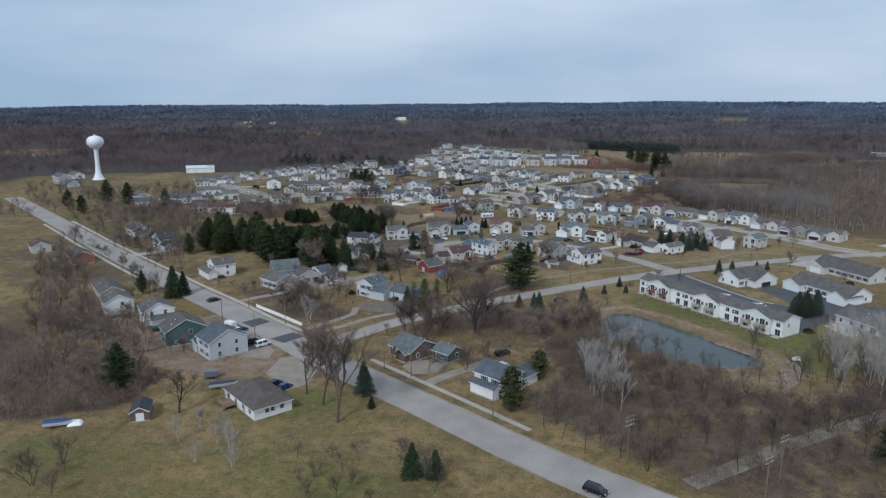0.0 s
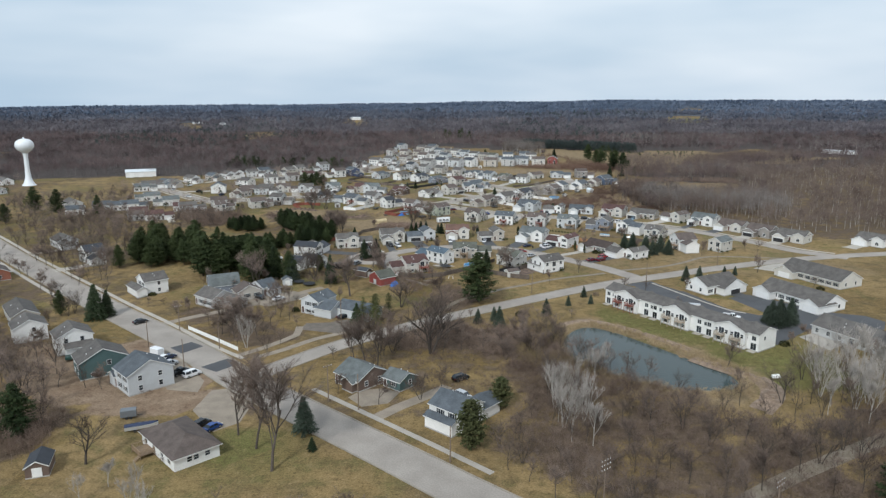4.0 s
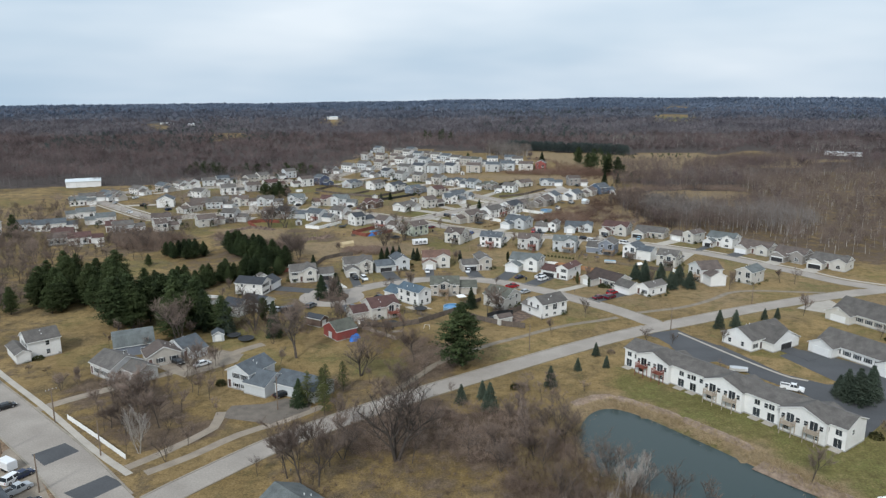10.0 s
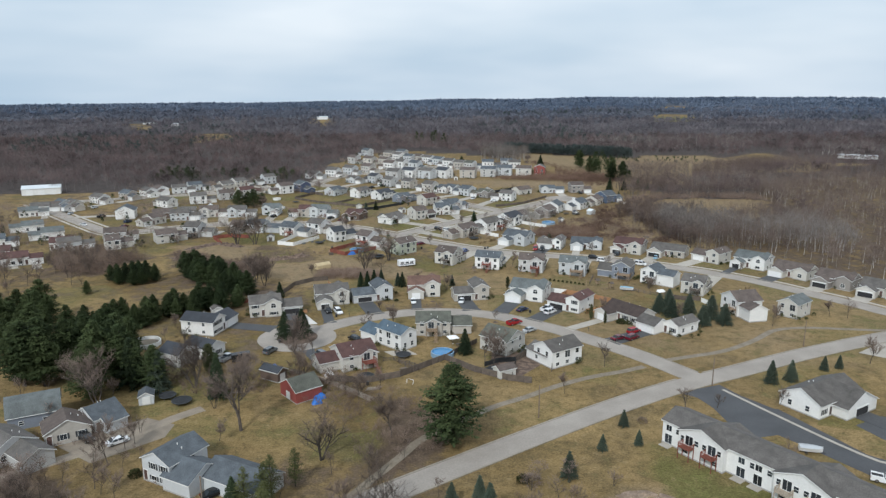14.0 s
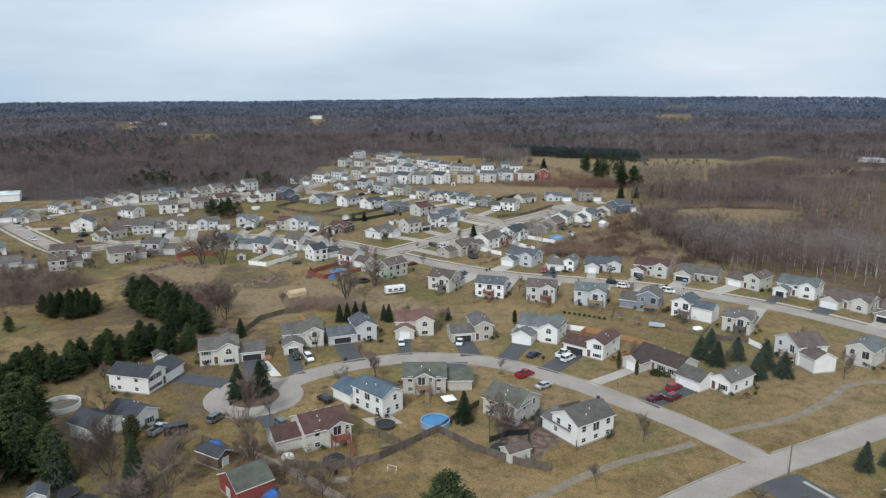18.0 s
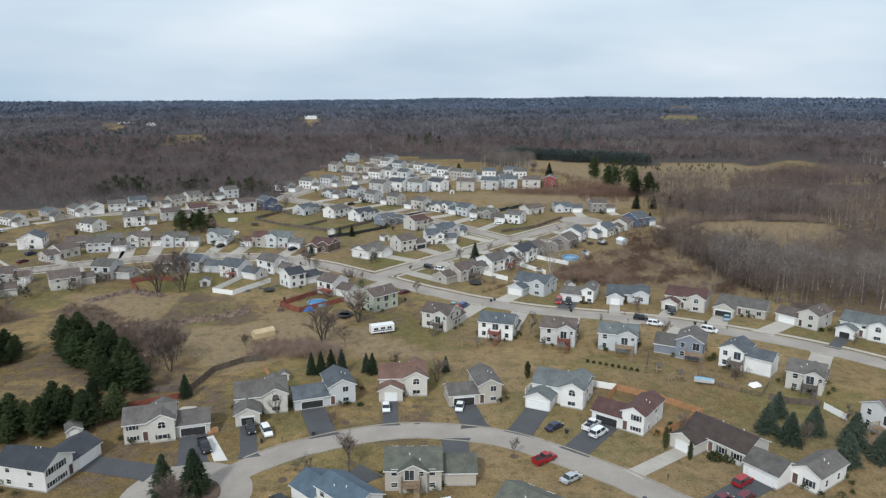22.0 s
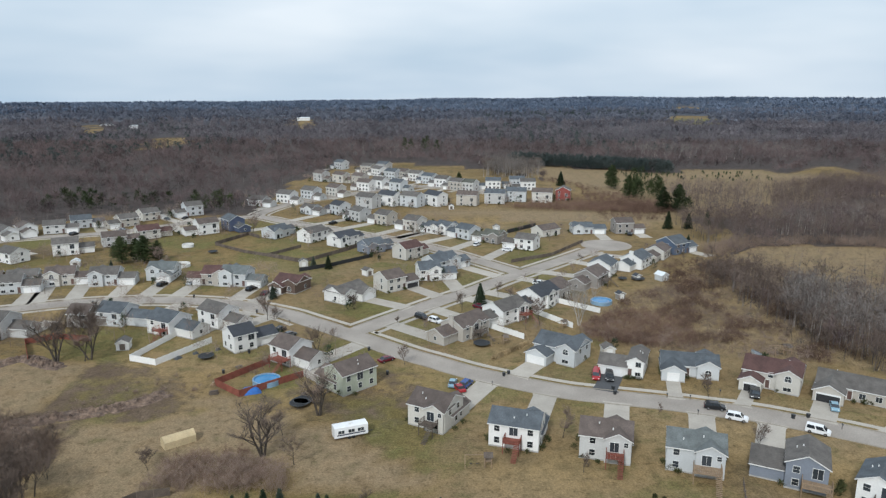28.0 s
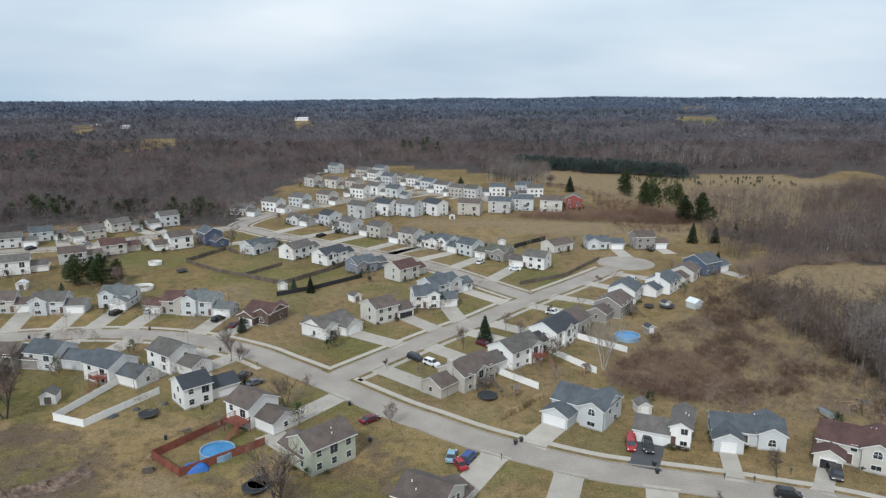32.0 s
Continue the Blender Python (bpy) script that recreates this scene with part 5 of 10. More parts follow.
    cloud_object("tall_pines", sliver_cloud(p, rs.uniform(17, 21, len(p)), 170, np.full(len(p), 1.2), rs, 0.1, 0.1, 0.16, 0.16)[0], PINE, "few tall dark pines above the bare wood", "woods")
    p = scatter((38, 95, 800, 875), 260, lambda x, y: inside(x, y, [(40, 824), (78, 802), (93, 850), (51, 872)]), rs)
    wood_pair("grey_grove", crown_cloud(p, rs.uniform(12, 18, len(p)), 9, 13, np.full(len(p), 0.9), rs, 0.06, 0.24, 0.22), PALEW, "tall grey leafless trees behind the last houses", PALETRUNK)
    for cx, cy, rx, ry, n in ((131, 466, 20, 26, 260), (172, 440, 26, 26, 200), (250, 985, 60, 40, 150), (60, 915, 22, 12, 40), (340, 1010, 60, 40, 90), (470, 900, 60, 60, 140), (-40, 1010, 50, 40, 50), (210, 610, 40, 20, 60)):
        p = scatter((cx - rx, cx + rx, cy - ry, cy + ry), n, lambda x, y: ((x - cx) / rx) ** 2 + ((y - cy) / ry) ** 2 < 1 and (wood(x, y) or inside(x, y, EAST_EDGE)), rs)
        if len(p):
            wood_pair("pale_grove", crown_cloud(p, rs.uniform(12, 17, len(p)), 7, 12, np.full(len(p), 0.9), rs, 0.06, 0.22, 0.2), PALEW, "paler grey crowns of bare aspens in the wood", PALETRUNK)
    p = scatter((150, 270, 800, 850), 70, lambda x, y: inside(x, y, FIELD_FAR), rs)
    cloud_object("juniper_scrub", sliver_cloud(p, rs.uniform(1.5, 3.6, len(p)), 60, np.full(len(p), 0.5), rs, 0.9, 0.02, 0.2, 0.2)[0], NEEDLE, "small dark junipers scattered over the dry field", "scrub")
    p = scatter((110, 560, 360, 720), 3400, lambda x, y: wood(x, y) and inside(x, y, EAST_WOOD), rs)
    h = np.array([stand_height(q[0], q[1], 8.0, 15.0, rs) for q in p])
    wood_pair("eastern_woodland", crown_cloud(p, h, 10, 12, np.full(len(p), 0.9), rs, 0.08, 0.30, 0.24), OPENT, "lighter reddish-brown leafless woodland beside the meadow", PALETRUNK)
    # sparse tall trees before the eastern field and along the far one
    for box, n, inner in (((105, 215, 425, 535), 1500, EAST_EDGE), ((150, 340, 650, 760), 1100, FIELD_FAR), ((180, 345, 620, 800), 2200, [(188, 632), (206, 690), (240, 742), (300, 792), (340, 775), (262, 690), (236, 624)]), ((128, 214, 496, 545), 60, FIELD_EAST), ((255, 425, 685, 820), 1100, [(272, 772), (343, 812), (420, 792), (330, 735), (258, 690)]), ((125, 250, 575, 650), 900, [(126, 575), (150, 582), (215, 576), (250, 600), (245, 645), (160, 645), (130, 640)])):
        p = scatter(box, n, lambda x, y: inside(x, y, inner), rs)
        wood_pair("open_wood", crown_cloud(p, rs.uniform(8, 14, len(p)), 8, 12, np.full(len(p), 0.8), rs, 0.045, 0.26, 0.25), OPENT, "thin open stand of leafless trees", TRUNKS)


build_woods()


def thicket(name, poly, n, hmin, hmax, per, size, m, label, seed, clump=-9.0):
    rs = np.random.default_rng(seed)
    xs, ys = [q[0] for q in poly], [q[1] for q in poly]
    p = scatter((min(xs), max(xs), min(ys), max(ys)), n, lambda x, y: noise.noise(Vector((x / 11, y / 11, seed))) > clump and inside(x, y, poly) and road_gap(x, y) > 1.5 and not inside(x, y, POND), rs)
    if len(p):
        cloud_object(name, np.concatenate(sliver_cloud(p, rs.uniform(hmin, hmax, len(p)), per, np.full(len(p), size), rs, 0.7, 0.0, 0.04, 0.62)), m, label, "thicket")


thicket("brush", BRUSH_SOUTH, 4600, 1.0, 4.2, 52, 0.6, BRUSHT, "tangled leafless brown brush and saplings", 1)
thicket("brush", THICKET, 900, 0.8, 3.2, 50, 0.5, BRUSHT, "leafless brown brush beside the street", 2)
thicket("brush", WEST_WOODS, 5000, 1.2, 6.0, 50, 0.65, BRUSHT, "grey-brown leafless thicket at the lawn's edge", 3)
thicket("brush", MEADOW, 9000, 0.7, 2.6, 40, 0.5, REDTWIG, "low reddish-brown brush in the meadow", 4, 0.1)
thicket("brush", MEADOW, 3200, 0.6, 2.4, 36, 0.5, BRUSHT, "thin pale brush in the meadow", 24, -0.1)
thicket("brush", [(-50, 376), (-49, 386), (-40, 388), (-25, 385), (-24, 376)], 480, 0.8, 2.8, 40, 0.5, BRUSHT, "dark tangle of leafless brush in the field", 25)
thicket("brush", HEDGE, 900, 0.6, 2.8, 44, 0.5, BRUSHT, "leafless hedgerow scrub", 5)
thicket("brush", SCRUB_LOW, 1300, 0.4, 1.6, 40, 0.5, BRUSHT, "low pale brush and matted reeds in the hollow", 16)
thicket("brush", WEST_SCRUB, 1300, 0.8, 4.5, 40, 0.7, BRUSHT, "leafless scrub behind the houses", 6)
thicket("brush", [(38, 682), (74, 669), (106, 664), (132, 660), (148, 672), (142, 694), (97, 690), (60, 688)], 2600, 0.8, 4.2, 40, 0.6, REDTWIG, "dark brown hedgerow brush between the dry fields", 21)
thicket("brush", [(120, 552), (150, 574), (180, 580), (215, 570), (216, 592), (150, 592), (118, 566)], 2200, 0.8, 4.5, 36, 0.6, BRUSHT, "leafless brush along the wood's edge", 22)
thicket("brush", DITCH_NORTH, 1200, 0.8, 3.2, 40, 0.6, REDTWIG, "brown brush along the northern ditch", 14)
thicket("brush", DITCH, 900, 0.4, 1.8, 36, 0.5, BRUSHT, "brown brush along the ditch", 8)
thicket("dry_grass", MEADOW, 5000, 0.4, 1.0, 12, 0.5, DRYG, "tall dry straw-coloured grass in the meadow", 7)
thicket("brush", [(12, 186), (16, 206), (27, 214), (31, 200), (34, 190), (44, 180), (40, 172), (26, 176)], 900, 1.0, 4.5, 46, 0.5, WILLOW, "yellowish willow scrub at the pond's end", 12, -0.1)
thicket("brush", SCRUB_MID, 700, 0.4, 2.0, 40, 0.5, BRUSHT, "thin leafless scrub on the rough ground", 9)
SHORE = [(24, 186), (22, 204), (29, 218), (38, 224), (47, 219), (57, 208), (66, 196), (74, 184), (75, 173), (66, 166), (52, 166), (40, 171), (31, 178)]
thicket("dry_grass", SHORE, 4200, 0.4, 1.1, 16, 0.5, DRYG, "dry straw-coloured reeds round the pond", 10)
thicket("brush", [(18, 180), (20, 200), (26, 205), (28, 190), (36, 181), (56, 168), (56, 160), (30, 168)], 900, 0.8, 3.0, 44, 0.5, BRUSHT, "leafless brush on the pond's near bank", 11)

# ---- water ----
def build_pond():
    s = Soup()
    line = spline(POND + [POND[0]], 2.0)[:-1]
    s.face([(q.x, q.y, -0.12) for q in line][::-1])
    m = bpy.data.materials.new("pond_water")
    m.use_nodes = True
    n, l = m.node_tree.nodes, m.node_tree.links
    p = n["Principled BSDF"]
    p.inputs["Base Color"].default_value = (0.030, 0.050, 0.050, 1)
    p.inputs["Roughness"].default_value = 0.05
    p.inputs["IOR"].default_value = 1.33
    t = n.new("ShaderNodeTexNoise")
    t.inputs["Scale"].default_value, t.inputs["Detail"].default_value = 0.8, 3
    l.new(n.new("ShaderNodeNewGeometry").outputs["Position"], t.inputs["Vector"])
    b = n.new("ShaderNodeBump")
    b.inputs["Strength"].default_value, b.inputs["Distance"].default_value = 0.12, 0.08
    l.new(t.outputs["Fac"], b.inputs["Height"])
    l.new(b.outputs["Normal"], p.inputs["Normal"])
    ob = new("water", s.mesh("water", m))
    tagged(ob, "still blue-green pond reflecting the pale sky", "pond", kind="structure")


build_pond()


def water_tower(x, y):
    root = thing("water_tower", x, y, 0, "white water tower, a flattened tank on a flared stem", "water tower")
    s = Soup()
    prof = [(5.2, 0), (3.6, 2), (2.2, 6), (1.7, 12), (1.6, 22), (1.9, 25)]
    s.tube([(0, 0, z) for _, z in prof], [q for q, _ in prof], 20)
    part("stem", s.mesh("stem", STEEL, smooth=True), root)
    s = Soup()
    prof = [(1.9, 25), (4.6, 27), (6.4, 29.4), (6.6, 31.5), (6.0, 33.6), (4.2, 35.2), (1.6, 36), (0.05, 36.1)]
    s.tube([(0, 0, z) for _, z in prof], [q for q, _ in prof], 24)
    part("tank", s.mesh("tank", STEEL, smooth=True), root)
    s = Soup()
    s.tube([(0, 0, 36), (0, 0, 37.2)], [0.6, 0.5], 8, cap=True)
    part("hatch", s.mesh("hatch", STEEL), root)


# ---- vehicles ----
def car_meshes(kind, paint):
    key = ("car", kind, paint)
    if key in MESHES:
        return MESHES[key]
    L, W, deckz, roofz = {"sedan": (4.7, 1.8, 0.92, 1.42), "suv": (4.75, 1.88, 1.05, 1.72), "van": (4.9, 1.9, 1.1, 1.85), "pickup": (5.6, 1.95, 1.1, 1.8)}[kind]
    cab = {"sedan": (-1.55, -0.95, 0.75, 1.5), "suv": (-2.25, -1.95, 0.7, 1.35), "van": (-2.4, -2.25, 0.95, 1.7), "pickup": (-0.6, -0.35, 0.95, 1.5)}[kind]
    s = Soup()
    hw = W / 2
    n = 9
    # lower body with rounded nose and tail
    prof = [(-L / 2, 0.45), (-L / 2 + 0.05, deckz * 0.92), (-L / 2 + 0.35, deckz), (L / 2 - 1.2, deckz), (L / 2 - 0.25, deckz * 0.86), (L / 2, 0.6), (L / 2 - 0.05, 0.3), (-L / 2 + 0.1, 0.3)]
    for sgn in (-1, 1):
        pts = [(a, sgn * hw * 0.97, z) for a, z in prof]
        s.face(pts[::-1] if sgn < 0 else pts)
    for i in range(len(prof)):
        (a, z), (b, zz) = prof[i], prof[(i + 1) % len(prof)]
        s.face([(a, hw * 0.97, z), (a, -hw * 0.97, z), (b, -hw * 0.97, zz), (b, hw * 0.97, zz)][::-1])
    if kind == "pickup":
        s.box(-L / 2 + 0.1, -0.7, -hw * 0.8, hw * 0.8, deckz, deckz + 0.005, 1)
        for yy in (-hw * 0.97, hw * 0.85):
            s.box(-L / 2 + 0.05, -0.6, yy, yy + hw * 0.12, deckz, deckz + 0.28)
        s.box(-L / 2 + 0.02, -L / 2 + 0.1, -hw * 0.97, hw * 0.97, deckz, deckz + 0.28)
    roof = Soup()
    a, b, c, d = cab
    t = hw * 0.78
    g = Soup()
    lo, hi = deckz, roofz - 0.03
    bot = [(a, -hw * 0.93), (d, -hw * 0.93), (d, hw * 0.93), (a, hw * 0.93)]
    top = [(b, -t), (c, -t), (c, t), (b, t)]
    for i in range(4):
        j = (i + 1) % 4
        g.face([(*bot[i], lo), (*bot[j], lo), (*top[j], hi), (*top[i], hi)])
    for sgn in (-1, 1):
        xs2 = [0.0, 0.06, 0.47, 0.53, 0.94, 1.0]
        k = len(roof.v)
        for q in xs2:
            roof.v += [(b + (c - b) * q, sgn * t * 1.005, hi + 0.01), (a + (d - a) * q, sgn * hw * 0.935, lo)]
        mid = len(roof.v)
        roof.v += [(b, 0, roofz), (c, 0, roofz)]
        top_line = [k + 2 * i for i in range(6)]
        roof.f.append(tuple([mid, mid + 1] + (top_line[::-1])) if sgn > 0 else tuple(top_line + [mid + 1, mid]))
        roof.m.append(0)
        for i in (0, 2, 4):
            roof.f.append((k + 2 * i, k + 2 * i + 1, k + 2 * i + 3, k + 2 * i + 2)[::-sgn])
            roof.m.append(0)
    wh = Soup()
    wh.tube([(0, -0.11, 0), (0, 0.11, 0)], [0.34, 0.34], 12)
    wh.face([(0.34 * math.cos(k * math.pi / 6), -0.11, 0.34 * math.sin(k * math.pi / 6)) for k in range(12)])
    wh.face([(0.34 * math.cos(-k * math.pi / 6), 0.11, 0.34 * math.sin(-k * math.pi / 6)) for k in range(12)])
    rm = Soup()
    for yy in (-0.12, 0.12):
        pts = [(0.2 * math.cos(k * math.pi / 4), yy, 0.2 * math.sin(k * math.pi / 4)) for k in range(8)]
        rm.face(pts if yy < 0 else pts[::-1])
    lt, tl = [], []
    for yy in (-hw * 0.85, hw * 0.55):
        q = Soup()
        q.box(L / 2 - 0.12, L / 2 + 0.01, yy, yy + hw * 0.3, 0.62, 0.76)
        lt.append(q.mesh("headlight", TRIM))
        q = Soup()
        q.box(-L / 2 - 0.01, -L / 2 + 0.05, yy, yy + hw * 0.25, 0.7, 0.9)
        tl.append(q.mesh("tail_light", PAINTS["red"]))
    p = PAINTS[paint]
    MESHES[key] = (s.mesh("body", p, DARK), roof.mesh("roof", p), g.mesh("glazing", GLASS), wh.mesh("tyre", TYRE), rm.mesh("rim", RIM), lt, tl, L, hw)
    return MESHES[key]


def car(kind, x, y, rot, paint, z=0.09):
    body, roof, g, tyre, rim, lt, tl, L, hw = car_meshes(kind, paint)
    words = {"sedan": "saloon car", "suv": "sport utility vehicle", "van": "panel van", "pickup": "pickup truck"}[kind]
    root = thing({"sedan": "car", "suv": "suv", "van": "van", "pickup": "pickup_truck"}[kind], x, y, rot, f"{paint} {words} standing on the paving", "car", z=z)
    part("body", body, root)
    part("roof", roof, root)
    part("glazing", g, root)
    for q in lt if y < 440 else ():
        part("headlight", q, root)
    for q in tl if y < 440 else ():
        part("tail_light", q, root)
    for px in (-L * 0.3, L * 0.31):
        for py in (-hw + 0.08, hw - 0.08):
            ob = part("wheel", tyre, root, pose(px, py, 0.34))
            if y < 440:
                part("rim", rim, ob)
    return root


# ---- yard things ----
def pool(x, y, r, colour="blue"):
    root = thing("swimming_pool", x, y, 0, "round above-ground swimming pool with blue water" if colour == "blue" else "round above-ground pool with a pale wall, drained low", "pool")
    s = Soup()
    k = 28
    ring = [(math.cos(2 * math.pi * i / k), math.sin(2 * math.pi * i / k)) for i in range(k)]
    for i in range(k):
        (a, b), (c, d) = ring[i], ring[(i + 1) % k]
        s.face([(r * a, r * b, 0), (r * c, r * d, 0), (r * c, r * d, 1.25), (r * a, r * b, 1.25)])
        q = r - 0.25
        s.face([(r * a, r * b, 1.25), (r * c, r * d, 1.25), (q * c, q * d, 1.25), (q * a, q * b, 1.25)])
        s.face([(q * c, q * d, 0.1), (q * a, q * b, 0.1), (q * a, q * b, 1.25), (q * c, q * d, 1.25)])
    part("wall", s.mesh("wall", TRIM if colour != "blue" else POOLW), root)
    s = Soup()
    s.face([((r - 0.25) * a, (r - 0.25) * b, 0.95 if colour == "blue" else 0.3) for a, b in ring])
    part("water", s.mesh("water", WATERB if colour == "blue" else PATHM), root)


def trampoline(x, y, r=2.1):
    root = thing("trampoline", x, y, 0, "round black trampoline on steel legs", "trampoline")
    k = 20
    s = Soup()
    s.face([(r * math.cos(2 * math.pi * i / k), r * math.sin(2 * math.pi * i / k), 0.85) for i in range(k)])
    part("mat", s.mesh("mat", BLACKP), root)
    s = Soup()
    s.tube([(r * math.cos(2 * math.pi * i / k), r * math.sin(2 * math.pi * i / k), 0.85) for i in range(k + 1)], [0.13] * (k + 1), 4)
    part("rim", s.mesh("rim", SHUT), root)
    for i in range(4):
        s = Soup()
        a = i * math.pi / 2
        s.tube([(r * math.cos(a), r * math.sin(a), 0), (r * math.cos(a), r * math.sin(a), 1.9)], [0.035, 0.035], 4)
        part("leg", s.mesh("leg", SHUT), root)


def shed(x, y, rot, w, d, h, wall, roof, label="", doors=1):
    root = thing("shed", x, y, rot, label or f"small {HUES[wall]} garden shed, {TOPS[roof]} roof", "shed")
    b = (-w / 2, w / 2, -d / 2, d / 2, h, "y")
    part("wall", block_walls(*b, 0.55).mesh("wall", WALLS[wall]), root)
    part("roof", block_roof(*b, 0.55, 0.2).mesh("roof", ROOFS[roof], TRIM), root)
    s = Soup()
    s.box(-w / 2, w / 2, -d / 2, d / 2, -0.05, 0.26)
    part("base", s.mesh("base", STONE), root)
    if doors:
        flat_panel("shed_door", root, b, "f", 0, min(1.5, w * 0.6), min(1.8, h - 0.1), TRIM if wall != "white" else DECKG, 0.2, 1)


def fence(name, pts, height, m, label, style="board", gap=2.4):
    """Posts and board panels along a line of plan points."""
    ob = thing(name, pts[0][0], pts[0][1], 0, label, "fence")
    o = Vector((pts[0][0], pts[0][1], 0))
    for a, b in zip(pts, pts[1:]):
        a, b = Vector((*a, 0)) - o, Vector((*b, 0)) - o
        n = max(1, round((b - a).length / gap))
        ang = math.degrees(math.atan2(b.y - a.y, b.x - a.x))
        step = (b - a).length / n
        key = ("panel", m.name, style, round(step, 1), height)
        if key not in MESHES:
            s = Soup()
            if style == "board":
                k = max(4, int(step / 0.3))
                line = []
                for i in range(k):  # boards in one ribbed sheet
                    dy = 0.03 if i % 2 else 0.0
                    line += [(step * i / k, dy), (step * (i + 1) / k - 0.01, dy)]
                n2 = len(line)
                s.v = [(a, c + o, z) for z in (0.05, height) for o in (-0.02, 0.02) for a, c in line]
                s.f = [(i, i + 1, 2 * n2 + i + 1, 2 * n2 + i) for i in range(n2 - 1)] + [(n2 + i + 1, n2 + i, 3 * n2 + i, 3 * n2 + i + 1) for i in range(n2 - 1)] + [(2 * n2 + i, 2 * n2 + i + 1, 3 * n2 + i + 1, 3 * n2 + i) for i in range(n2 - 1)]
                s.m = [0] * len(s.f)
            else:
                for z in (0.35, 0.75, 1.1):
                    s.box(0, step, -0.03, 0.03, z, z + 0.13)
            q = Soup()
            q.box(-0.07, 0.07, -0.07, 0.07, 0, height + 0.1)
            MESHES[key] = (s.mesh("panel", m), q.mesh("post", m))
        for i in range(n):
            p = a.lerp(b, i / n)
            part("panel", MESHES[key][0], ob, pose(p.x, p.y, 0, 0, 0, ang))
            part("post", MESHES[key][1], ob, pose(p.x, p.y, 0, 0, 0, ang))
    return ob


def pole(x, y, h=9.5, arms=1, rot=45):
    root = thing("utility_pole", x, y, rot, "weathered wooden utility pole with crossarms", "utility pole")
    s = Soup()
    s.tube([(0, 0, -0.2), (0, 0, h)], [0.16, 0.11], 8, cap=True)
    part("post", s.mesh("post", POLEW, smooth=True), root)
    for i in range(arms):
        s = Soup()
        s.box(-1.25, 1.25, -0.18, -0.06, h - 0.5 - 0.9 * i, h - 0.36 - 0.9 * i)
        ob = part("crossarm", s.mesh("crossarm", POLEW), root)
        for px in (-1.1, -0.4, 0.4, 1.1):
            s = Soup()
            s.tube([(px, -0.12, h - 0.36 - 0.9 * i), (px, -0.12, h - 0.14 - 0.9 * i)], [0.05, 0.035], 6, cap=True)
            part("insulator", s.mesh("insulator", STEEL), ob)


def paved(name, pts, m, z, label, category):
    s = Soup()
    s.prism(pts, -0.05, z)
    setting(name, s, m, label=label, category=category)


def grove(kind, poly, gap, hmin, hmax, seed, wide=1.0, group=""):
    """Trees of one kind, unevenly spaced over a plot."""
    r = random.Random(seed)
    xs, ys = [q[0] for q in poly], [q[1] for q in poly]
    y = min(ys)
    while y < max(ys):
        x = min(xs)
        while x < max(xs):
            px, py = x + r.uniform(-0.4, 0.4) * gap, y + r.uniform(-0.4, 0.4) * gap
            hh, ww = r.uniform(hmin, hmax), wide * r.uniform(0.8, 1.2)
            if inside(px, py, poly) and road_gap(px, py) > 1.5 and not inside(px, py, POND):
                tree(kind, px, py, hh, ww, group)
            x += gap
        y += gap


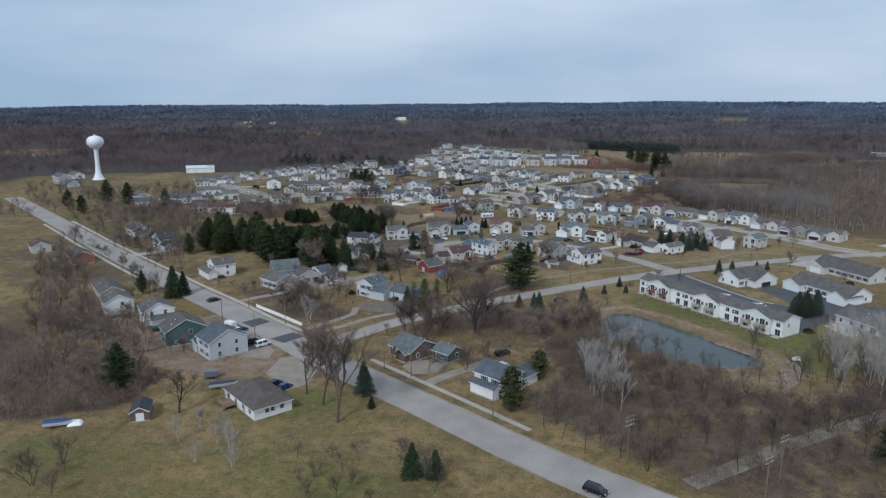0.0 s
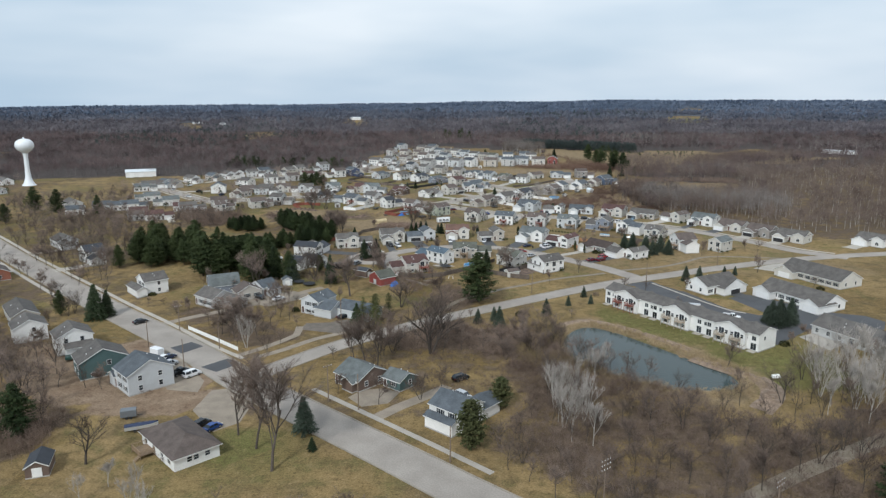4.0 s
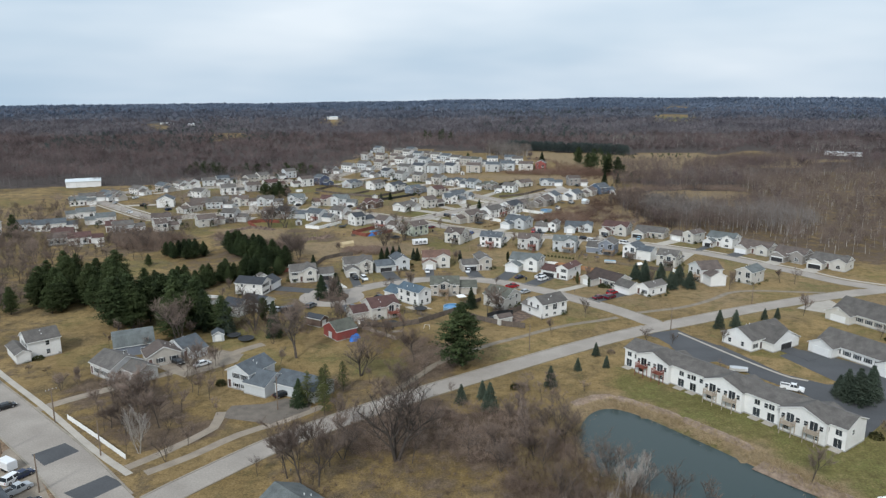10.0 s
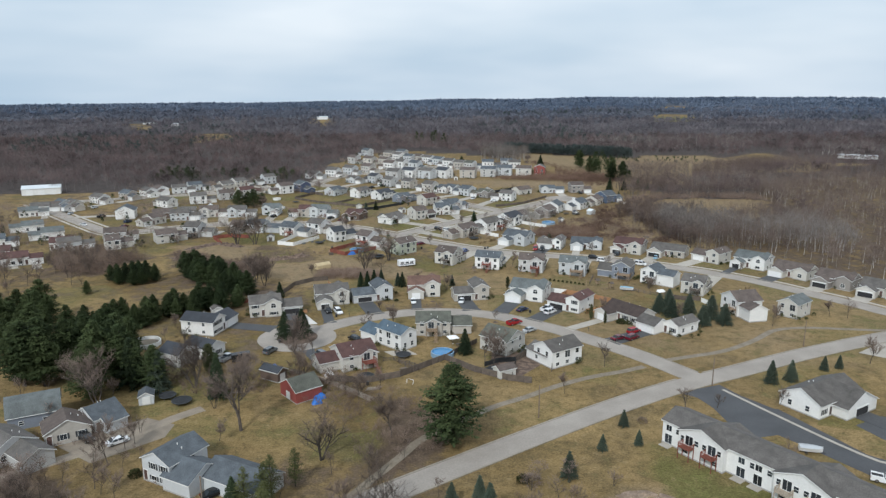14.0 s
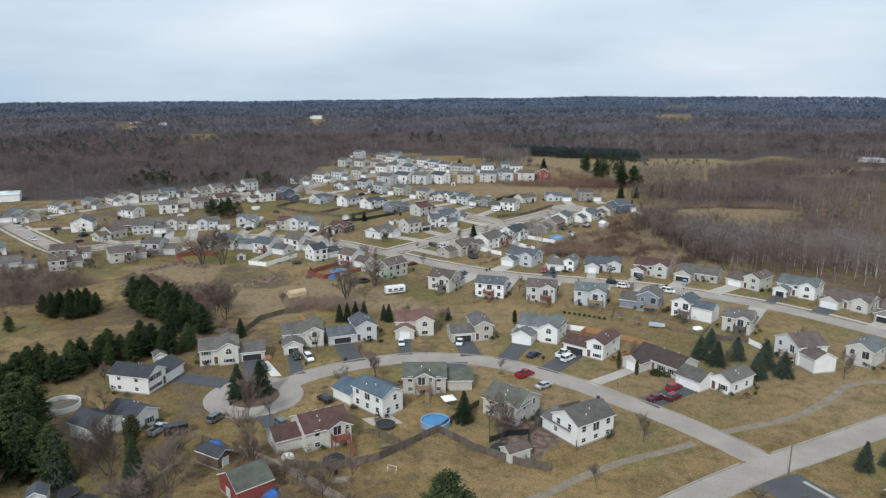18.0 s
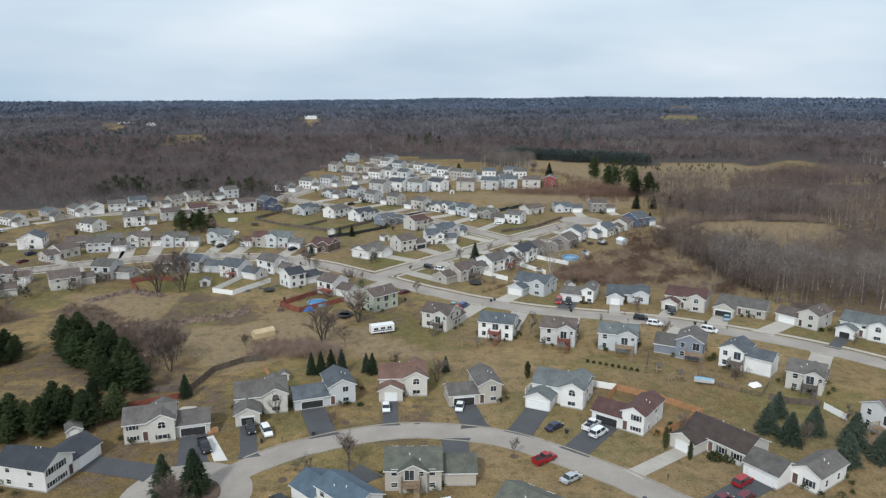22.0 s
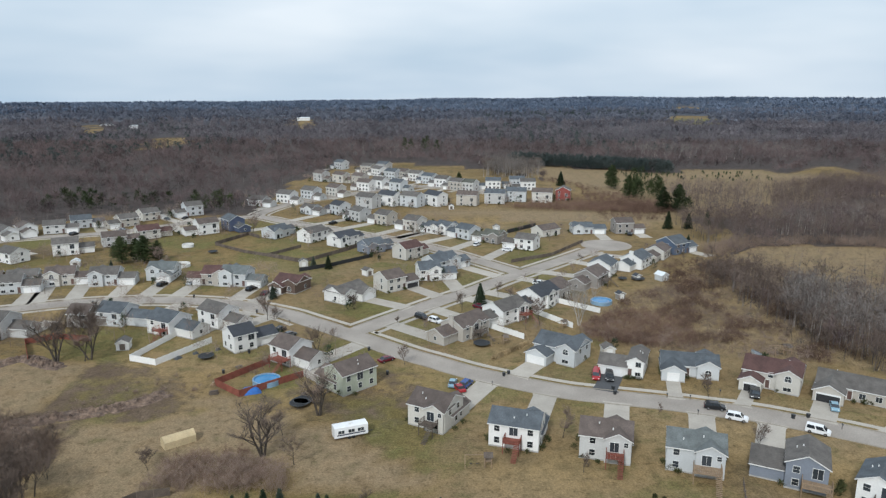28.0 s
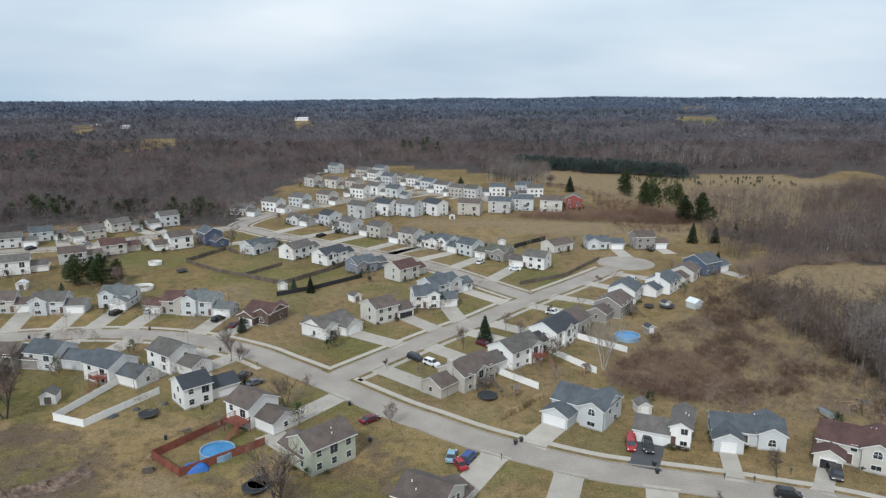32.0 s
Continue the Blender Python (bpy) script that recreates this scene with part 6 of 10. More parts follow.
def copse(kind, poly, gap, hmin, hmax, seed, wide=1.0):
    """A stand of leafless trees too close to tell apart, as one piece."""
    r = random.Random(seed)
    keys = [k for k in TREES if k.startswith("lite" if kind == "bare" else kind)]
    xs, ys = [q[0] for q in poly], [q[1] for q in poly]
    verts, loops, starts, mats = [], [], [], []
    nv = nl = 0
    base = {}
    for k in keys:
        for i, me in enumerate(TREES[k]):
            co = np.empty(len(me.vertices) * 3, np.float32)
            me.vertices.foreach_get("co", co)
            lv = np.empty(len(me.loops), np.int32)
            me.loops.foreach_get("vertex_index", lv)
            st = np.empty(len(me.polygons), np.int32)
            me.polygons.foreach_get("loop_start", st)
            base[k, i] = (co.reshape(-1, 3), lv, st)
    homes = [o.location.to_2d() for o in bpy.data.objects if o.parent is None and ("house" in o.name or "shed" in o.name or "barn" in o.name)]
    y = min(ys)
    while y < max(ys):
        x = min(xs)
        while x < max(xs):
            px, py = x + r.uniform(-0.4, 0.4) * gap, y + r.uniform(-0.4, 0.4) * gap
            k = r.uniform(hmin, hmax) / 13
            a, ww, key = r.uniform(0, 6.28), wide * r.uniform(0.8, 1.2), r.choice(keys)
            if inside(px, py, poly) and road_gap(px, py) > 1.5 and not inside(px, py, POND) and all((q.x - px) ** 2 + (q.y - py) ** 2 > 70 for q in homes):
                rot = np.array([[math.cos(a), -math.sin(a), 0], [math.sin(a), math.cos(a), 0], [0, 0, 1]]) @ np.diag([k * ww, k * ww, k])
                for i in (0, 1):
                    co, lv, st = base[key, i]
                    verts.append(co @ rot.T + (px, py, 0))
                    loops.append(lv + nv)
                    starts.append(st + nl)
                    mats.append(np.full(len(st), i, np.int32))
                    nv += len(co)
                    nl += len(lv)
            x += gap
        y += gap
    if not verts:
        return
    me = bpy.data.meshes.new("copse")
    v, lo, st = np.concatenate(verts), np.concatenate(loops), np.concatenate(starts)
    me.vertices.add(len(v))
    me.vertices.foreach_set("co", v.astype(np.float32).ravel())
    me.loops.add(len(lo))
    me.loops.foreach_set("vertex_index", lo.astype(np.int32))
    me.polygons.add(len(st))
    me.polygons.foreach_set("loop_start", st.astype(np.int32))
    me.update()
    me.materials.append(BARK if kind != "pale" else PALEBARK)
    me.materials.append(TWIG if kind != "pale" else TWIGP)
    me.polygons.foreach_set("material_index", np.concatenate(mats))
    tagged(new("copse", me), "close stand of leafless brown trees" if kind != "pale" else "close stand of leafless pale-barked trees", "trees", kind="stuff")


def yard_trees():
    """Small leafless garden trees between the far houses, as one piece, and nearer ones as trees of their own."""
    r = random.Random(77)
    homes = [o.location.copy() for o in bpy.data.objects if o.parent is None and "house" in o.name]
    homes = [q.to_2d() for q in homes]
    far_spots = []
    for q in homes:
        for k in range(16 if q.x < -60 else 8):
            a, d = r.uniform(0, 6.28), r.uniform(9, 17)
            p = q + Vector((math.cos(a), math.sin(a))) * d
            if r.random() < 0.62 and road_gap(p.x, p.y) > 2.5 and min((p - o).length for o in homes) > 8.5:
                if p.y > 430:
                    far_spots.append((p.x, p.y, r.uniform(4, 10)))
                elif p.y > 150 and r.random() < 0.2:
                    tree("bare", p.x, p.y, r.uniform(4, 7.5), 0.9, "garden trees")
    rs = np.random.default_rng(3)
    p = np.array([(x, y, 0.0) for x, y, h in far_spots])
    h = np.array([h for x, y, h in far_spots])
    twigs, trunks, tint = crown_cloud(p, h, 10, 15, np.full(len(p), 0.6), rs, 0.05, 0.34, 0.24)
    # shrubs along the walls
    spots = []
    for o in [o for o in bpy.data.objects if o.parent is None and "house" in o.name]:
        for k in range(8):
            a = r.uniform(0, 6.28)
            q = o.matrix_world @ Vector((6.2 * math.cos(a), 5.6 * math.sin(a), 0))
            if road_gap(q.x, q.y) > 3:
                spots.append((q.x, q.y, 0.0))
    p2 = np.array(spots)
    half = len(p2) // 2
    cloud_object("wall_shrubs", sliver_cloud(p2[:half], rs.uniform(0.6, 1.4, half), 70, np.full(half, 0.32), rs, 0.5, 0.0, 0.2, 0.7)[0], CEDAR, "low evergreen shrubs beside the house walls", "shrubs")
    cloud_object("wall_shrubs", sliver_cloud(p2[half:], rs.uniform(0.6, 1.5, len(p2) - half), 60, np.full(len(p2) - half, 0.28), rs, 0.7, 0.0, 0.06, 0.7)[0], REDTWIG, "low leafless shrubs beside the house walls", "shrubs")
    # small evergreens in the far gardens
    green = np.array([(q[0] + r.uniform(-3, 3), q[1] + r.uniform(-3, 3), 0.0) for q in far_spots[::5]])
    cloud_object("garden_evergreens", sliver_cloud(green, rs.uniform(2.0, 5.5, len(green)), 110, np.full(len(green), 0.5), rs, 0.2, 0.02, 0.2, 0.26)[0], NEEDLE, "small dark evergreens between the houses", "shrubs")
    cloud_object("garden_trees", np.concatenate([twigs, trunks]), TWIG, "small leafless garden trees between the houses", "trees")


def row_house(x, y, rot, w, d, h):
    """A long row of two-storey homes: garages before it, cross gables and balconies on the garden side (+y before it is turned)."""
    root = thing("row_house", x, y, rot, "long white two-storey row of homes, grey shingle roof, garden balconies", "house")
    pitch = 0.38
    blocks = [("wall", (-w / 2, w / 2, -d / 2, d / 2, h, "x"))]
    for k, u in enumerate((-0.33, 0.02, 0.35)):
        c = -u * w
        blocks.append(("gable_wall", (c - 5.2, c + 5.2, 0, d / 2 + 1.3, h, "y")))
        blocks.append(("garage_wall", (c - 5.2, c + 5.2, -d / 2 - 3.6, 0, 2.6, "y")))
    for nm, b in blocks:
        part(nm, block_walls(*b, pitch).mesh(nm, WALLS["white"]), root)
        s = Soup()
        s.box(b[0] - 0.03, b[1] + 0.03, b[2] - 0.03, b[3] + 0.03, -0.1, 0.3, bottom=False)
        part("foundation", s.mesh("foundation", STONE), root)
        part("roof", block_roof(*b, pitch).mesh("roof", ROOFS["grey"], TRIM), root)
        if nm == "garage_wall":
            for u in (-3.2, 3.2):
                flat_panel("garage_door", root, b, "f", u, 4.9, 2.1, DOORW, 0.1)
        if nm == "gable_wall":
            first = b[0] > w * 0.2
            for u in (-2.6, 2.6):
                window(root, b, "b", u, 2.75, 1.7, 2.0, "slider")
                window(root, b, "b", u * 0.35, 3.2, 0.9, 1.1)
                window(root, b, "b", u * 1.62, 3.2, 0.8, 1.1)
                window(root, b, "b", u * 1.3, 0.8, 1.2, 0.9)
                deck(root, (b[0] + b[1]) / 2 - u, b[3], 180, 2.7, 1.9, 2.6, DECKR if first else DECKP, steps=False)
    main = blocks[0][1]
    for u in (-0.48, -0.19, -0.13, 0.16, 0.22, 0.48):
        u = max(-w / 2 + 1.6, min(w / 2 - 1.6, u * w))
        window(root, main, "b", u, 3.2, 1.3, 1.2)
        window(root, main, "b", u, 0.35, 1.7, 2.0, "slider")
        window(root, main, "b", u + 2.2 if u < w * 0.4 else u - 2.4, 3.2, 0.9, 1.1)
        s = Soup()
        s.box(-1.2, 1.2, 0, 1.8, -0.05, 0.12)
        part("patio", s.mesh("patio", CONC), root, pose(-u, d / 2, 0))
    for side in "lr":
        window(root, main, side, -1.5, 3.2, 0.9, 1.1)


def hip_house(x, y, rot, w, d, h, wall, roof):
    """A low house under a hipped roof, with a timber deck at one end."""
    root = thing("house", x, y, rot, f"single-storey {HUES[wall]} house under a {TOPS[roof]} hipped roof", "house")
    s = Soup()
    s.box(-w / 2, w / 2, -d / 2, d / 2, 0.0, h, bottom=False)
    part("wall", s.mesh("wall", WALLS[wall]), root)
    o, t = 0.55, d / 2
    s = Soup()
    a, b, z, zr = w / 2 + o, d / 2 + o, h - 0.08, h + 0.42 * (d / 2 + o)
    e = [(-a, -b, z), (a, -b, z), (a, b, z), (-a, b, z)]
    p, q = (-a + b, 0, zr), (a - b, 0, zr)
    s.face([e[0], e[1], q, p])
    s.face([e[1], e[2], q])
    s.face([e[2], e[3], p, q])
    s.face([e[3], e[0], p])
    s.box(-a, a, -b, b, z - 0.18, z, 1)
    part("roof", s.mesh("roof", ROOFS[roof], TRIM), root)
    main = (-w / 2, w / 2, -d / 2, d / 2)
    for u in (-w * 0.35, -w * 0.1, w * 0.15, w * 0.36):
        window(root, main, "f", u, 1.0, 1.3, 1.2)
        window(root, main, "b", u, 1.0, 1.2, 1.2)
    for u in (-1.6, -0.2, 2.2):
        window(root, main, "r", u, 1.2, 1.0, 1.0)
        window(root, main, "l", u, 1.2, 1.0, 1.0)
    flat_panel("entrance_door", root, main, "b", 1.5, 0.95, 2.0, DOORC, 0.2, 2)
    deck(root, -w * 0.2, -d / 2, 0, 4.6, 3.2, 0.9, DECKW)
    return root


def barn(x, y, rot, w, d, h, wall, roof):
    """A gambrel-roofed barn; the ridge runs along x."""
    root = thing("barn", x, y, rot, f"{HUES[wall]} barn under a {TOPS[roof]} gambrel roof", "barn")
    s = Soup()
    prof = [(-d / 2, 0), (d / 2, 0), (d / 2, h), (d * 0.3, h + d * 0.33), (0, h + d * 0.45), (-d * 0.3, h + d * 0.33), (-d / 2, h)]
    for xx, fl in ((-w / 2, 1), (w / 2, 0)):
        pts = [(xx, a, z) for a, z in prof]
        s.face(pts[::-1] if fl else pts)
    for a, b in ((6, 0), (1, 2)):
        s.face([(-w / 2, *prof[a]), (w / 2, *prof[a]), (w / 2, *prof[b]), (-w / 2, *prof[b])])
    part("wall", s.mesh("wall", WALLS[wall]), root)
    s = Soup()
    top = [(-d / 2 - 0.35, h - 0.3), (-d * 0.3, h + d * 0.33 + 0.06), (0, h + d * 0.45 + 0.08), (d * 0.3, h + d * 0.33 + 0.06), (d / 2 + 0.35, h - 0.3)]
    s.v = [(xx, a, z + dz) for dz in (0, 0.16) for xx in (-w / 2 - 0.35, w / 2 + 0.35) for a, z in top]
    for i in range(4):
        s.f += [(10 + i, 10 + i + 1, 15 + i + 1, 15 + i), (i + 1, i, 5 + i, 6 + i), (i, i + 1, 11 + i, 10 + i), (6 + i, 5 + i, 15 + i, 16 + i)]
        s.m += [0, 1, 1, 1]
    part("roof", s.mesh("roof", ROOFS[roof], TRIM), root)
    b = (-w / 2, w / 2, -d / 2, d / 2)
    flat_panel("barn_door", root, b, "l", 0, 2.6, 2.3, TRIM, 0.05, 2)
    for u in (-w * 0.25, w * 0.2):
        window(root, b, "f", u, 1.0, 0.9, 0.9)


def hall(x, y, rot, w, d, h):
    root = thing("metal_hall", x, y, rot, "large white metal hall with a low pitched roof", "building")
    b = (-w / 2, w / 2, -d / 2, d / 2, h, "x")
    part("wall", block_walls(*b, 0.18).mesh("wall", WALLS["white"]), root)
    part("roof", block_roof(*b, 0.18).mesh("roof", ROOFS["metal"], TRIM), root)
    for u in (-w * 0.3, 0, w * 0.3):
        flat_panel("roller_door", root, b, "f", u, 4.0, 4.0, DOORW, 0.1, 6)


def trailer(x, y, rot, L, W, H, paint, label, name="trailer", windows=False):
    """A box on wheels with a drawbar."""
    root = thing(name, x, y, rot, label, "trailer")
    s = Soup()
    c = 0.12
    pts = [(-W / 2 + c, 0.5), (W / 2 - c, 0.5), (W / 2, 0.5 + c), (W / 2, H - c), (W / 2 - c, H), (-W / 2 + c, H), (-W / 2, H - c), (-W / 2, 0.5 + c)]
    n = len(pts)
    s.v = [(xx, a, z) for xx in (-L / 2, L / 2) for a, z in pts]
    s.f = [tuple(range(n))[::-1], tuple(range(n, 2 * n))] + [(i, (i + 1) % n, n + (i + 1) % n, n + i) for i in range(n)]
    s.m = [0] * len(s.f)
    part("body", s.mesh("body", PAINTS[paint]), root)
    for px in (-0.45, 0.45):
        for py in (-W / 2 + 0.1, W / 2 - 0.1):
            s = Soup()
            s.tube([(0, -0.1, 0), (0, 0.1, 0)], [0.34, 0.34], 10)
            s.face([(0.34 * math.cos(k * math.pi / 5), -0.1, 0.34 * math.sin(k * math.pi / 5)) for k in range(10)])
            part("wheel", s.mesh("wheel", TYRE), root, pose(px, py, 0.34))
    s = Soup()
    s.box(L / 2, L / 2 + 1.3, -0.06, 0.06, 0.42, 0.54)
    part("drawbar", s.mesh("drawbar", SHUT), root)
    if windows:
        b = (-L / 2, L / 2, -W / 2, W / 2)
        for side in "fb":
            for u in (-L * 0.3, 0.0, L * 0.28):
                window(root, b, side, u, 1.5, 1.3, 0.7)
        s = Soup()
        s.box(-L * 0.42, L * 0.42, -W / 2 - 0.02, -W / 2 + 0.01, 1.05, 1.3)
        part("stripe", s.mesh("stripe", PAINTS["navy"]), root)
        s = Soup()
        s.box(-0.4, 0.4, -0.35, 0.35, H, H + 0.25)
        part("roof_unit", s.mesh("roof_unit", TRIM), root)


def boat(x, y, rot, L, paint, label):
    root = thing("boat", x, y, rot, label, "boat")
    s = Soup()
    prof = [(-L / 2, 1.0), (-L * 0.1, 1.1), (L * 0.25, 0.95), (L * 0.42, 0.5), (L / 2, 0.05)]
    k = len(prof)
    for a, b in prof:
        s.v += [(a, -b, 1.5), (a, -b * 0.55, 0.55), (a, b * 0.55, 0.55), (a, b, 1.5), (a, 0, 1.75)]
    for i in range(k - 1):
        for j in range(5):
            s.f.append((i * 5 + j, i * 5 + (j + 1) % 5, (i + 1) * 5 + (j + 1) % 5, (i + 1) * 5 + j))
            s.m.append(1 if j in (3, 4) else 0)
    s.f.append((4, 3, 2, 1, 0))
    s.m.append(0)
    part("hull", s.mesh("hull", PAINTS["white"], PAINTS[paint]), root)
    s = Soup()
    s.box(-L * 0.4, L * 0.62, -0.06, 0.06, 0.35, 0.5)
    s.box(-L * 0.25, -L * 0.15, -0.9, 0.9, 0.3, 0.42)
    part("cradle", s.mesh("cradle", SHUT), root)
    for py in (-0.85, 0.85):
        s = Soup()
        s.tube([(0, -0.1, 0), (0, 0.1, 0)], [0.3, 0.3], 10)
        part("wheel", s.mesh("wheel", TYRE), root, pose(-L * 0.2, py, 0.3))


def swing_set(x, y, rot, m=None, label="wooden play set with a small tower and swings"):
    root = thing("play_set", x, y, rot, label, "play set")
    m = m or DECKW
    for px in (-1.9, 1.9):
        for py in (-0.8, 0.8):
            s = Soup()
            s.tube([(px, py, 0), (px, py * 0.15, 2.4)], [0.07, 0.06], 5)
            part("post", s.mesh("post", m), root)
    s = Soup()
    s.tube([(-2, 0, 2.4), (3.2, 0, 2.4)], [0.08, 0.08], 5)
    part("beam", s.mesh("beam", m), root)
    s = Soup()
    s.box(1.9, 3.3, -0.7, 0.7, 1.2, 1.3)
    part("platform", s.mesh("platform", m), root)
    for py in (-0.7, 0.6):
        for px in (1.9, 3.2):
            s = Soup()
            s.box(px, px + 0.1, py, py + 0.1, 0, 2.3)
            part("post", s.mesh("post", m), root)
    s = Soup()
    s.face([(1.7, -0.95, 2.2), (3.5, -0.95, 2.2), (3.5, 0, 3.0), (1.7, 0, 3.0)])
    s.face([(3.5, 0.95, 2.2), (1.7, 0.95, 2.2), (1.7, 0, 3.0), (3.5, 0, 3.0)])
    part("roof", s.mesh("roof", DECKG), root)
    for px in (-1.0, 0.3):
        s = Soup()
        s.box(px, px + 0.5, -0.12, 0.12, 0.5, 0.55)
        part("swing_seat", s.mesh("swing_seat", BLACKP), root)


def tarp_heap(x, y, rot, L, W, H, m, label):
    """Things heaped under a cover: a lumpy draped mound."""
    root = thing("covered_heap", x, y, rot, label, "covered heap")
    s = Soup()
    n, k = 9, 7
    for j in range(k):
        for i in range(n):
            u, v = i / (n - 1) * 2 - 1, j / (k - 1) * 2 - 1
            e = max(0.0, 1 - max(abs(u), abs(v)) ** 4)
            z = e * H * (0.75 + 0.35 * noise.noise(Vector((u * 1.5 + x, v * 1.5 + y, 0.3))))
            s.v.append((u * L / 2, v * W / 2, max(0.0, z)))
    for j in range(k - 1):
        for i in range(n - 1):
            s.f.append((j * n + i, j * n + i + 1, (j + 1) * n + i + 1, (j + 1) * n + i))
            s.m.append(0)
    part("cover", s.mesh("cover", m, smooth=True), root)


def canvas_shelter(x, y, rot, L, W, h, ridge):
    """A low ridged shelter of tan canvas over hoops."""
    root = thing("canvas_shelter", x, y, rot, "low ridged shelter under pale tan canvas on the field", "shelter")
    s, e = Soup(), Soup()
    prof = [(-W / 2, 0), (-W / 2 * 0.96, h), (-W * 0.25, h + (ridge - h) * 0.62), (0, ridge), (W * 0.25, h + (ridge - h) * 0.62), (W / 2 * 0.96, h), (W / 2, 0)]
    steps = 8
    for i in range(steps + 1):
        sag = 0.06 * (i % 2)
        s.v += [(-L / 2 + L * i / steps, a * (1 - sag * 0.5), z - sag * (z > 0.1)) for a, z in prof]
    k = len(prof)
    for i in range(steps):
        for q in range(k - 1):
            s.f.append((i * k + q, i * k + q + 1, (i + 1) * k + q + 1, (i + 1) * k + q))
            s.m.append(0)
    part("cover", s.mesh("cover", CANVAS), root)
    for end in (-L / 2, L / 2):
        q = Soup()
        q.face([(end, a, z) for a, z in prof])
        part("end_flap", q.mesh("end_flap", CANVAS), root)


def bush(x, y, r, h, leaf="cedar"):
    root = thing("shrub", x, y, (x * 37) % 360, {"cedar": "rounded clipped evergreen shrub by the wall", "straw": "tuft of tall dried straw-coloured ornamental grass"}.get(leaf, "leafless reddish-brown shrub on the grass"), "shrub")
    key = ("bush", leaf)
    if key not in MESHES:
        q = random.Random(3)
        s = Soup()
        for k in range(420):
            a, b = q.uniform(0, 2 * math.pi), math.acos(q.uniform(0, 1))
            d = Vector((math.cos(a) * math.sin(b), math.sin(a) * math.sin(b), math.cos(b)))
            c = d * q.uniform(0.6, 1.0)
            u = (d + Vector((q.uniform(-1, 1), q.uniform(-1, 1), q.uniform(-1, 1)))).normalized() * (0.28 if leaf == "cedar" else 0.4)
            v = u.orthogonal().normalized() * {"cedar": 0.1, "straw": 0.06}.get(leaf, 0.02)
            s.face([c - v, c + v, c + u])
        MESHES[key] = s.mesh("leaves", {"cedar": CEDAR, "straw": DRYG}.get(leaf, TWIG))
    ob = part("leaves", MESHES[key], root)
    root.scale = (r, r, h)


def bin_box(x, y, rot, label="dark wheeled refuse bin at the kerb"):
    root = thing("refuse_bin", x, y, rot, label, "bin")
    key = "bin"
    if key not in MESHES:
        s, t = Soup(), Soup()
        s.v = [(-0.24, -0.26, 0), (0.24, -0.26, 0), (0.24, 0.26, 0), (-0.24, 0.26, 0), (-0.3, -0.34, 0.95), (0.3, -0.34, 0.95), (0.3, 0.34, 0.95), (-0.3, 0.34, 0.95)]
        s.f = [(0, 1, 5, 4), (1, 2, 6, 5), (2, 3, 7, 6), (3, 0, 4, 7)]
        s.m = [0] * 4
        t.box(-0.32, 0.32, -0.38, 0.36, 0.95, 1.05)
        MESHES[key] = (s.mesh("body", BLACKP), t.mesh("lid", SHUT))
    part("body", MESHES[key][0], root)
    part("lid", MESHES[key][1], root)


def patio_umbrella(x, y, rot):
    """A square canopy over a pole in a round foot."""
    root = thing("patio_umbrella", x, y, rot, "open white square patio umbrella on a pole", "umbrella")
    s, t, f = Soup(), Soup(), Soup()
    rim = [(-1.5, -1.5, 2.1), (1.5, -1.5, 2.1), (1.5, 1.5, 2.1), (-1.5, 1.5, 2.1)]
    for i in range(4):
        a, b = rim[i], rim[(i + 1) % 4]
        s.face([a, b, (0, 0, 2.7)])
        s.face([(a[0], a[1], 1.9), (b[0], b[1], 1.9), b, a])
    part("canopy", s.mesh("canopy", VINYL), root)
    t.tube([(0, 0, 0), (0, 0, 2.65)], [0.03, 0.03], 6)
    part("pole", t.mesh("pole", SHUT), root)
    f.prism([(0.3 * math.cos(a * math.pi / 5), 0.3 * math.sin(a * math.pi / 5)) for a in range(10)], 0, 0.09)
    part("foot", f.mesh("foot", STONE), root)


def goal(x, y, rot):
    """A small garden goal of white tubes."""
    root = thing("garden_goal", x, y, rot, "small white tubular goal on the lawn", "goal")
    for a, b in (((-0.9, 0, 0), (-0.9, 0, 1.1)), ((0.9, 0, 0), (0.9, 0, 1.1)), ((-0.9, 0, 1.1), (0.9, 0, 1.1)), ((-0.9, 0, 1.1), (-0.9, 0.6, 0)), ((0.9, 0, 1.1), (0.9, 0.6, 0))):
        s = Soup()
        s.tube([a, b], [0.035, 0.035], 5)
        part("tube", s.mesh("tube", VINYL), root)


def garden_table(x, y, rot):
    """A picnic table with two benches."""
    root = thing("picnic_table", x, y, rot, "weathered wooden picnic table with two benches", "table")
    if "picnic" not in MESHES:
        a, b, c = Soup(), Soup(), Soup()
        a.box(-0.9, 0.9, -0.38, 0.38, 0.7, 0.76)
        b.box(-0.9, 0.9, -0.13, 0.13, 0.42, 0.47)
        c.tube([(0, -0.75, 0), (0, 0.1, 0.7)], [0.05, 0.05], 4)
        c.tube([(0, 0.75, 0), (0, -0.1, 0.7)], [0.05, 0.05], 4)
        c.box(-0.05, 0.05, -0.75, 0.75, 0.34, 0.42)
        MESHES["picnic"] = (a.mesh("tabletop", DECKG), b.mesh("bench", DECKG), c.mesh("trestle", DECKG))
    top, bench, trestle = MESHES["picnic"]
    part("tabletop", top, root)
    for v in (-0.65, 0.65):
        part("bench", bench, root, pose(0, v, 0))
    for u in (-0.65, 0.65):
        part("trestle", trestle, root, pose(u, 0, 0))


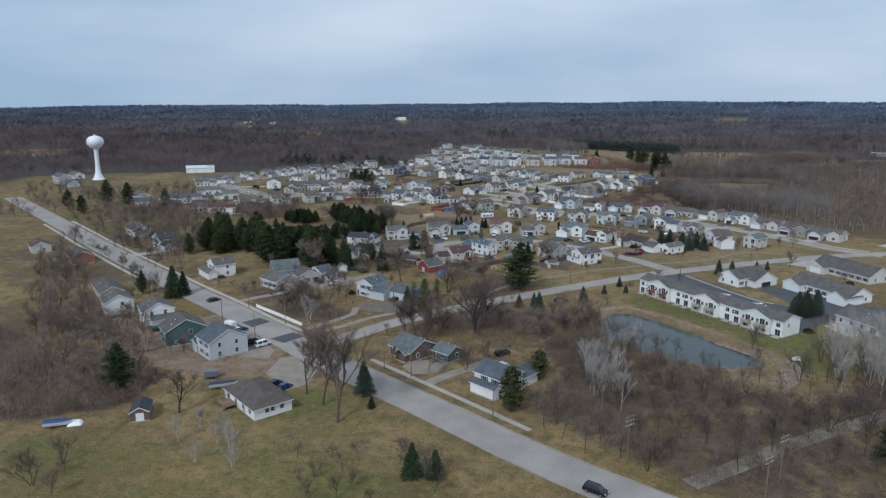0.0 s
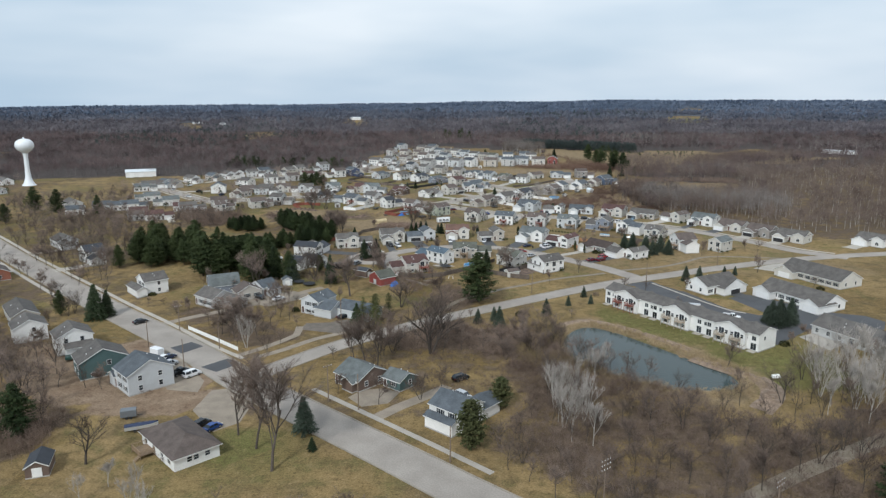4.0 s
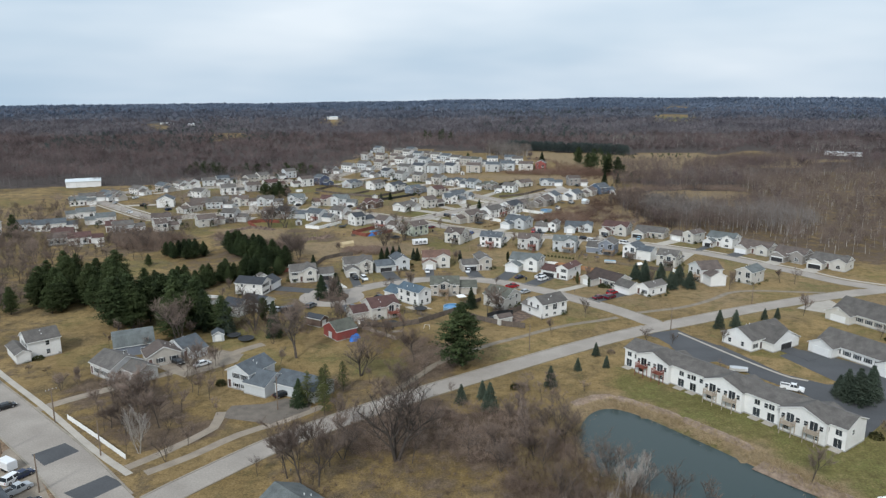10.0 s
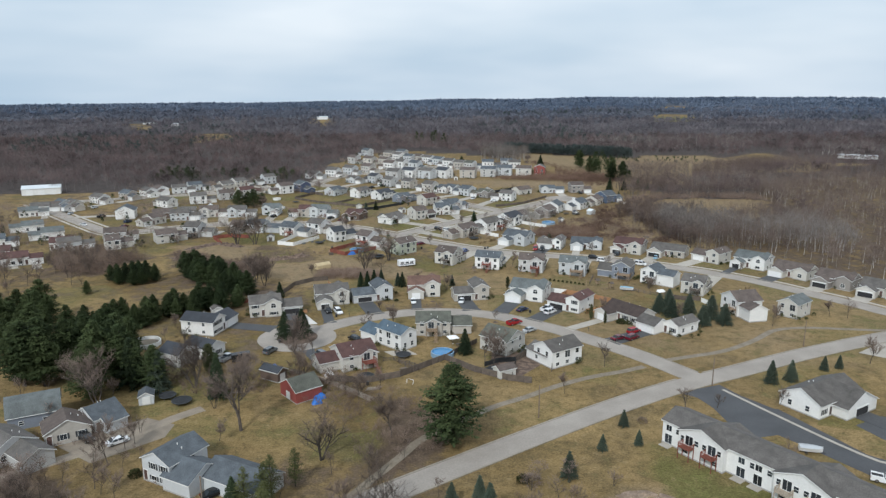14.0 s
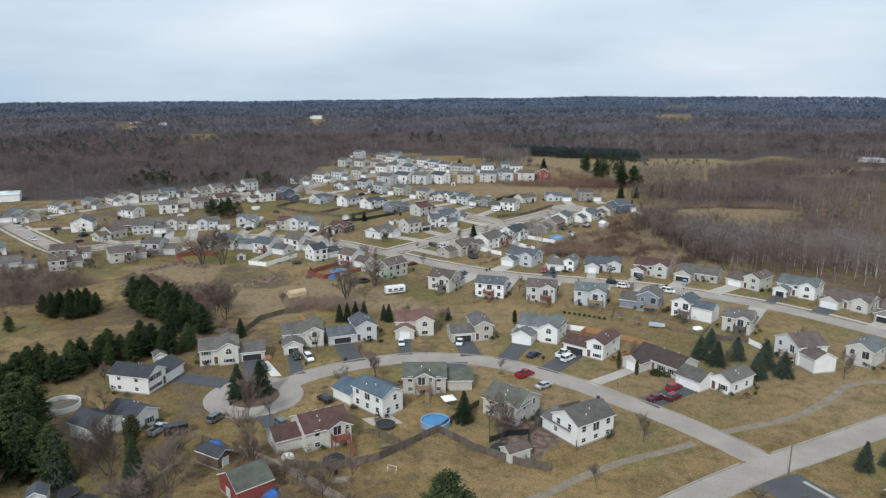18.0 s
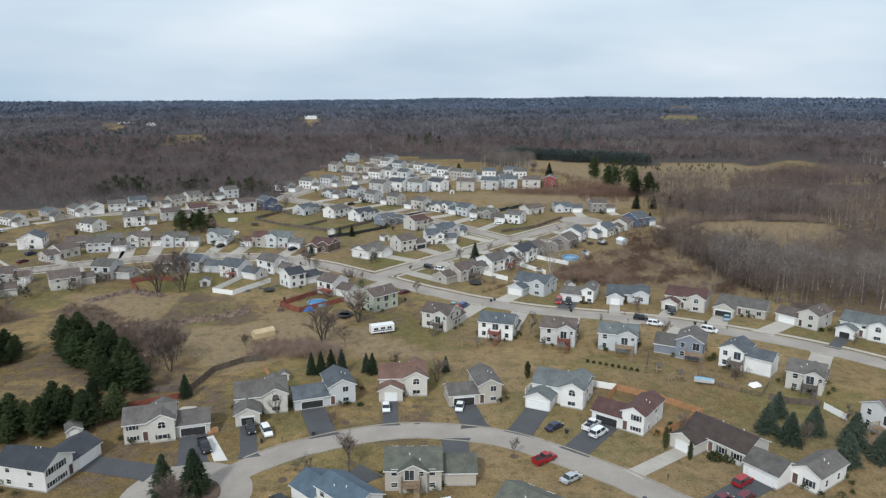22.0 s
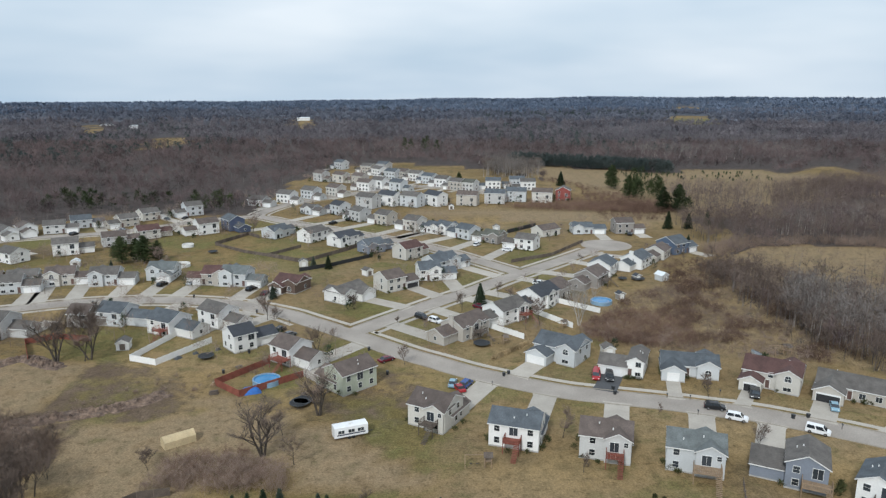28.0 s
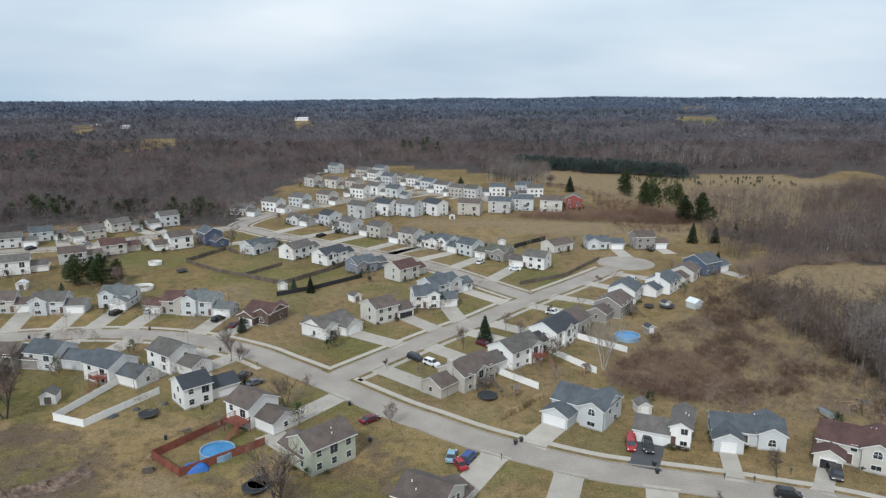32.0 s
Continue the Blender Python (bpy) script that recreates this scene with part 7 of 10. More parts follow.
def timber_pile(x, y, rot, L, m, label):
    """Split timber or boards stacked in layers."""
    root = thing("timber_pile", x, y, rot, label, "timber pile")
    q = random.Random(int(x * 10))
    for k in range(3):
        for j in range(4 - k):
            s = Soup()
            v = (j - (3 - k) / 2) * 0.34
            e = q.uniform(-0.2, 0.2)
            s.box(-L / 2 + e, L / 2 + e, v - 0.15, v + 0.15, k * 0.3, k * 0.3 + 0.28)
            part("timber", s.mesh("timber", m), root)


def lamp_post(x, y, h=2.2):
    root = thing("letterbox_post", x, y, 0, "slim dark post with a small box at the kerb", "post")
    if "post" not in MESHES:
        s, t = Soup(), Soup()
        s.box(-0.05, 0.05, -0.05, 0.05, 0, 1.05)
        t.box(-0.12, 0.12, -0.25, 0.25, 1.05, 1.3)
        MESHES["post"] = (s.mesh("post", DECKG), t.mesh("box", SHUT))
    part("post", MESHES["post"][0], root)
    part("box", MESHES["post"][1], root)


# ---- the places of the houses ----
# north side of the loop street
house(-58.8, 334.6, 17, 10.1, 8.0, 4.4, 'x', 'cream', 'grey', garage='R', gw=6.8, gd=7, opened=1, front='r', paving='asph')
house(-38.6, 348.1, 15, 11.5, 8.5, 4.2, 'x', 'cream', 'grey', garage='l', gf=5.5, front='r', opened=1, paving='asph', gw=5.2)
house(-21.4, 352.9, 20, 6.2, 9.0, 4.6, 'y', 'lightblue', 'slate', garage='L', gw=8, gd=7, opened=1, paving='asph')
house(-6.1, 358.0, 3, 11.5, 8.5, 4.4, 'x', 'cream', 'rust', garage='l', gf=3.5, front='r', paving='asph', gw=5.6)
house(13.7, 354.1, 11, 5.5, 10.0, 4.6, 'y', 'tan', 'grey', garage='L', gw=7, gd=6.5, opened=1, paving='asph')
house(32.4, 353.0, -25, 12.5, 9.0, 4.3, 'x', 'white', 'teal', garage='l', gf=5.0, front='r', paving='asph', gw=5.9)
house(47.6, 338.9, -38, 5.0, 11.0, 4.6, 'y', 'white', 'maroon', garage='L', gw=7, gd=7, opened=1, paving='asph')
house(61.8, 328.4, -54, 14.0, 8.5, 3.0, 'x', 'cream', 'umber', garage='l', gf=4.5, front='', paving='conc', gw=5.6)
house(74.6, 315.7, -55, 5.3, 10.0, 3.4, 'y', 'white', 'grey', garage='L', gw=7, gd=7, gf=4.5, gr='x', paving='asph')
# inside the loop
house(-12.9, 304.6, 136, 10.5, 6.2, 5.0, 'x', 'white', 'blue', garage='R', gw=6.5, gd=7, paving='asph')
house(-2.2, 316.6, -179, 10.4, 8.5, 4.2, 'x', 'tan', 'olive', garage='L', gw=6.5, gd=7, back='c', dk='w', paving='asph')
house(18.1, 301.9, 141, 9.6, 9.0, 4.2, 'x', 'cream', 'olive', back='r', paving='')
house(32.5, 291.7, -147, 10.6, 7.8, 4.8, 'x', 'white', 'grey', garage='r', gf=3, paving='asph')
house(-23.8, 290.0, -150, 9.9, 9.0, 4.2, 'x', 'cream', 'maroon', back='r', dk='r', garage='R', gw=5.5, gd=6.5, paving='asph')
house(-73.5, 316.2, 76, 7.0, 11.0, 4.4, 'y', 'white', 'black', garage='R', gw=7.5, gd=7, paving='asph')
house(-66.7, 296.5, 62, 6.5, 9.0, 3.4, 'y', 'white', 'black', garage='', extra=[(-10.5, -3.6, -1.0, 6.5, 3.6, 'y')], paving='')
# south side of the crescent, backs to the field
house(-17.4, 423.2, -136, 10.2, 7.6, 5.2, 'x', 'sage', 'brown', garage='r', gf=3.5, paving='conc')
house(3.5, 404.7, 151, 9.1, 8.5, 5.0, 'x', 'cream', 'brown', back='r', dk='g', garage='l', gf=3.0, paving='conc')
house(20.4, 395.9, 162, 10.3, 7.6, 5.1, 'x', 'white', 'slate', dk='r', garage='l', gf=3.5, paving='conc')
house(37.8, 391.4, 165, 10.0, 8.0, 5.1, 'x', 'grey', 'brown', back='r', dk='r', garage='l', gf=3.5, paving='conc')
house(54.0, 386.4, 162, 10.6, 8.0, 5.1, 'x', 'lightblue', 'teal', back='r', dk='ww', garage='l', gf=3.5, paving='conc')
house(72.8, 380.5, 153, 7.0, 9.0, 5.3, 'y', 'bluegrey', 'grey', dk='ww', garage='R', gw=6, gd=8, gf=0.5, paving='conc')
house(82.5, 373.5, 139, 6.2, 8.5, 5.2, 'y', 'white', 'slate', garage='', extra=[(-10, -3.4, -2.5, 3.8, 4.4, 'x')], dk='g', paving='')
house(94.2, 359.3, 146, 8.3, 8.0, 4.6, 'x', 'cream', 'grey', back='r', dk='g', garage='l', gf=3.0, paving='conc')
house(101.2, 335.2, 102, 9.5, 9.0, 5.2, 'y', 'white', 'brown', garage='', extra=[(-10.5, -3.8, -2.5, 4, 4.0, 'x')], dk='w', paving='')
house(117.8, 332.5, 129, 6.6, 9.5, 4.8, 'y', 'cream', 'teal', paving='')
# north side of the crescent
house(37.7, 442.5, -36, 12.5, 9.0, 4.2, 'x', 'lightblue', 'slate', garage='l', gf=4.5, front='r', gw=6.1)
house(55.5, 432.5, -23, 4.1, 10.0, 4.4, 'y', 'white', 'grey', garage='L', gw=7.0, gd=7, gf=0.5, paving='asph')
house(68.7, 432.6, -14, 14.0, 8.0, 3.0, 'x', 'lightblue', 'slate', garage='l', gf=4.0, front='r', gw=5.6)
house(87.1, 424.9, -32, 13.0, 9.0, 4.2, 'x', 'cream', 'maroon', garage='l', gf=4.0, front='r', opened=1, gw=5.0)
house(103.2, 418.3, -34, 15.0, 8.5, 3.0, 'x', 'tan', 'grey', garage='l', gf=4.5, front='', opened=1, gw=6.4)
house(120.2, 405.2, -51, 6.0, 10.0, 4.6, 'y', 'cream', 'brown', garage='L', gw=7, gd=7)
house(131.8, 396.8, -44, 13.0, 9.0, 4.2, 'x', 'white', 'teal', garage='l', gf=4.0, front='r', opened=1, paving='asph', gw=5.0)
house(142.1, 382.0, -50, 14.0, 9.0, 3.2, 'x', 'cream', 'brown', garage='l', gf=4.0, front='r', paving='asph', gw=6.0)
house(151.4, 367.3, -50, 13.0, 9.0, 3.6, 'x', 'taupe', 'brown', garage='l', gf=4.0, front='r', opened=1, gw=6.5)
house(161.7, 354.6, -47, 14.0, 9.0, 3.4, 'x', 'cream', 'grey', garage='l', gf=4.0, front='r', opened=1, gw=6.2)
house(196.6, 346.6, -53, 13.0, 9.0, 3.4, 'x', 'white', 'grey', garage='l', gf=4.0, front='r', gw=7.2)
# south-east side of the cross street
house(12.0, 460.9, -132, 12.0, 8.5, 4.2, 'x', 'tan', 'brown', back='c', dk='g', garage='R', gw=6, gd=6.5, chimney=1)
house(25.1, 474.5, -135, 11.9, 8.5, 4.6, 'x', 'white', 'grey', back='r', dk='r', garage='R', gw=6, gd=6.5)
house(37.7, 489.6, -128, 12.5, 9.0, 4.8, 'x', 'white', 'black', back='c', garage='R', gw=6, gd=6.5)
house(43.6, 498.2, -126, 11.0, 9.0, 4.0, 'x', 'tan', 'brown', dk='g', garage='R', gw=6, gd=6.5)
house(61.0, 515.3, -124, 11.0, 9.0, 4.2, 'x', 'taupe', 'brown', dk='g', garage='R', gw=6, gd=6.5)
house(68.0, 528.8, -118, 10.0, 9.0, 4.8, 'x', 'white', 'slate', garage='R', gw=6, gd=6.5)
house(84.7, 541.1, -127, 11.0, 9.0, 4.2, 'x', 'white', 'slate', garage='R', gw=6, gd=6.5, chimney=1)
house(98.1, 556.3, -123, 10.0, 8.0, 4.0, 'x', 'cream', 'brown', garage='R', gw=6, gd=6.5)
house(107.5, 566.1, 34, 9.5, 10.1, 5.0, 'x', 'blue', 'slate', garage='R', gw=6, gd=6.5)
house(95.9, 608.6, 0, 9.0, 8.0, 5.7, 'x', 'taupe', 'brown', garage='R', gw=6, gd=6.5)
house(75.5, 608.3, -5, 10.0, 8.0, 3.4, 'x', 'lightblue', 'slate', garage='R', gw=6.5, gd=6.5, front='l')
# north-west side of the cross street
house(-27.6, 496.8, 55, 13.0, 8.5, 3.2, 'x', 'white', 'grey', garage='r', gf=3.5, front='l', gw=7.1)
house(-13.4, 508.2, 40, 8.3, 8.5, 5.0, 'x', 'cream', 'brown', garage='R', gw=6, gd=6.5, opened=1)
house(0.3, 523.1, 13, 8.1, 9.0, 4.4, 'x', 'white', 'slate', garage='R', gw=6, gd=6.5, front='r')
house(5.0, 536.5, 41, 12.3, 9.0, 4.4, 'x', 'lightblue', 'slate', garage='R', gw=6, gd=6.5, front='r')
# south-west side of the upper street
house(-74.1, 597.5, -127, 10.6, 8.5, 3.8, 'x', 'lightblue', 'slate', back='l', garage='L', gw=6, gd=6)
house(-55.0, 589.4, -124, 12.0, 8.5, 4.6, 'x', 'white', 'grey', garage='L', gw=6, gd=6)
house(-39.6, 580.3, -129, 12.1, 8.5, 4.4, 'x', 'white', 'black', back='l', garage='L', gw=6, gd=6)
house(-25.3, 566.5, -141, 9.4, 8.5, 4.0, 'x', 'bluegrey', 'slate', back='l', garage='L', gw=6, gd=6)
house(-8.9, 555.8, -134, 9.9, 8.5, 5.0, 'x', 'cream', 'maroon', garage='L', gw=6, gd=6)
# north-east side of the upper street
house(-68.4, 661.8, -38, 9.0, 8.0, 3.4, 'x', 'lightblue', 'grey', garage='R', gw=6, gd=6, front='r')
house(-51.2, 659.2, -40, 9.0, 8.0, 5.7, 'x', 'lightblue', 'black', garage='L', gw=6, gd=6, front='')
house(-38.0, 639.9, -40, 9.0, 8.0, 5.7, 'x', 'grey', 'grey', garage='L', gw=6, gd=6, front='')
house(-23.3, 629.6, -40, 9.0, 8.0, 5.7, 'x', 'tan', 'grey', garage='L', gw=6, gd=6, front='')
house(-7.6, 614.2, -40, 9.0, 8.0, 5.7, 'x', 'cream', 'grey', garage='L', gw=6, gd=6, front='')
house(3.2, 608.6, -40, 9.0, 8.0, 3.6, 'x', 'white', 'slate', garage='L', gw=6, gd=6, front='r')
house(8.3, 606.4, -40, 9.0, 8.0, 4.2, 'x', 'white', 'slate', garage='L', gw=6, gd=6, front='r')
house(18.4, 594.9, -40, 9.0, 8.0, 5.0, 'x', 'lightblue', 'slate', garage='L', gw=6, gd=6, front='')
house(30.6, 586.8, -35, 9.0, 8.0, 3.8, 'x', 'taupe', 'olive', garage='L', gw=6, gd=6, front='r')
house(44.2, 572.9, -30, 9.0, 8.0, 5.0, 'x', 'white', 'grey', garage='L', gw=6, gd=6, front='')
house(56.9, 602.7, -150, 12.0, 8.0, 3.4, 'x', 'cream', 'brown')
# long rows at the north end
house(-89.7, 700.3, -25, 10.5, 8.5, 5.7, 'x', 'white', 'grey', garage='R', gw=6, gd=6)
house(-104.3, 688.3, -30, 10.5, 8.5, 4.0, 'x', 'grey', 'grey', garage='R', gw=6, gd=6)
house(-77.6, 716.4, -35, 10.5, 8.5, 5.7, 'x', 'lightblue', 'grey', garage='R', gw=6, gd=6)
house(-63.3, 728.5, -35, 10.5, 8.5, 5.7, 'x', 'cream', 'brown', garage='R', gw=6, gd=6)
house(-37.5, 681.4, 140, 12.5, 8.5, 6.8, 'x', 'grey', 'grey')
house(-25.1, 689.8, 140, 12.5, 8.5, 6.8, 'x', 'white', 'black')
house(-11.4, 686.5, 140, 12.5, 8.5, 6.8, 'x', 'lightblue', 'grey')
house(2.7, 690.0, 140, 12.5, 8.5, 6.8, 'x', 'white', 'black')
house(22.4, 690.8, 165, 12.5, 8.5, 6.8, 'x', 'tan', 'brown')
house(39.8, 698.2, 165, 12.5, 8.5, 6.8, 'x', 'grey', 'slate')
house(53.6, 705.7, 170, 12.5, 8.5, 6.8, 'x', 'lightblue', 'slate')
house(69.5, 702.3, 170, 12.5, 8.5, 6.8, 'x', 'cream', 'brown')
house(84.0, 710.2, 170, 9.0, 9.0, 6.8, 'y', 'red', 'grey')
house(-84.3, 800.3, 140, 10.5, 8.0, 6.2, 'x', 'grey', 'brown', garage='L', gw=5.5, gd=6, near=0)
house(-68.3, 792.3, 140, 10.5, 8.0, 6.2, 'x', 'cream', 'brown', garage='L', gw=5.5, gd=6, near=0)
house(-53.2, 784.6, 140, 10.5, 8.0, 6.2, 'x', 'tan', 'brown', garage='L', gw=5.5, gd=6, near=0)
house(-36.8, 762.2, 140, 10.5, 8.0, 6.2, 'x', 'white', 'grey', garage='L', gw=5.5, gd=6, near=0)
house(-45.6, 750.5, -40, 10.5, 8.0, 6.2, 'x', 'white', 'brown', garage='L', gw=5.5, gd=6, near=0)
house(-23.1, 750.7, 140, 10.5, 8.0, 6.2, 'x', 'lightblue', 'slate', garage='L', gw=5.5, gd=6, near=0)
house(-79.2, 877.4, -40, 10.5, 8.0, 6.2, 'x', 'lightblue', 'slate', garage='L', gw=5.5, gd=6, near=0)
house(-53.3, 849.7, -40, 10.5, 8.0, 6.2, 'x', 'tan', 'grey', garage='L', gw=5.5, gd=6, near=0)
house(-42.8, 830.5, -40, 10.5, 8.0, 6.2, 'x', 'white', 'grey', garage='L', gw=5.5, gd=6, near=0)
house(-31.0, 812.6, -40, 10.5, 8.0, 6.2, 'x', 'lightblue', 'slate', garage='L', gw=5.5, gd=6, near=0)
house(-21.9, 812.7, -40, 10.5, 8.0, 6.2, 'x', 'tan', 'brown', garage='L', gw=5.5, gd=6, near=0)
house(-12.1, 801.4, -40, 10.5, 8.0, 6.2, 'x', 'white', 'grey', garage='L', gw=5.5, gd=6, near=0)
house(-1.8, 785.3, -40, 10.5, 8.0, 6.2, 'x', 'lightblue', 'slate', garage='L', gw=5.5, gd=6, near=0)
house(7.9, 769.5, -30, 10.5, 8.0, 6.2, 'x', 'white', 'grey', garage='L', gw=5.5, gd=6, near=0)
house(17.7, 755.3, -30, 10.5, 8.0, 6.2, 'x', 'tan', 'grey', garage='L', gw=5.5, gd=6, near=0)
house(26.0, 750.8, -30, 10.5, 8.0, 6.2, 'x', 'grey', 'olive', garage='L', gw=5.5, gd=6, near=0)
house(43.0, 760.0, 0, 10.5, 8.0, 6.2, 'x', 'white', 'slate', garage='L', gw=5.5, gd=6, near=0)
house(60.6, 767.7, 0, 10.5, 8.0, 6.2, 'x', 'lightblue', 'slate', garage='L', gw=5.5, gd=6, near=0)
house(66.6, 755.8, 0, 10.5, 8.0, 6.2, 'x', 'white', 'grey', garage='L', gw=5.5, gd=6, near=0)
house(-41.2, 863.7, -40, 10.5, 8.0, 6.2, 'x', 'grey', 'slate', garage='L', gw=5.5, gd=6, near=0)
# west street
house(-185.0, 606.4, 28, 9.5, 8.0, 4.4, 'x', 'grey', 'grey', garage='R', gw=6, gd=6)
house(-178.8, 620.3, 30, 9.5, 8.0, 4.4, 'x', 'lightblue', 'slate', garage='R', gw=6, gd=6)
house(-157.3, 624.5, 40, 9.5, 8.0, 4.4, 'x', 'tan', 'grey', garage='L', gw=6, gd=6)
house(-152.8, 641.4, 40, 9.5, 8.0, 4.4, 'x', 'cream', 'grey', garage='R', gw=6, gd=6)
house(-133.8, 656.0, 45, 9.5, 8.0, 5.7, 'x', 'lightblue', 'grey', garage='L', gw=6, gd=6)
house(-156.6, 561.4, -155, 10.0, 8.0, 5.4, 'x', 'white', 'grey', garage='L', gw=6, gd=6)
house(-143.8, 578.9, -150, 10.0, 8.0, 4.6, 'x', 'grey', 'brown', garage='L', gw=6, gd=6)
house(-134.7, 594.6, -145, 10.0, 8.0, 4.4, 'x', 'cream', 'maroon', garage='L', gw=6, gd=6)
house(-110.2, 605.8, -140, 10.0, 8.0, 5.7, 'x', 'white', 'brown', garage='R', gw=6, gd=6)
house(-99.6, 615.1, 135, 10.0, 8.0, 5.7, 'x', 'navy', 'slate', garage='L', gw=6, gd=6)
# north side of the crescent, west arm
house(-118.5, 515.6, 8, 10.0, 8.5, 4.2, 'x', 'lightblue', 'grey', garage='R', gw=6, gd=6, front='l', gf=0)
house(-100.0, 523.0, 0, 10.0, 8.5, 4.2, 'x', 'lightblue', 'teal', garage='r', gw=6, gd=6, front='l', gf=3)
house(-77.2, 516.4, -5, 10.0, 8.5, 4.4, 'x', 'tan', 'maroon', garage='L', gw=6, gd=6, front='r', gf=0)
house(-70.0, 515.0, -10, 10.0, 8.5, 4.8, 'x', 'lightblue', 'teal', garage='R', gw=6, gd=6, front='l', gf=0)
house(-48.4, 507.8, -25, 10.0, 8.5, 3.4, 'x', 'brown', 'maroon', garage='l', gw=6, gd=6, front='r', gf=3)
house(-146.3, 511.2, 18, 10.0, 8.5, 4.2, 'x', 'lightblue', 'grey', garage='R', gw=6, gd=6, front='l', gf=0)
house(-134.9, 515.7, 15, 10.0, 8.5, 4.2, 'x', 'cream', 'brown', garage='R', gw=6, gd=6, front='l', gf=0)
# south side of the crescent, west arm
house(-95.2, 471.4, 166, 9.0, 8.5, 4.4, 'x', 'lightblue', 'slate', garage='L', gw=8, gd=6.5)
house(-76.0, 462.9, 152, 9.3, 8.5, 4.6, 'x', 'white', 'slate', garage='L', gw=7, gd=6.5, dk='r')
house(-63.5, 469.9, 145, 9.5, 8.0, 5.0, 'x', 'white', 'grey', garage='L', gw=6, gd=6)
house(-51.5, 449.4, -139, 6.6, 7.5, 5.0, 'x', 'white', 'black', garage='L', gw=7.0, gd=6.5)
house(-35.3, 440.4, 143, 7.6, 8.0, 4.8, 'x', 'white', 'brown', garage='L', gw=6.0, gd=6.5, dk='rr')
# further west along the crescent
house(-134.5, 446.9, -147, 9.9, 8.5, 4.2, 'x', 'cream', 'brown', dk='g', garage='L', gw=5, gd=6)
house(-124.6, 460.1, 170, 8.0, 8.5, 5.2, 'x', 'grey', 'grey', garage='L', gw=6, gd=6, dk='g')
house(-104.9, 470.3, 174, 6.7, 8.0, 4.2, 'x', 'taupe', 'brown', garage='L', gw=5, gd=6)
house(-153.9, 432.0, -148, 6.2, 8.5, 4.4, 'x', 'cream', 'brown', garage='L', gw=6, gd=6)
house(-181.3, 511.1, -75, 11.0, 10.1, 4.8, 'x', 'white', 'slate', garage='L', gw=6, gd=6)
house(-158.3, 493.7, 60, 9.0, 8.0, 3.8, 'x', 'cream', 'brown', garage='L', gw=6, gd=6)
house(-159.9, 510.8, -160, 11.0, 8.0, 3.4, 'x', 'brown', 'brown')
house(-147.9, 504.3, 15, 10.0, 8.0, 4.2, 'x', 'lightblue', 'grey', garage='R', gw=6, gd=6)
house(-226.3, 540.4, -40, 10.0, 8.0, 4.2, 'x', 'tan', 'grey', garage='R', gw=6, gd=6)
house(-221.3, 564.2, -30, 10.0, 8.0, 4.2, 'x', 'white', 'grey', garage='R', gw=6, gd=6)
house(-209.9, 580.7, -35, 10.0, 8.0, 4.2, 'x', 'tan', 'slate', garage='R', gw=6, gd=6)
house(-201.9, 594.4, -40, 10.0, 8.0, 4.0, 'x', 'white', 'grey', garage='R', gw=6, gd=6)
house(-196.9, 602.7, -40, 10.0, 8.0, 4.2, 'x', 'white', 'brown', garage='R', gw=6, gd=6)
house(-171.7, 548.1, 150, 10.0, 8.0, 4.4, 'x', 'white', 'grey', garage='R', gw=6, gd=6)
house(-232.9, 540.4, -40, 10.0, 8.0, 4.2, 'x', 'grey', 'slate', garage='R', gw=6, gd=6)
house(-240.5, 515.9, 30, 10.0, 8.0, 3.6, 'x', 'white', 'teal', garage='R', gw=5.5, gd=6)
house(-214.0, 473.1, -150, 10.0, 8.0, 3.6, 'x', 'white', 'teal', garage='R', gw=5.5, gd=6)
house(-193.4, 454.0, -150, 10.0, 8.0, 4.0, 'x', 'white', 'teal', garage='R', gw=5.5, gd=6)
house(-172.6, 429.2, 30, 10.0, 8.0, 4.0, 'x', 'lightblue', 'grey', garage='R', gw=5.5, gd=6)
house(-211.6, 435.4, 30, 10.0, 8.0, 4.0, 'x', 'white', 'slate', garage='R', gw=5.5, gd=6)
house(-181.4, 401.2, 30, 10.0, 8.0, 3.6, 'x', 'white', 'maroon', garage='R', gw=5.5, gd=6)
house(-191.4, 401.2, 30, 10.0, 8.0, 3.4, 'x', 'grey', 'brown', garage='R', gw=5.5, gd=6)
house(-237.2, 535.8, 20, 10.0, 8.0, 3.4, 'x', 'tan', 'brown', garage='R', gw=5.5, gd=6)
house(-242.1, 531.7, 25, 10.0, 8.0, 3.6, 'x', 'white', 'grey', garage='R', gw=5.5, gd=6)
house(-160.8, 451.2, 20, 10.0, 8.0, 4.2, 'x', 'grey', 'brown', garage='R', gw=5.5, gd=6)
house(-236.4, 417.4, 20, 10.0, 8.0, 3.4, 'x', 'white', 'slate', near=0)
house(-228.4, 433.5, 20, 10.0, 8.0, 3.6, 'x', 'lightblue', 'slate', near=0)
house(-217.2, 433.5, 20, 10.0, 8.0, 3.6, 'x', 'white', 'slate', near=0)
house(-196.5, 414.5, 20, 10.0, 8.0, 3.2, 'x', 'brown', 'maroon', near=0)
# homes round the courts by the pond
row_house(68.5, 224.5, 126, 59.0, 8.6, 5.2)
house(91.3, 264.3, 31, 17.0, 10.0, 3.4, 'x', 'white', 'grey', garage='r', gf=3.5, gw=12, front='', paving='asph', opened=1)
house(117.8, 249.6, -62, 26.0, 11.0, 3.0, 'x', 'white', 'grey', garage='', extra=[(-13.2, -6, -9, 0, 2.9, 'y'), (6.2, 13.4, -9, 0, 2.9, 'y')], paving='')
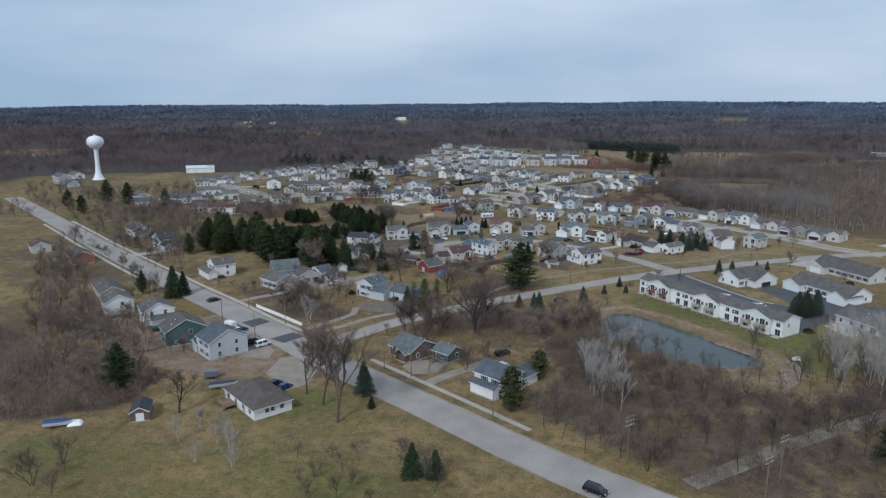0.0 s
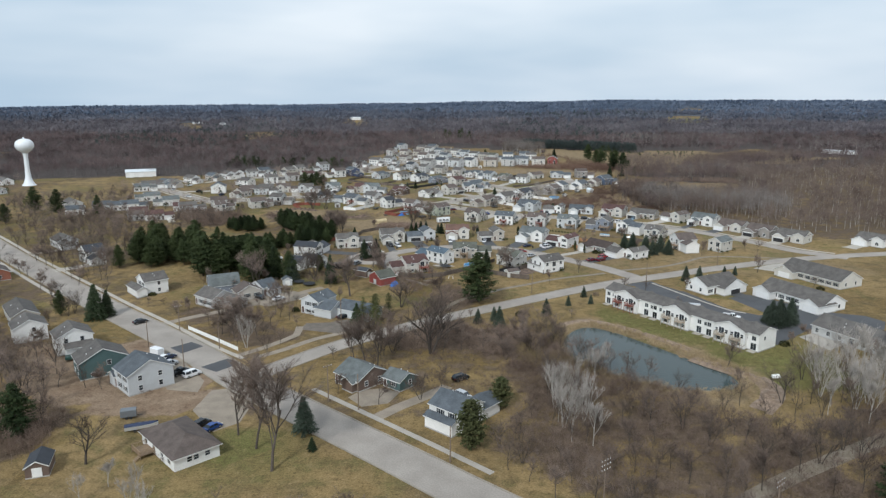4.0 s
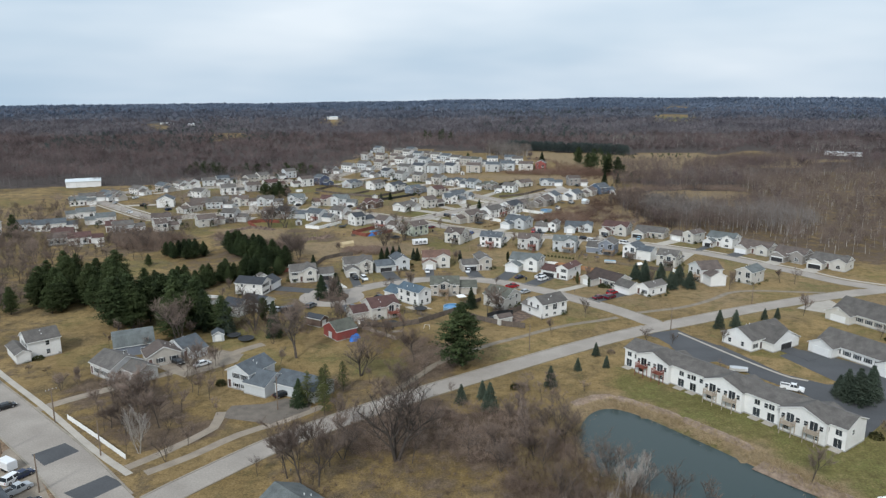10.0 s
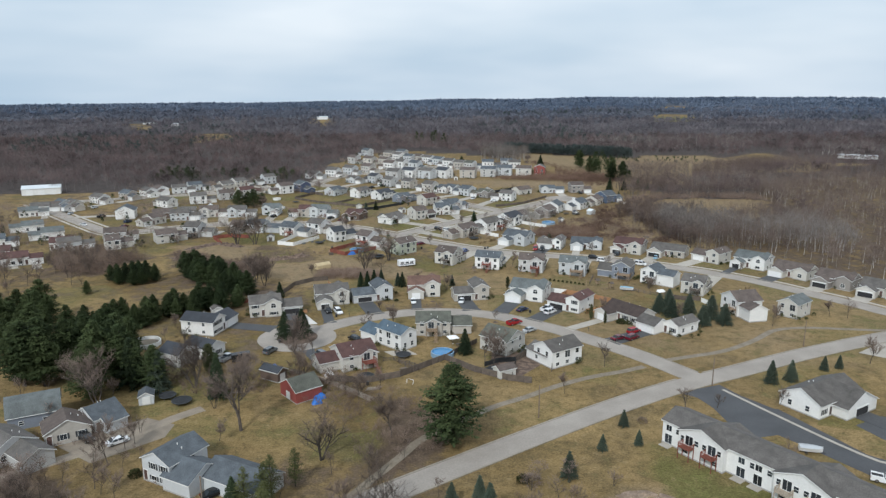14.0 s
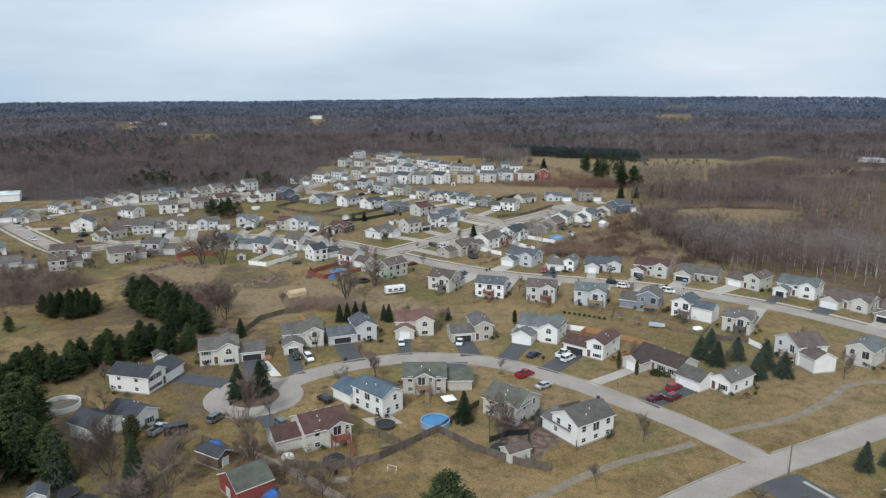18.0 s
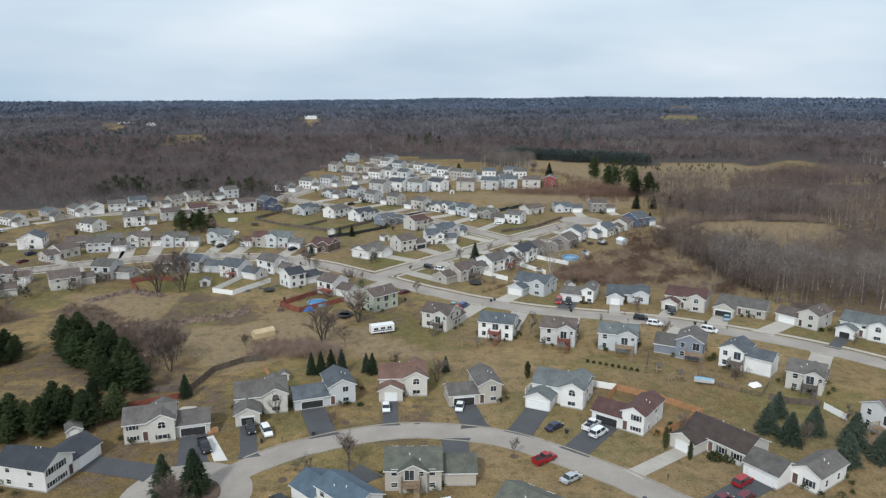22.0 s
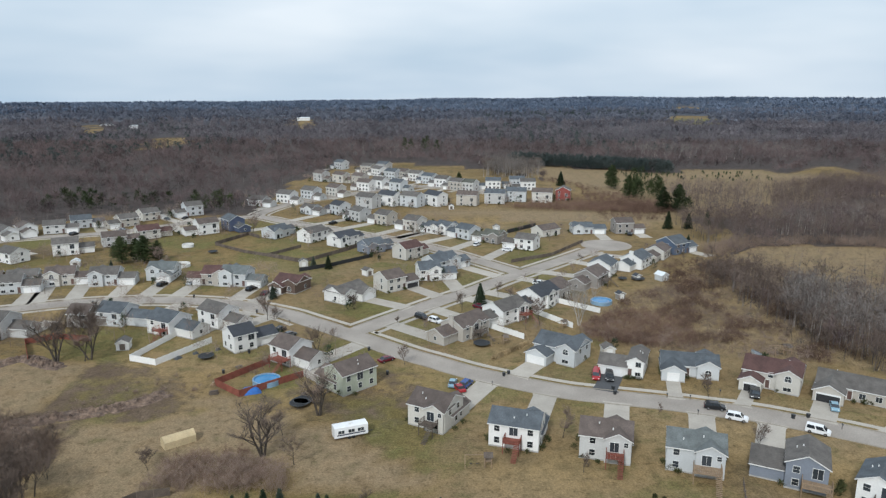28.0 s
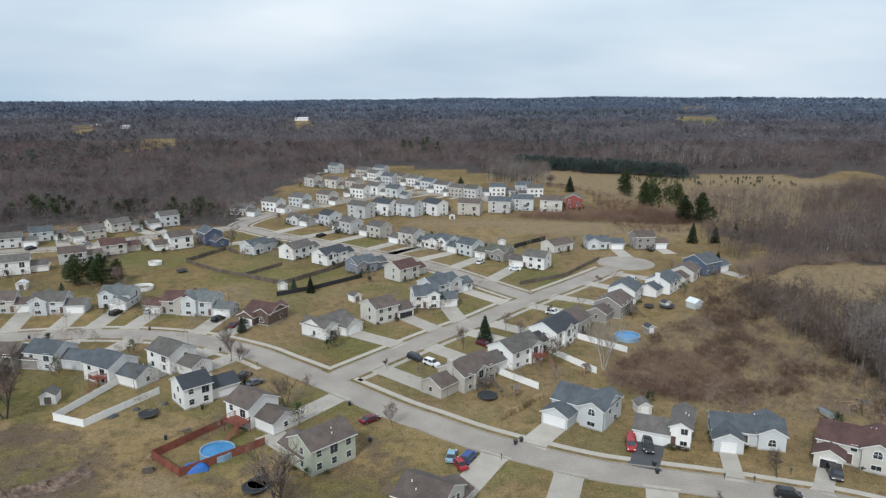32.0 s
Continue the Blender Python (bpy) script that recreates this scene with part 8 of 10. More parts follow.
house(138.9, 279.7, -62, 26.0, 13.0, 3.0, 'x', 'cream', 'grey', garage='', extra=[(-13.2, -5, -10, 0, 2.9, 'y')], paving='')
house(116.5, 206.5, 118, 26.0, 11.0, 3.0, 'x', 'grey', 'grey', garage='', extra=[(-13.2, -6, -9, 0, 2.9, 'y')], paving='')
# old houses along the main road
house(-118.7, 254.7, -47, 8.5, 8.5, 5.2, 'y', 'white', 'grey', extra=[(-9.0, -4.0, -1, 5, 3.0, 'x'), (-5.5, 5.5, -7.5, -3.9, 2.8, 'x')], paving='')
house(-90.3, 240.5, -35, 10.0, 9.0, 3.4, 'x', 'grey', 'grey', extra=[(4.5, 12, -1.5, 4.5, 3.0, 'x')], chimney=0, paving='')
house(-81.3, 248.6, 33, 8.9, 7.0, 3.0, 'y', 'tan', 'brown', paving='', extra=[(3.8, 9.5, 0, 6, 3.0, 'x')])
house(-76.7, 254.5, 54, 6.8, 7.5, 3.2, 'x', 'lightblue', 'slate', paving='', extra=[(-2, 3, -6, -3.0, 2.6, 'x')])
barn(-92.5, 256.3, 28, 10.5, 7.5, 3.2, 'bluegrey', 'teal')
house(-52.0, 233.4, -28, 7.4, 9.5, 4.8, 'y', 'lightblue', 'slate', paving='', extra=[(2.5, 9.5, -5.5, 3, 3.0, 'x'), (9, 22, -2, 6, 3.0, 'x')])
house(-28.8, 173.8, -42, 9.4, 10.0, 2.9, 'x', 'brown', 'teal', paving='', extra=[(0, 4, -6.5, -3, 2.6, 'y')])
house(-18.7, 171.7, -39, 6.0, 6.1, 2.6, 'x', 'green', 'teal', paving='')
house(-4.0, 151.3, -40, 8.8, 8.5, 5.0, 'x', 'white', 'slate', paving='', extra=[(-4.0, 4.0, -6.2, -3.5, 2.9, 'x'), (-2, 4, 4, 11, 2.9, 'y')])
house(-84.0, 169.8, -44, 9.0, 11.5, 5.2, 'x', 'lightblue', 'slate', paving='', extra=[(-7.5, -4.0, -6, 2, 2.9, 'y')], dk='')
house(-99.8, 178.8, 128, 9.0, 12.0, 4.6, 'x', 'green', 'grey', paving='')
house(-116.4, 195.0, 128, 9.0, 9.5, 5.0, 'x', 'white', 'grey', paving='', extra=[(-8, -4, -4, 3, 2.8, 'y')])
house(-134.7, 203.7, 128, 9.0, 9.0, 4.6, 'x', 'white', 'grey', paving='')
house(-148.7, 222.3, 130, 17.0, 8.0, 3.0, 'x', 'tan', 'grey', paving='')
house(-189.6, 271.0, 132, 12.0, 9.0, 3.2, 'x', 'brick', 'brown', paving='')
house(-195.0, 331.1, -44, 12.0, 9.0, 3.4, 'x', 'grey', 'grey', paving='gravel', garage='R', gw=5, gd=6)
house(-166.1, 302.0, -44, 10.0, 8.0, 4.8, 'y', 'white', 'black', paving='conc', garage='R', gw=6, gd=6)
house(-364.1, 548.2, -40, 14.0, 9.0, 3.4, 'x', 'white', 'grey', paving='', near=0)
house(-177.5, 432.9, 20, 10.0, 8.0, 3.4, 'x', 'white', 'maroon', paving='', near=0)
house(-251.8, 442.2, -45, 12.0, 9.0, 3.4, 'x', 'grey', 'grey', paving='', near=0)
hip_house(-62.0, 137.3, -45, 16.5, 9.6, 2.9, 'white', 'brown')
house(-220, 288, 132, 11.0, 8.0, 3.2, 'x', 'cream', 'maroon', paving='')
house(-356, 516, -40, 16.0, 9.0, 6.0, 'x', 'grey', 'slate', paving='', near=0)
house(-338, 500, -40, 13.0, 8.0, 3.4, 'x', 'lightblue', 'slate', paving='', near=0)
hall(-280.9, 604.6, 25, 24, 16, 4.6)
shed(-34.3, 269.4, -50, 8.0, 7.0, 3.0, 'red', 'olive', 'barn-red garage shed with white trim, dark roof')
shed(-70.9, 265.7, 20, 3.4, 3.6, 2.2, 'lightblue', 'slate')
shed(16.9, 281.6, 120, 3.4, 5.0, 2.2, 'cream', 'brown')
shed(-74.6, 333.0, 30, 3.2, 3.6, 2.2, 'grey', 'grey')
shed(-83.6, 448.6, 10, 3.4, 3.4, 2.2, 'white', 'grey')
shed(50.5, 444.0, 5, 3.2, 3.2, 2.2, 'cream', 'grey')
shed(-23.2, 526.9, 40, 3.2, 3.2, 2.2, 'white', 'grey')
shed(88.8, 520.4, 30, 3.6, 3.6, 2.2, 'lightblue', 'metal', 'small teal shed with a white roof')
shed(12.0, 676.1, 0, 3.0, 3.0, 2.2, 'white', 'grey')
shed(33.5, 612.8, 0, 3.4, 3.0, 2.3, 'grey', 'grey')
shed(-142.0, 539.9, 15, 3.4, 3.0, 2.2, 'white', 'metal')
shed(-86.5, 128.0, 20, 4.2, 6.0, 2.3, 'brown', 'black', 'dark shed with a low black roof')
shed(-50.5, 540.8, 15, 3.4, 3.0, 2.2, 'cream', 'grey')
shed(-43.4, 279.8, 60, 3.6, 6.0, 2.6, 'brown', 'black', 'dark brown shed with a black roof on bare earth')
# paths, drives and yards
pavement('crescent', -1, 2.4, 0.0, 1.0)
pavement('crescent', 1, 2.2, 0.48, 1.0)
pavement('cross_street', 1, 2.2)
pavement('cross_street', -1, 2.2)
pavement('upper_street', 1, 2.2)
pavement('upper_street', -1, 2.2)
pavement('west_street', 1, 2.2)
strip('path_park', [(-23.7, 214.1), (-16.5, 225.2), (-8.1, 239.6), (-3.2, 247.9), (8.9, 259.5), (14.9, 264.4), (21.1, 268.3), (29.3, 274.5), (39.2, 280.3), (49.3, 284.4), (55.5, 287.6)], 2.0, PATHM, 0.02, 'old cracked asphalt footpath across the grass', 'path')
strip('path_park', [(59.0, 290.6), (69.2, 294.4), (81.5, 299.0), (93.6, 307.3), (103.2, 316.0), (109.6, 318.5), (115.1, 319.2), (139.5, 316.2)], 2.0, PATHM, 0.02, 'old cracked asphalt footpath across the grass', 'path')
strip('path_woods', [(33.7, 110.1), (47.0, 119.4), (62.2, 130.3), (77.0, 139.4), (94.9, 150.3), (114.6, 162.9)], 4.0, PATHM, 0.02, 'pale gravel track through the brush', 'track')
strip('drive_farm', [(-99.2, 217.8), (-94.1, 223.4), (-82.6, 234.1), (-69.9, 246.0), (-60.7, 257.6), (-56.2, 262.1)], 3.2, GRAVEL, 0.03, 'pale gravel farm drive', 'driveway')
strip('drive_farm', [(-66.2, 191.3), (-62.5, 195.7), (-56.8, 203.6), (-54.1, 208.6), (-54.8, 216.6)], 2.4, GRAVEL, 0.03, 'pale curved gravel drive to a house', 'driveway')
strip('drive_farm', [(-61.5, 189.3), (-54.6, 196.3), (-47.5, 205.3), (-38.9, 212.2), (-31.3, 219.8)], 2.4, GRAVEL, 0.025, 'gravel strip beside the street', 'driveway')
strip('drive_farm', [(-23.1, 152.5), (-17.6, 159.3), (-12.2, 164.7), (-6.5, 171.6)], 3.4, GRAVEL, 0.03, 'gravel drive past the white house', 'driveway')
paved('yard_gravel', [(-26.7, 158.9), (-20.6, 160.9), (-18.3, 167.4), (-23.0, 169.8), (-28.1, 168.5), (-30.8, 164.0)], GRAVEL, 0.03, 'gravel yard before a garage', 'yard')
paved('court_asphalt', [(70.7, 253.4), (77.2, 243.9), (88.3, 225.8), (90.4, 204.4), (110.3, 222.2), (110.1, 232.2), (96.5, 233.1), (88.6, 240.0), (79.9, 261.3), (70.9, 264.6)], ASPHD, 0.03, 'black asphalt court before the homes', 'court')
paved('court_asphalt', [(101.9, 229.5), (107.4, 216.6), (129.2, 217.8), (135.1, 227.4), (131.8, 233.5), (120.0, 237.7), (110.9, 249.0), (102.2, 257.6), (93.6, 253.1)], ASPHD, 0.034, 'black asphalt drive between the homes', 'court')
strip('kerb_court', [(71.0, 272.3), (77.9, 258.0), (84.8, 244.5), (89.4, 237.3), (93.0, 235.1)], 0.8, CONC, 0.12, "pale concrete kerb round the court's lawn", 'kerb')
paved('yard_gravel', [(-70.9, 237.1), (-59.9, 248.0), (-59.9, 254.0), (-67.3, 257.2), (-76.6, 250.1), (-80.9, 243.8)], GRAVEL, 0.028, 'gravel yard between farm buildings', 'yard')
paved('yard_gravel', [(-41.6, 210.5), (-34.1, 218.0), (-34.2, 223.1), (-41.3, 224.2), (-46.0, 221.0), (-53.3, 220.0), (-54.2, 213.8)], GRAVELD, 0.028, 'dark gravel turning place before a house', 'yard')
paved('yard_dirt', [(-89.7, 183.6), (-77.2, 167.1), (-68.9, 165.8), (-69.8, 172.9), (-93.2, 201.9), (-95.2, 197.9)], GRAVEL, 0.02, 'bare gravel parking strip by new houses', 'yard')
paved('road_patch', [(-83.3, 192.0), (-79.1, 198.0), (-84.0, 201.5), (-88.4, 196.4)], ASPHD, 0.036, 'dark square repair in the asphalt', 'road patch')
paved('road_patch', [(-68.7, 178.9), (-63.9, 185.5), (-68.9, 188.5), (-74.1, 182.1)], ASPHD, 0.036, 'dark square repair in the asphalt', 'road patch')
paved('yard_gravel', [(-57.9, 145.1), (-53.3, 149.8), (-53.3, 159.6), (-59.2, 169.5), (-65.9, 167.0), (-66.4, 155.7)], GRAVEL, 0.024, 'pale gravel apron beside the road', 'yard')
paved('drive_pale', [(129.6, 290.0), (136.6, 300.3), (136.1, 309.4), (119.6, 297.5)], CONC, 0.03, 'pale concrete drive to a home', 'driveway')
paved('drive_pale', [(103.7, 200.6), (111.0, 205.5), (108.2, 216.6), (100.3, 212.1)], CONC, 0.04, 'pale concrete drive to a home', 'driveway')
paved('drive_pale', [(-42.0, 322.7), (-39.4, 323.1), (-45.4, 333.4), (-46.8, 332.2)], CONCW, 0.1, 'bright white concrete drive strip', 'driveway')
# evergreens
tree('pine0', 2.7, 245.0, 18.5, 1.2)
grove('young', [(-102.1, 378), (-88.6, 366), (-75.9, 353.4), (-68.8, 353.3), (-72.6, 365.9), (-88.3, 381.4), (-107.6, 395.9)], 4.0, 7, 10, 11, 1.0, 'belt of young pines in the meadow')
grove('young', [(-125.2, 366.1), (-107.8, 369.1), (-112.1, 380.1), (-118.1, 385.6), (-130.1, 377.4)], 4.0, 6, 8, 12, 1.0, 'clump of young pines in the meadow')
grove('young', [(-107.7, 305), (-98.9, 314.5), (-91, 323), (-83.3, 330.6), (-72.7, 337), (-67.3, 341), (-73, 348), (-81, 344), (-91, 337), (-99, 329.5), (-107, 321), (-115, 311)], 4.0, 6.5, 9.5, 13, 1.0, 'belt of young pines behind the houses')
grove('pine', [(-112, 300), (-98.5, 289), (-87.8, 284), (-79, 286), (-84, 293), (-92, 301), (-103.5, 306)], 5.5, 10, 14, 14, 1.0, 'tall pines by the farm')
grove('pine', [(-150, 302), (-141.8, 291.2), (-128.6, 288.2), (-118.2, 294.4), (-116, 305), (-121, 324), (-134, 334), (-150, 330)], 6.5, 10, 15, 15, 1.0, 'tall pines by the farm')
tree('young', -129.4, 356.8, 5.2)
tree('pine', -107.9, 277.1, 17.0)
tree('pine', -100.7, 275.1, 16.0)
tree('pine', -102.3, 277.6, 17.9, 1.1)
tree('pine', -105.5, 275.1, 17.7, 1.1)
tree('pine', -98.5, 282.7, 15.6)
tree('pine', -81.6, 277.6, 16.1)
tree('spruce', -70.6, 272.7, 10.6)
tree('spruce', -78.2, 275.1, 13.3)
tree('loose', -31.1, 224.1, 9.3, 0.9)
tree('loose', -27.6, 228.6, 8.2, 0.9)
tree('spruce', -37.0, 220.0, 7.2)
tree('loose', -31.3, 220.0, 10.2, 0.8)
tree('spruce2', 25.2, 231.5, 5.8)
tree('spruce2', 2.1, 221.6, 5.1)
tree('spruce2', 8.9, 217.9, 7.2)
tree('spruce2', 7.4, 224.1, 5.0)
tree('spruce2', 41.2, 252.9, 4.1)
tree('spruce2', 42.3, 244.4, 3.5)
tree('spruce2', 85.1, 276.7, 6.2)
tree('spruce2', 90.7, 277.8, 5.9)
tree('spruce2', 103.1, 284.9, 4.1)
tree('spruce2', 107.8, 286.2, 3.9)
tree('spruce2', 34.1, 242.2, 3.7)
tree('spruce2', 79.2, 342.4, 6.3, 1.3)
tree('spruce2', 73.6, 335.1, 6.9, 1.3)
tree('spruce2', 76.5, 330.6, 7.0, 1.3)
tree('spruce2', 83.4, 334.4, 6.7, 1.3)
tree('spruce2', 88.7, 328.5, 8.0, 1.3)
tree('spruce2', 83.5, 321.7, 6.9, 1.3)
tree('spruce2', 91.0, 322.8, 6.9, 1.3)
tree('spruce', -30.2, 366.5, 5.9, 0.9, group='row of young spruces')
tree('spruce', -27.7, 366.5, 6.3, 0.9, group='row of young spruces')
tree('spruce', -25.2, 367.1, 6.6, 0.9, group='row of young spruces')
tree('spruce', -22.5, 367.5, 6.5, 0.9, group='row of young spruces')
tree('spruce', -14.5, 366.5, 5.9, 0.9, group='row of young spruces')
tree('spruce', 4.4, 368.2, 4.4, 0.9, group='row of young spruces')
tree('spruce', -16.3, 368.1, 5.2, 0.9, group='row of young spruces')
tree('cedar', 25.2, 363.4, 4.8, 0.7)
tree('cedar', 49.1, 327.3, 5.3, 0.5)
tree('cedar', 52.7, 323.0, 4.3, 0.5)
tree('spruce', -57.8, 352.4, 6.0)
bush(58.1, 323.8, 1.6, 1.5)
bush(60.9, 323.0, 1.6, 1.5)
tree('spruce', 18.1, 488.4, 7.9)
tree('spruce', -52.8, 495.9, 4.9)
tree('pine', -125.7, 545.1, 11.5, 1.2)
tree('pine', -116.6, 545.2, 12, 1.2)
tree('pine', -112.4, 549.0, 9.0, 1.1)
tree('pine', -121.0, 548.5, 10.0, 1.1)
tree('bare', -108.5, 543.0, 9.0, 1.2)
tree('spruce', -125.3, 534.5, 4.1)
tree('spruce', -46.1, 538.7, 4.7)
tree('spruce', -39.8, 536.7, 5.7)
tree('cedar0', -0.7, 139.0, 11.4, 1.1)
tree('cedar0', 6.4, 158.6, 8.2, 1.2)
tree('spruce', -37.5, 145.9, 8.5, 1.1)
tree('spruce', -34.1, 137.6, 3.1, 1.1)
tree('spruce', -20.3, 108.0, 7.3, 1.1)
tree('spruce', -15.7, 108.1, 6.0, 1.2)
tree('spruce', -123.6, 222.1, 12.0, 1.1)
tree('spruce', -121.3, 225.4, 9.1)
tree('pine', -263.6, 420.9, 16.6)
tree('pine', -246.2, 415.5, 15.7)
tree('pine', -136.9, 224.8, 9.1, 0.8)
tree('pine', -148.4, 289.6, 10.1, 0.9)
tree('pine', -259.7, 386.3, 11.5)
tree('pine', -217.2, 406.9, 13.6, 0.8)
tree('pine', -279.5, 404.1, 11.9)
tree('pine', -98.9, 140.6, 13.1)
tree('pine', 76.1, 118.2, 15.1, 0.9)
tree('spruce2', 97.1, 224.4, 8.0, 1.2)
tree('spruce2', 98.5, 222.0, 9.2, 1.2)
tree('spruce2', 103.0, 224.5, 8.9, 1.1)
tree('spruce2', 96.5, 226.9, 5.4, 1.2)
tree('spruce', 93.6, 777.1, 10.8)
tree('pine', 127.9, 765.2, 16.9)
tree('pine', 128.5, 720.5, 15.4)
tree('pine', 134.5, 667.1, 15.1)
tree('pine', 143.5, 667.2, 16.6)
tree('spruce', 122.3, 618.8, 9.3)
tree('spruce', 132.8, 619.0, 8.0)
tree('spruce', 144.6, 625.3, 8.2)
tree('spruce', 119.8, 581.4, 4.8)
tree('spruce', 150.0, 619.2, 5.9)
tree('pine', 19.7, 788.5, 8.7)
# leafless trees
tree('bare', -40.5, 129.1, 25.4)
tree('bare', -46.2, 138.0, 21.5)
tree('bare', -51.8, 143.9, 19.3)
tree('old', -78.8, 130.7, 13.6)
tree('bare', -49.6, 156.3, 13.3)
tree('old1', -11.8, 194.5, 18.9)
tree('bare', -28.9, 183.4, 17.8)
tree('bare', -26.0, 184.7, 16.0)
tree('bare', -32.7, 187.3, 13.6)
tree('bare', -12.9, 163.2, 7.7)
tree('bare', -22.8, 160.3, 8.2)
tree('bare', 3.1, 194.6, 7.8)
tree('bare', -33.7, 166.1, 6.1)
tree('bare', 9.4, 190.3, 8.3)
tree('bare', 13.8, 196.1, 7.2)
tree('pale', -66.0, 197.2, 9.4)
tree('bare', -77.1, 208.5, 9.2)
tree('bare', -72.2, 205.1, 12.0)
tree('bare', -66.3, 208.6, 10.7)
tree('bare', -66.9, 236.4, 10.4)
tree('old', -44.1, 250.9, 19.1)
tree('bare', -82.1, 264.0, 16.7)
tree('old', -24.2, 238.3, 11.3)
tree('bare', -10.4, 247.9, 11.9)
tree('bare', -36.8, 281.0, 11.6)
tree('bare', -62.5, 275.0, 12.1)
tree('bare', -9.0, 215.0, 13.3)
tree('bare', -15.3, 215.0, 11.0)
tree('bare', -73.2, 218.0, 10.7)
tree('bare', -76.0, 217.0, 11.2)
tree('bare', -80.8, 218.0, 8.3)
tree('bare', -53.4, 262.2, 7.6)
tree('old1', -30.9, 389.5, 13.7)
tree('old', -22.6, 407.5, 12.8)
tree('bare', -28.8, 398.3, 7.1)
tree('old1', -97.5, 439.1, 14.9)
tree('bare', -90.0, 439.1, 13.4)
tree('bare', -52.8, 386.9, 4.2)
tree('bare', -72.5, 368.0, 13.1)
tree('bare', -67.0, 368.0, 12.4)
tree('bare', -71.8, 373.1, 11.3)
tree('bare', -24.0, 386.3, 8.0)
tree('bare', -51.6, 384.3, 4.8)
tree('bare', -35.2, 278.3, 9.1)
tree('bare', -50.7, 278.4, 9.1)
tree('bare', -71.0, 294.9, 10.0)
tree('cedar', -62.4, 286.2, 7.2)
tree('bare', 35.3, 468.0, 9.9)
tree('pale', 47.3, 468.1, 14.4)
tree('bare', -49.3, 473.2, 7.8)
tree('bare', -87.1, 604.3, 11.4)
tree('bare', 69.3, 185.8, 9.0)
tree('old', 65.7, 261.9, 4.6)
tree('old', 58.1, 262.0, 6.1)
tree('bare', 95.1, 204.4, 4.9)
tree('bare', 70.3, 236.9, 5.3)
tree('bare', -72.4, 377.1, 12.3)
tree('bare', -68.3, 375.3, 11.1)
tree('bare', -89.2, 440.6, 18.2)
tree('bare', 14.3, 288.0, 10.9)
tree('bare', 12.3, 290.2, 10.4)
tree('bare', -23.6, 485.0, 6.1, 0.9, group='street trees')
tree('bare', -52.4, 481.4, 7.3, 0.9, group='street trees')
tree('bare', -26.8, 455.6, 4.3, 0.9, group='street trees')
tree('bare', -29.6, 446.5, 8.9, 0.9, group='street trees')
tree('bare', -4.7, 436.5, 6.1, 0.9, group='street trees')
tree('bare', 11.8, 481.8, 7.4, 0.9, group='street trees')
tree('bare', -8.1, 467.8, 3.8, 0.9, group='street trees')
tree('bare', 28.9, 495.5, 5.2, 0.9, group='street trees')
tree('bare', 40.4, 511.3, 4.7, 0.9, group='street trees')
tree('bare', 63.4, 547.1, 4.3, 0.9, group='street trees')
tree('bare', 15.7, 539.3, 4.1, 0.9, group='street trees')
tree('bare', 24.9, 498.0, 6.2, 0.9, group='street trees')
tree('bare', -47.1, 473.3, 5.5, 0.9, group='street trees')
tree('bare', 53.4, 407.4, 3.1, 0.9, group='street trees')
tree('bare', -14.8, 322.5, 6.3, 0.9, group='street trees')
tree('bare', 17.6, 324.4, 4.6, 0.9, group='street trees')
tree('bare', -22.8, 314.3, 7.7, 0.9, group='street trees')
tree('bare', -14.7, 318.8, 8.6, 0.9, group='street trees')
tree('bare', -47.4, 502.5, 5.4, 0.9, group='street trees')
tree('bare', 105.3, 320.3, 7.8, 0.9, group='street trees')
tree('bare', 118.0, 289.3, 8.6, 0.9, group='street trees')
copse('bare', [(5.6, 117.4), (4.3, 140.5), (10.6, 158.7), (23.7, 173.6), (30.9, 162.9), (49.9, 160.3), (68.0, 164.4), (91.1, 184.4), (125.0, 204.2), (132.6, 182.0), (101.2, 134.2), (46.3, 111.4)], 7.5, 5, 11, 21, 0.9)
copse('pale', [(13.2, 140.9), (16.2, 165.9), (27.7, 170.0), (25.8, 141.4)], 6.5, 9, 12, 22, 0.9)
copse('pale', [(78.0, 161.4), (91.1, 184.4), (122.2, 199.2), (108.9, 162.7), (85.6, 149.3)], 6.5, 8, 13, 23, 0.9)
copse('bare', [(-122.0, 147.0), (-94.5, 142.2), (-98.9, 157.8), (-109.8, 172.2), (-123.0, 175.8), (-154.4, 192.8)], 6.5, 7, 12, 24, 1.0)
copse('bare', [(-144.9, 174.9), (-123.0, 175.8), (-127.0, 193.9), (-150.7, 214.8), (-182.0, 226.2)], 8, 7, 12, 25, 1.0)
grove('bare', [(-34.7, 205.3), (-23.8, 208.8), (-14.5, 199.0), (-15.1, 190.2), (-26.4, 187.4)], 7, 5, 9, 26, 1.0, '')
grove('bare', [(6.8, 190.3), (24.5, 187.7), (27.9, 209.1), (14.4, 220.0)], 7, 6, 9, 27, 1.0, '')
grove('bare', [(-80.0, 208.5), (-65.6, 208.6), (-73.8, 227.6), (-87.9, 223.4)], 9, 5, 9, 28, 0.8, '')
grove('bare', [(-20.2, 258.8), (-12.0, 262.1), (-14.5, 276.9), (-26.3, 273.0)], 6, 4, 7, 30, 0.9, '')
copse('bare', [(-197.9, 282.4), (-194.6, 315.5), (-262.7, 404.8), (-270.9, 385.8)], 11, 7, 11, 32, 1.0)
copse('bare', [(-222.9, 370.8), (-175.5, 357.1), (-191.1, 398.5), (-237.6, 415.9)], 10, 7, 11, 33, 1.0)
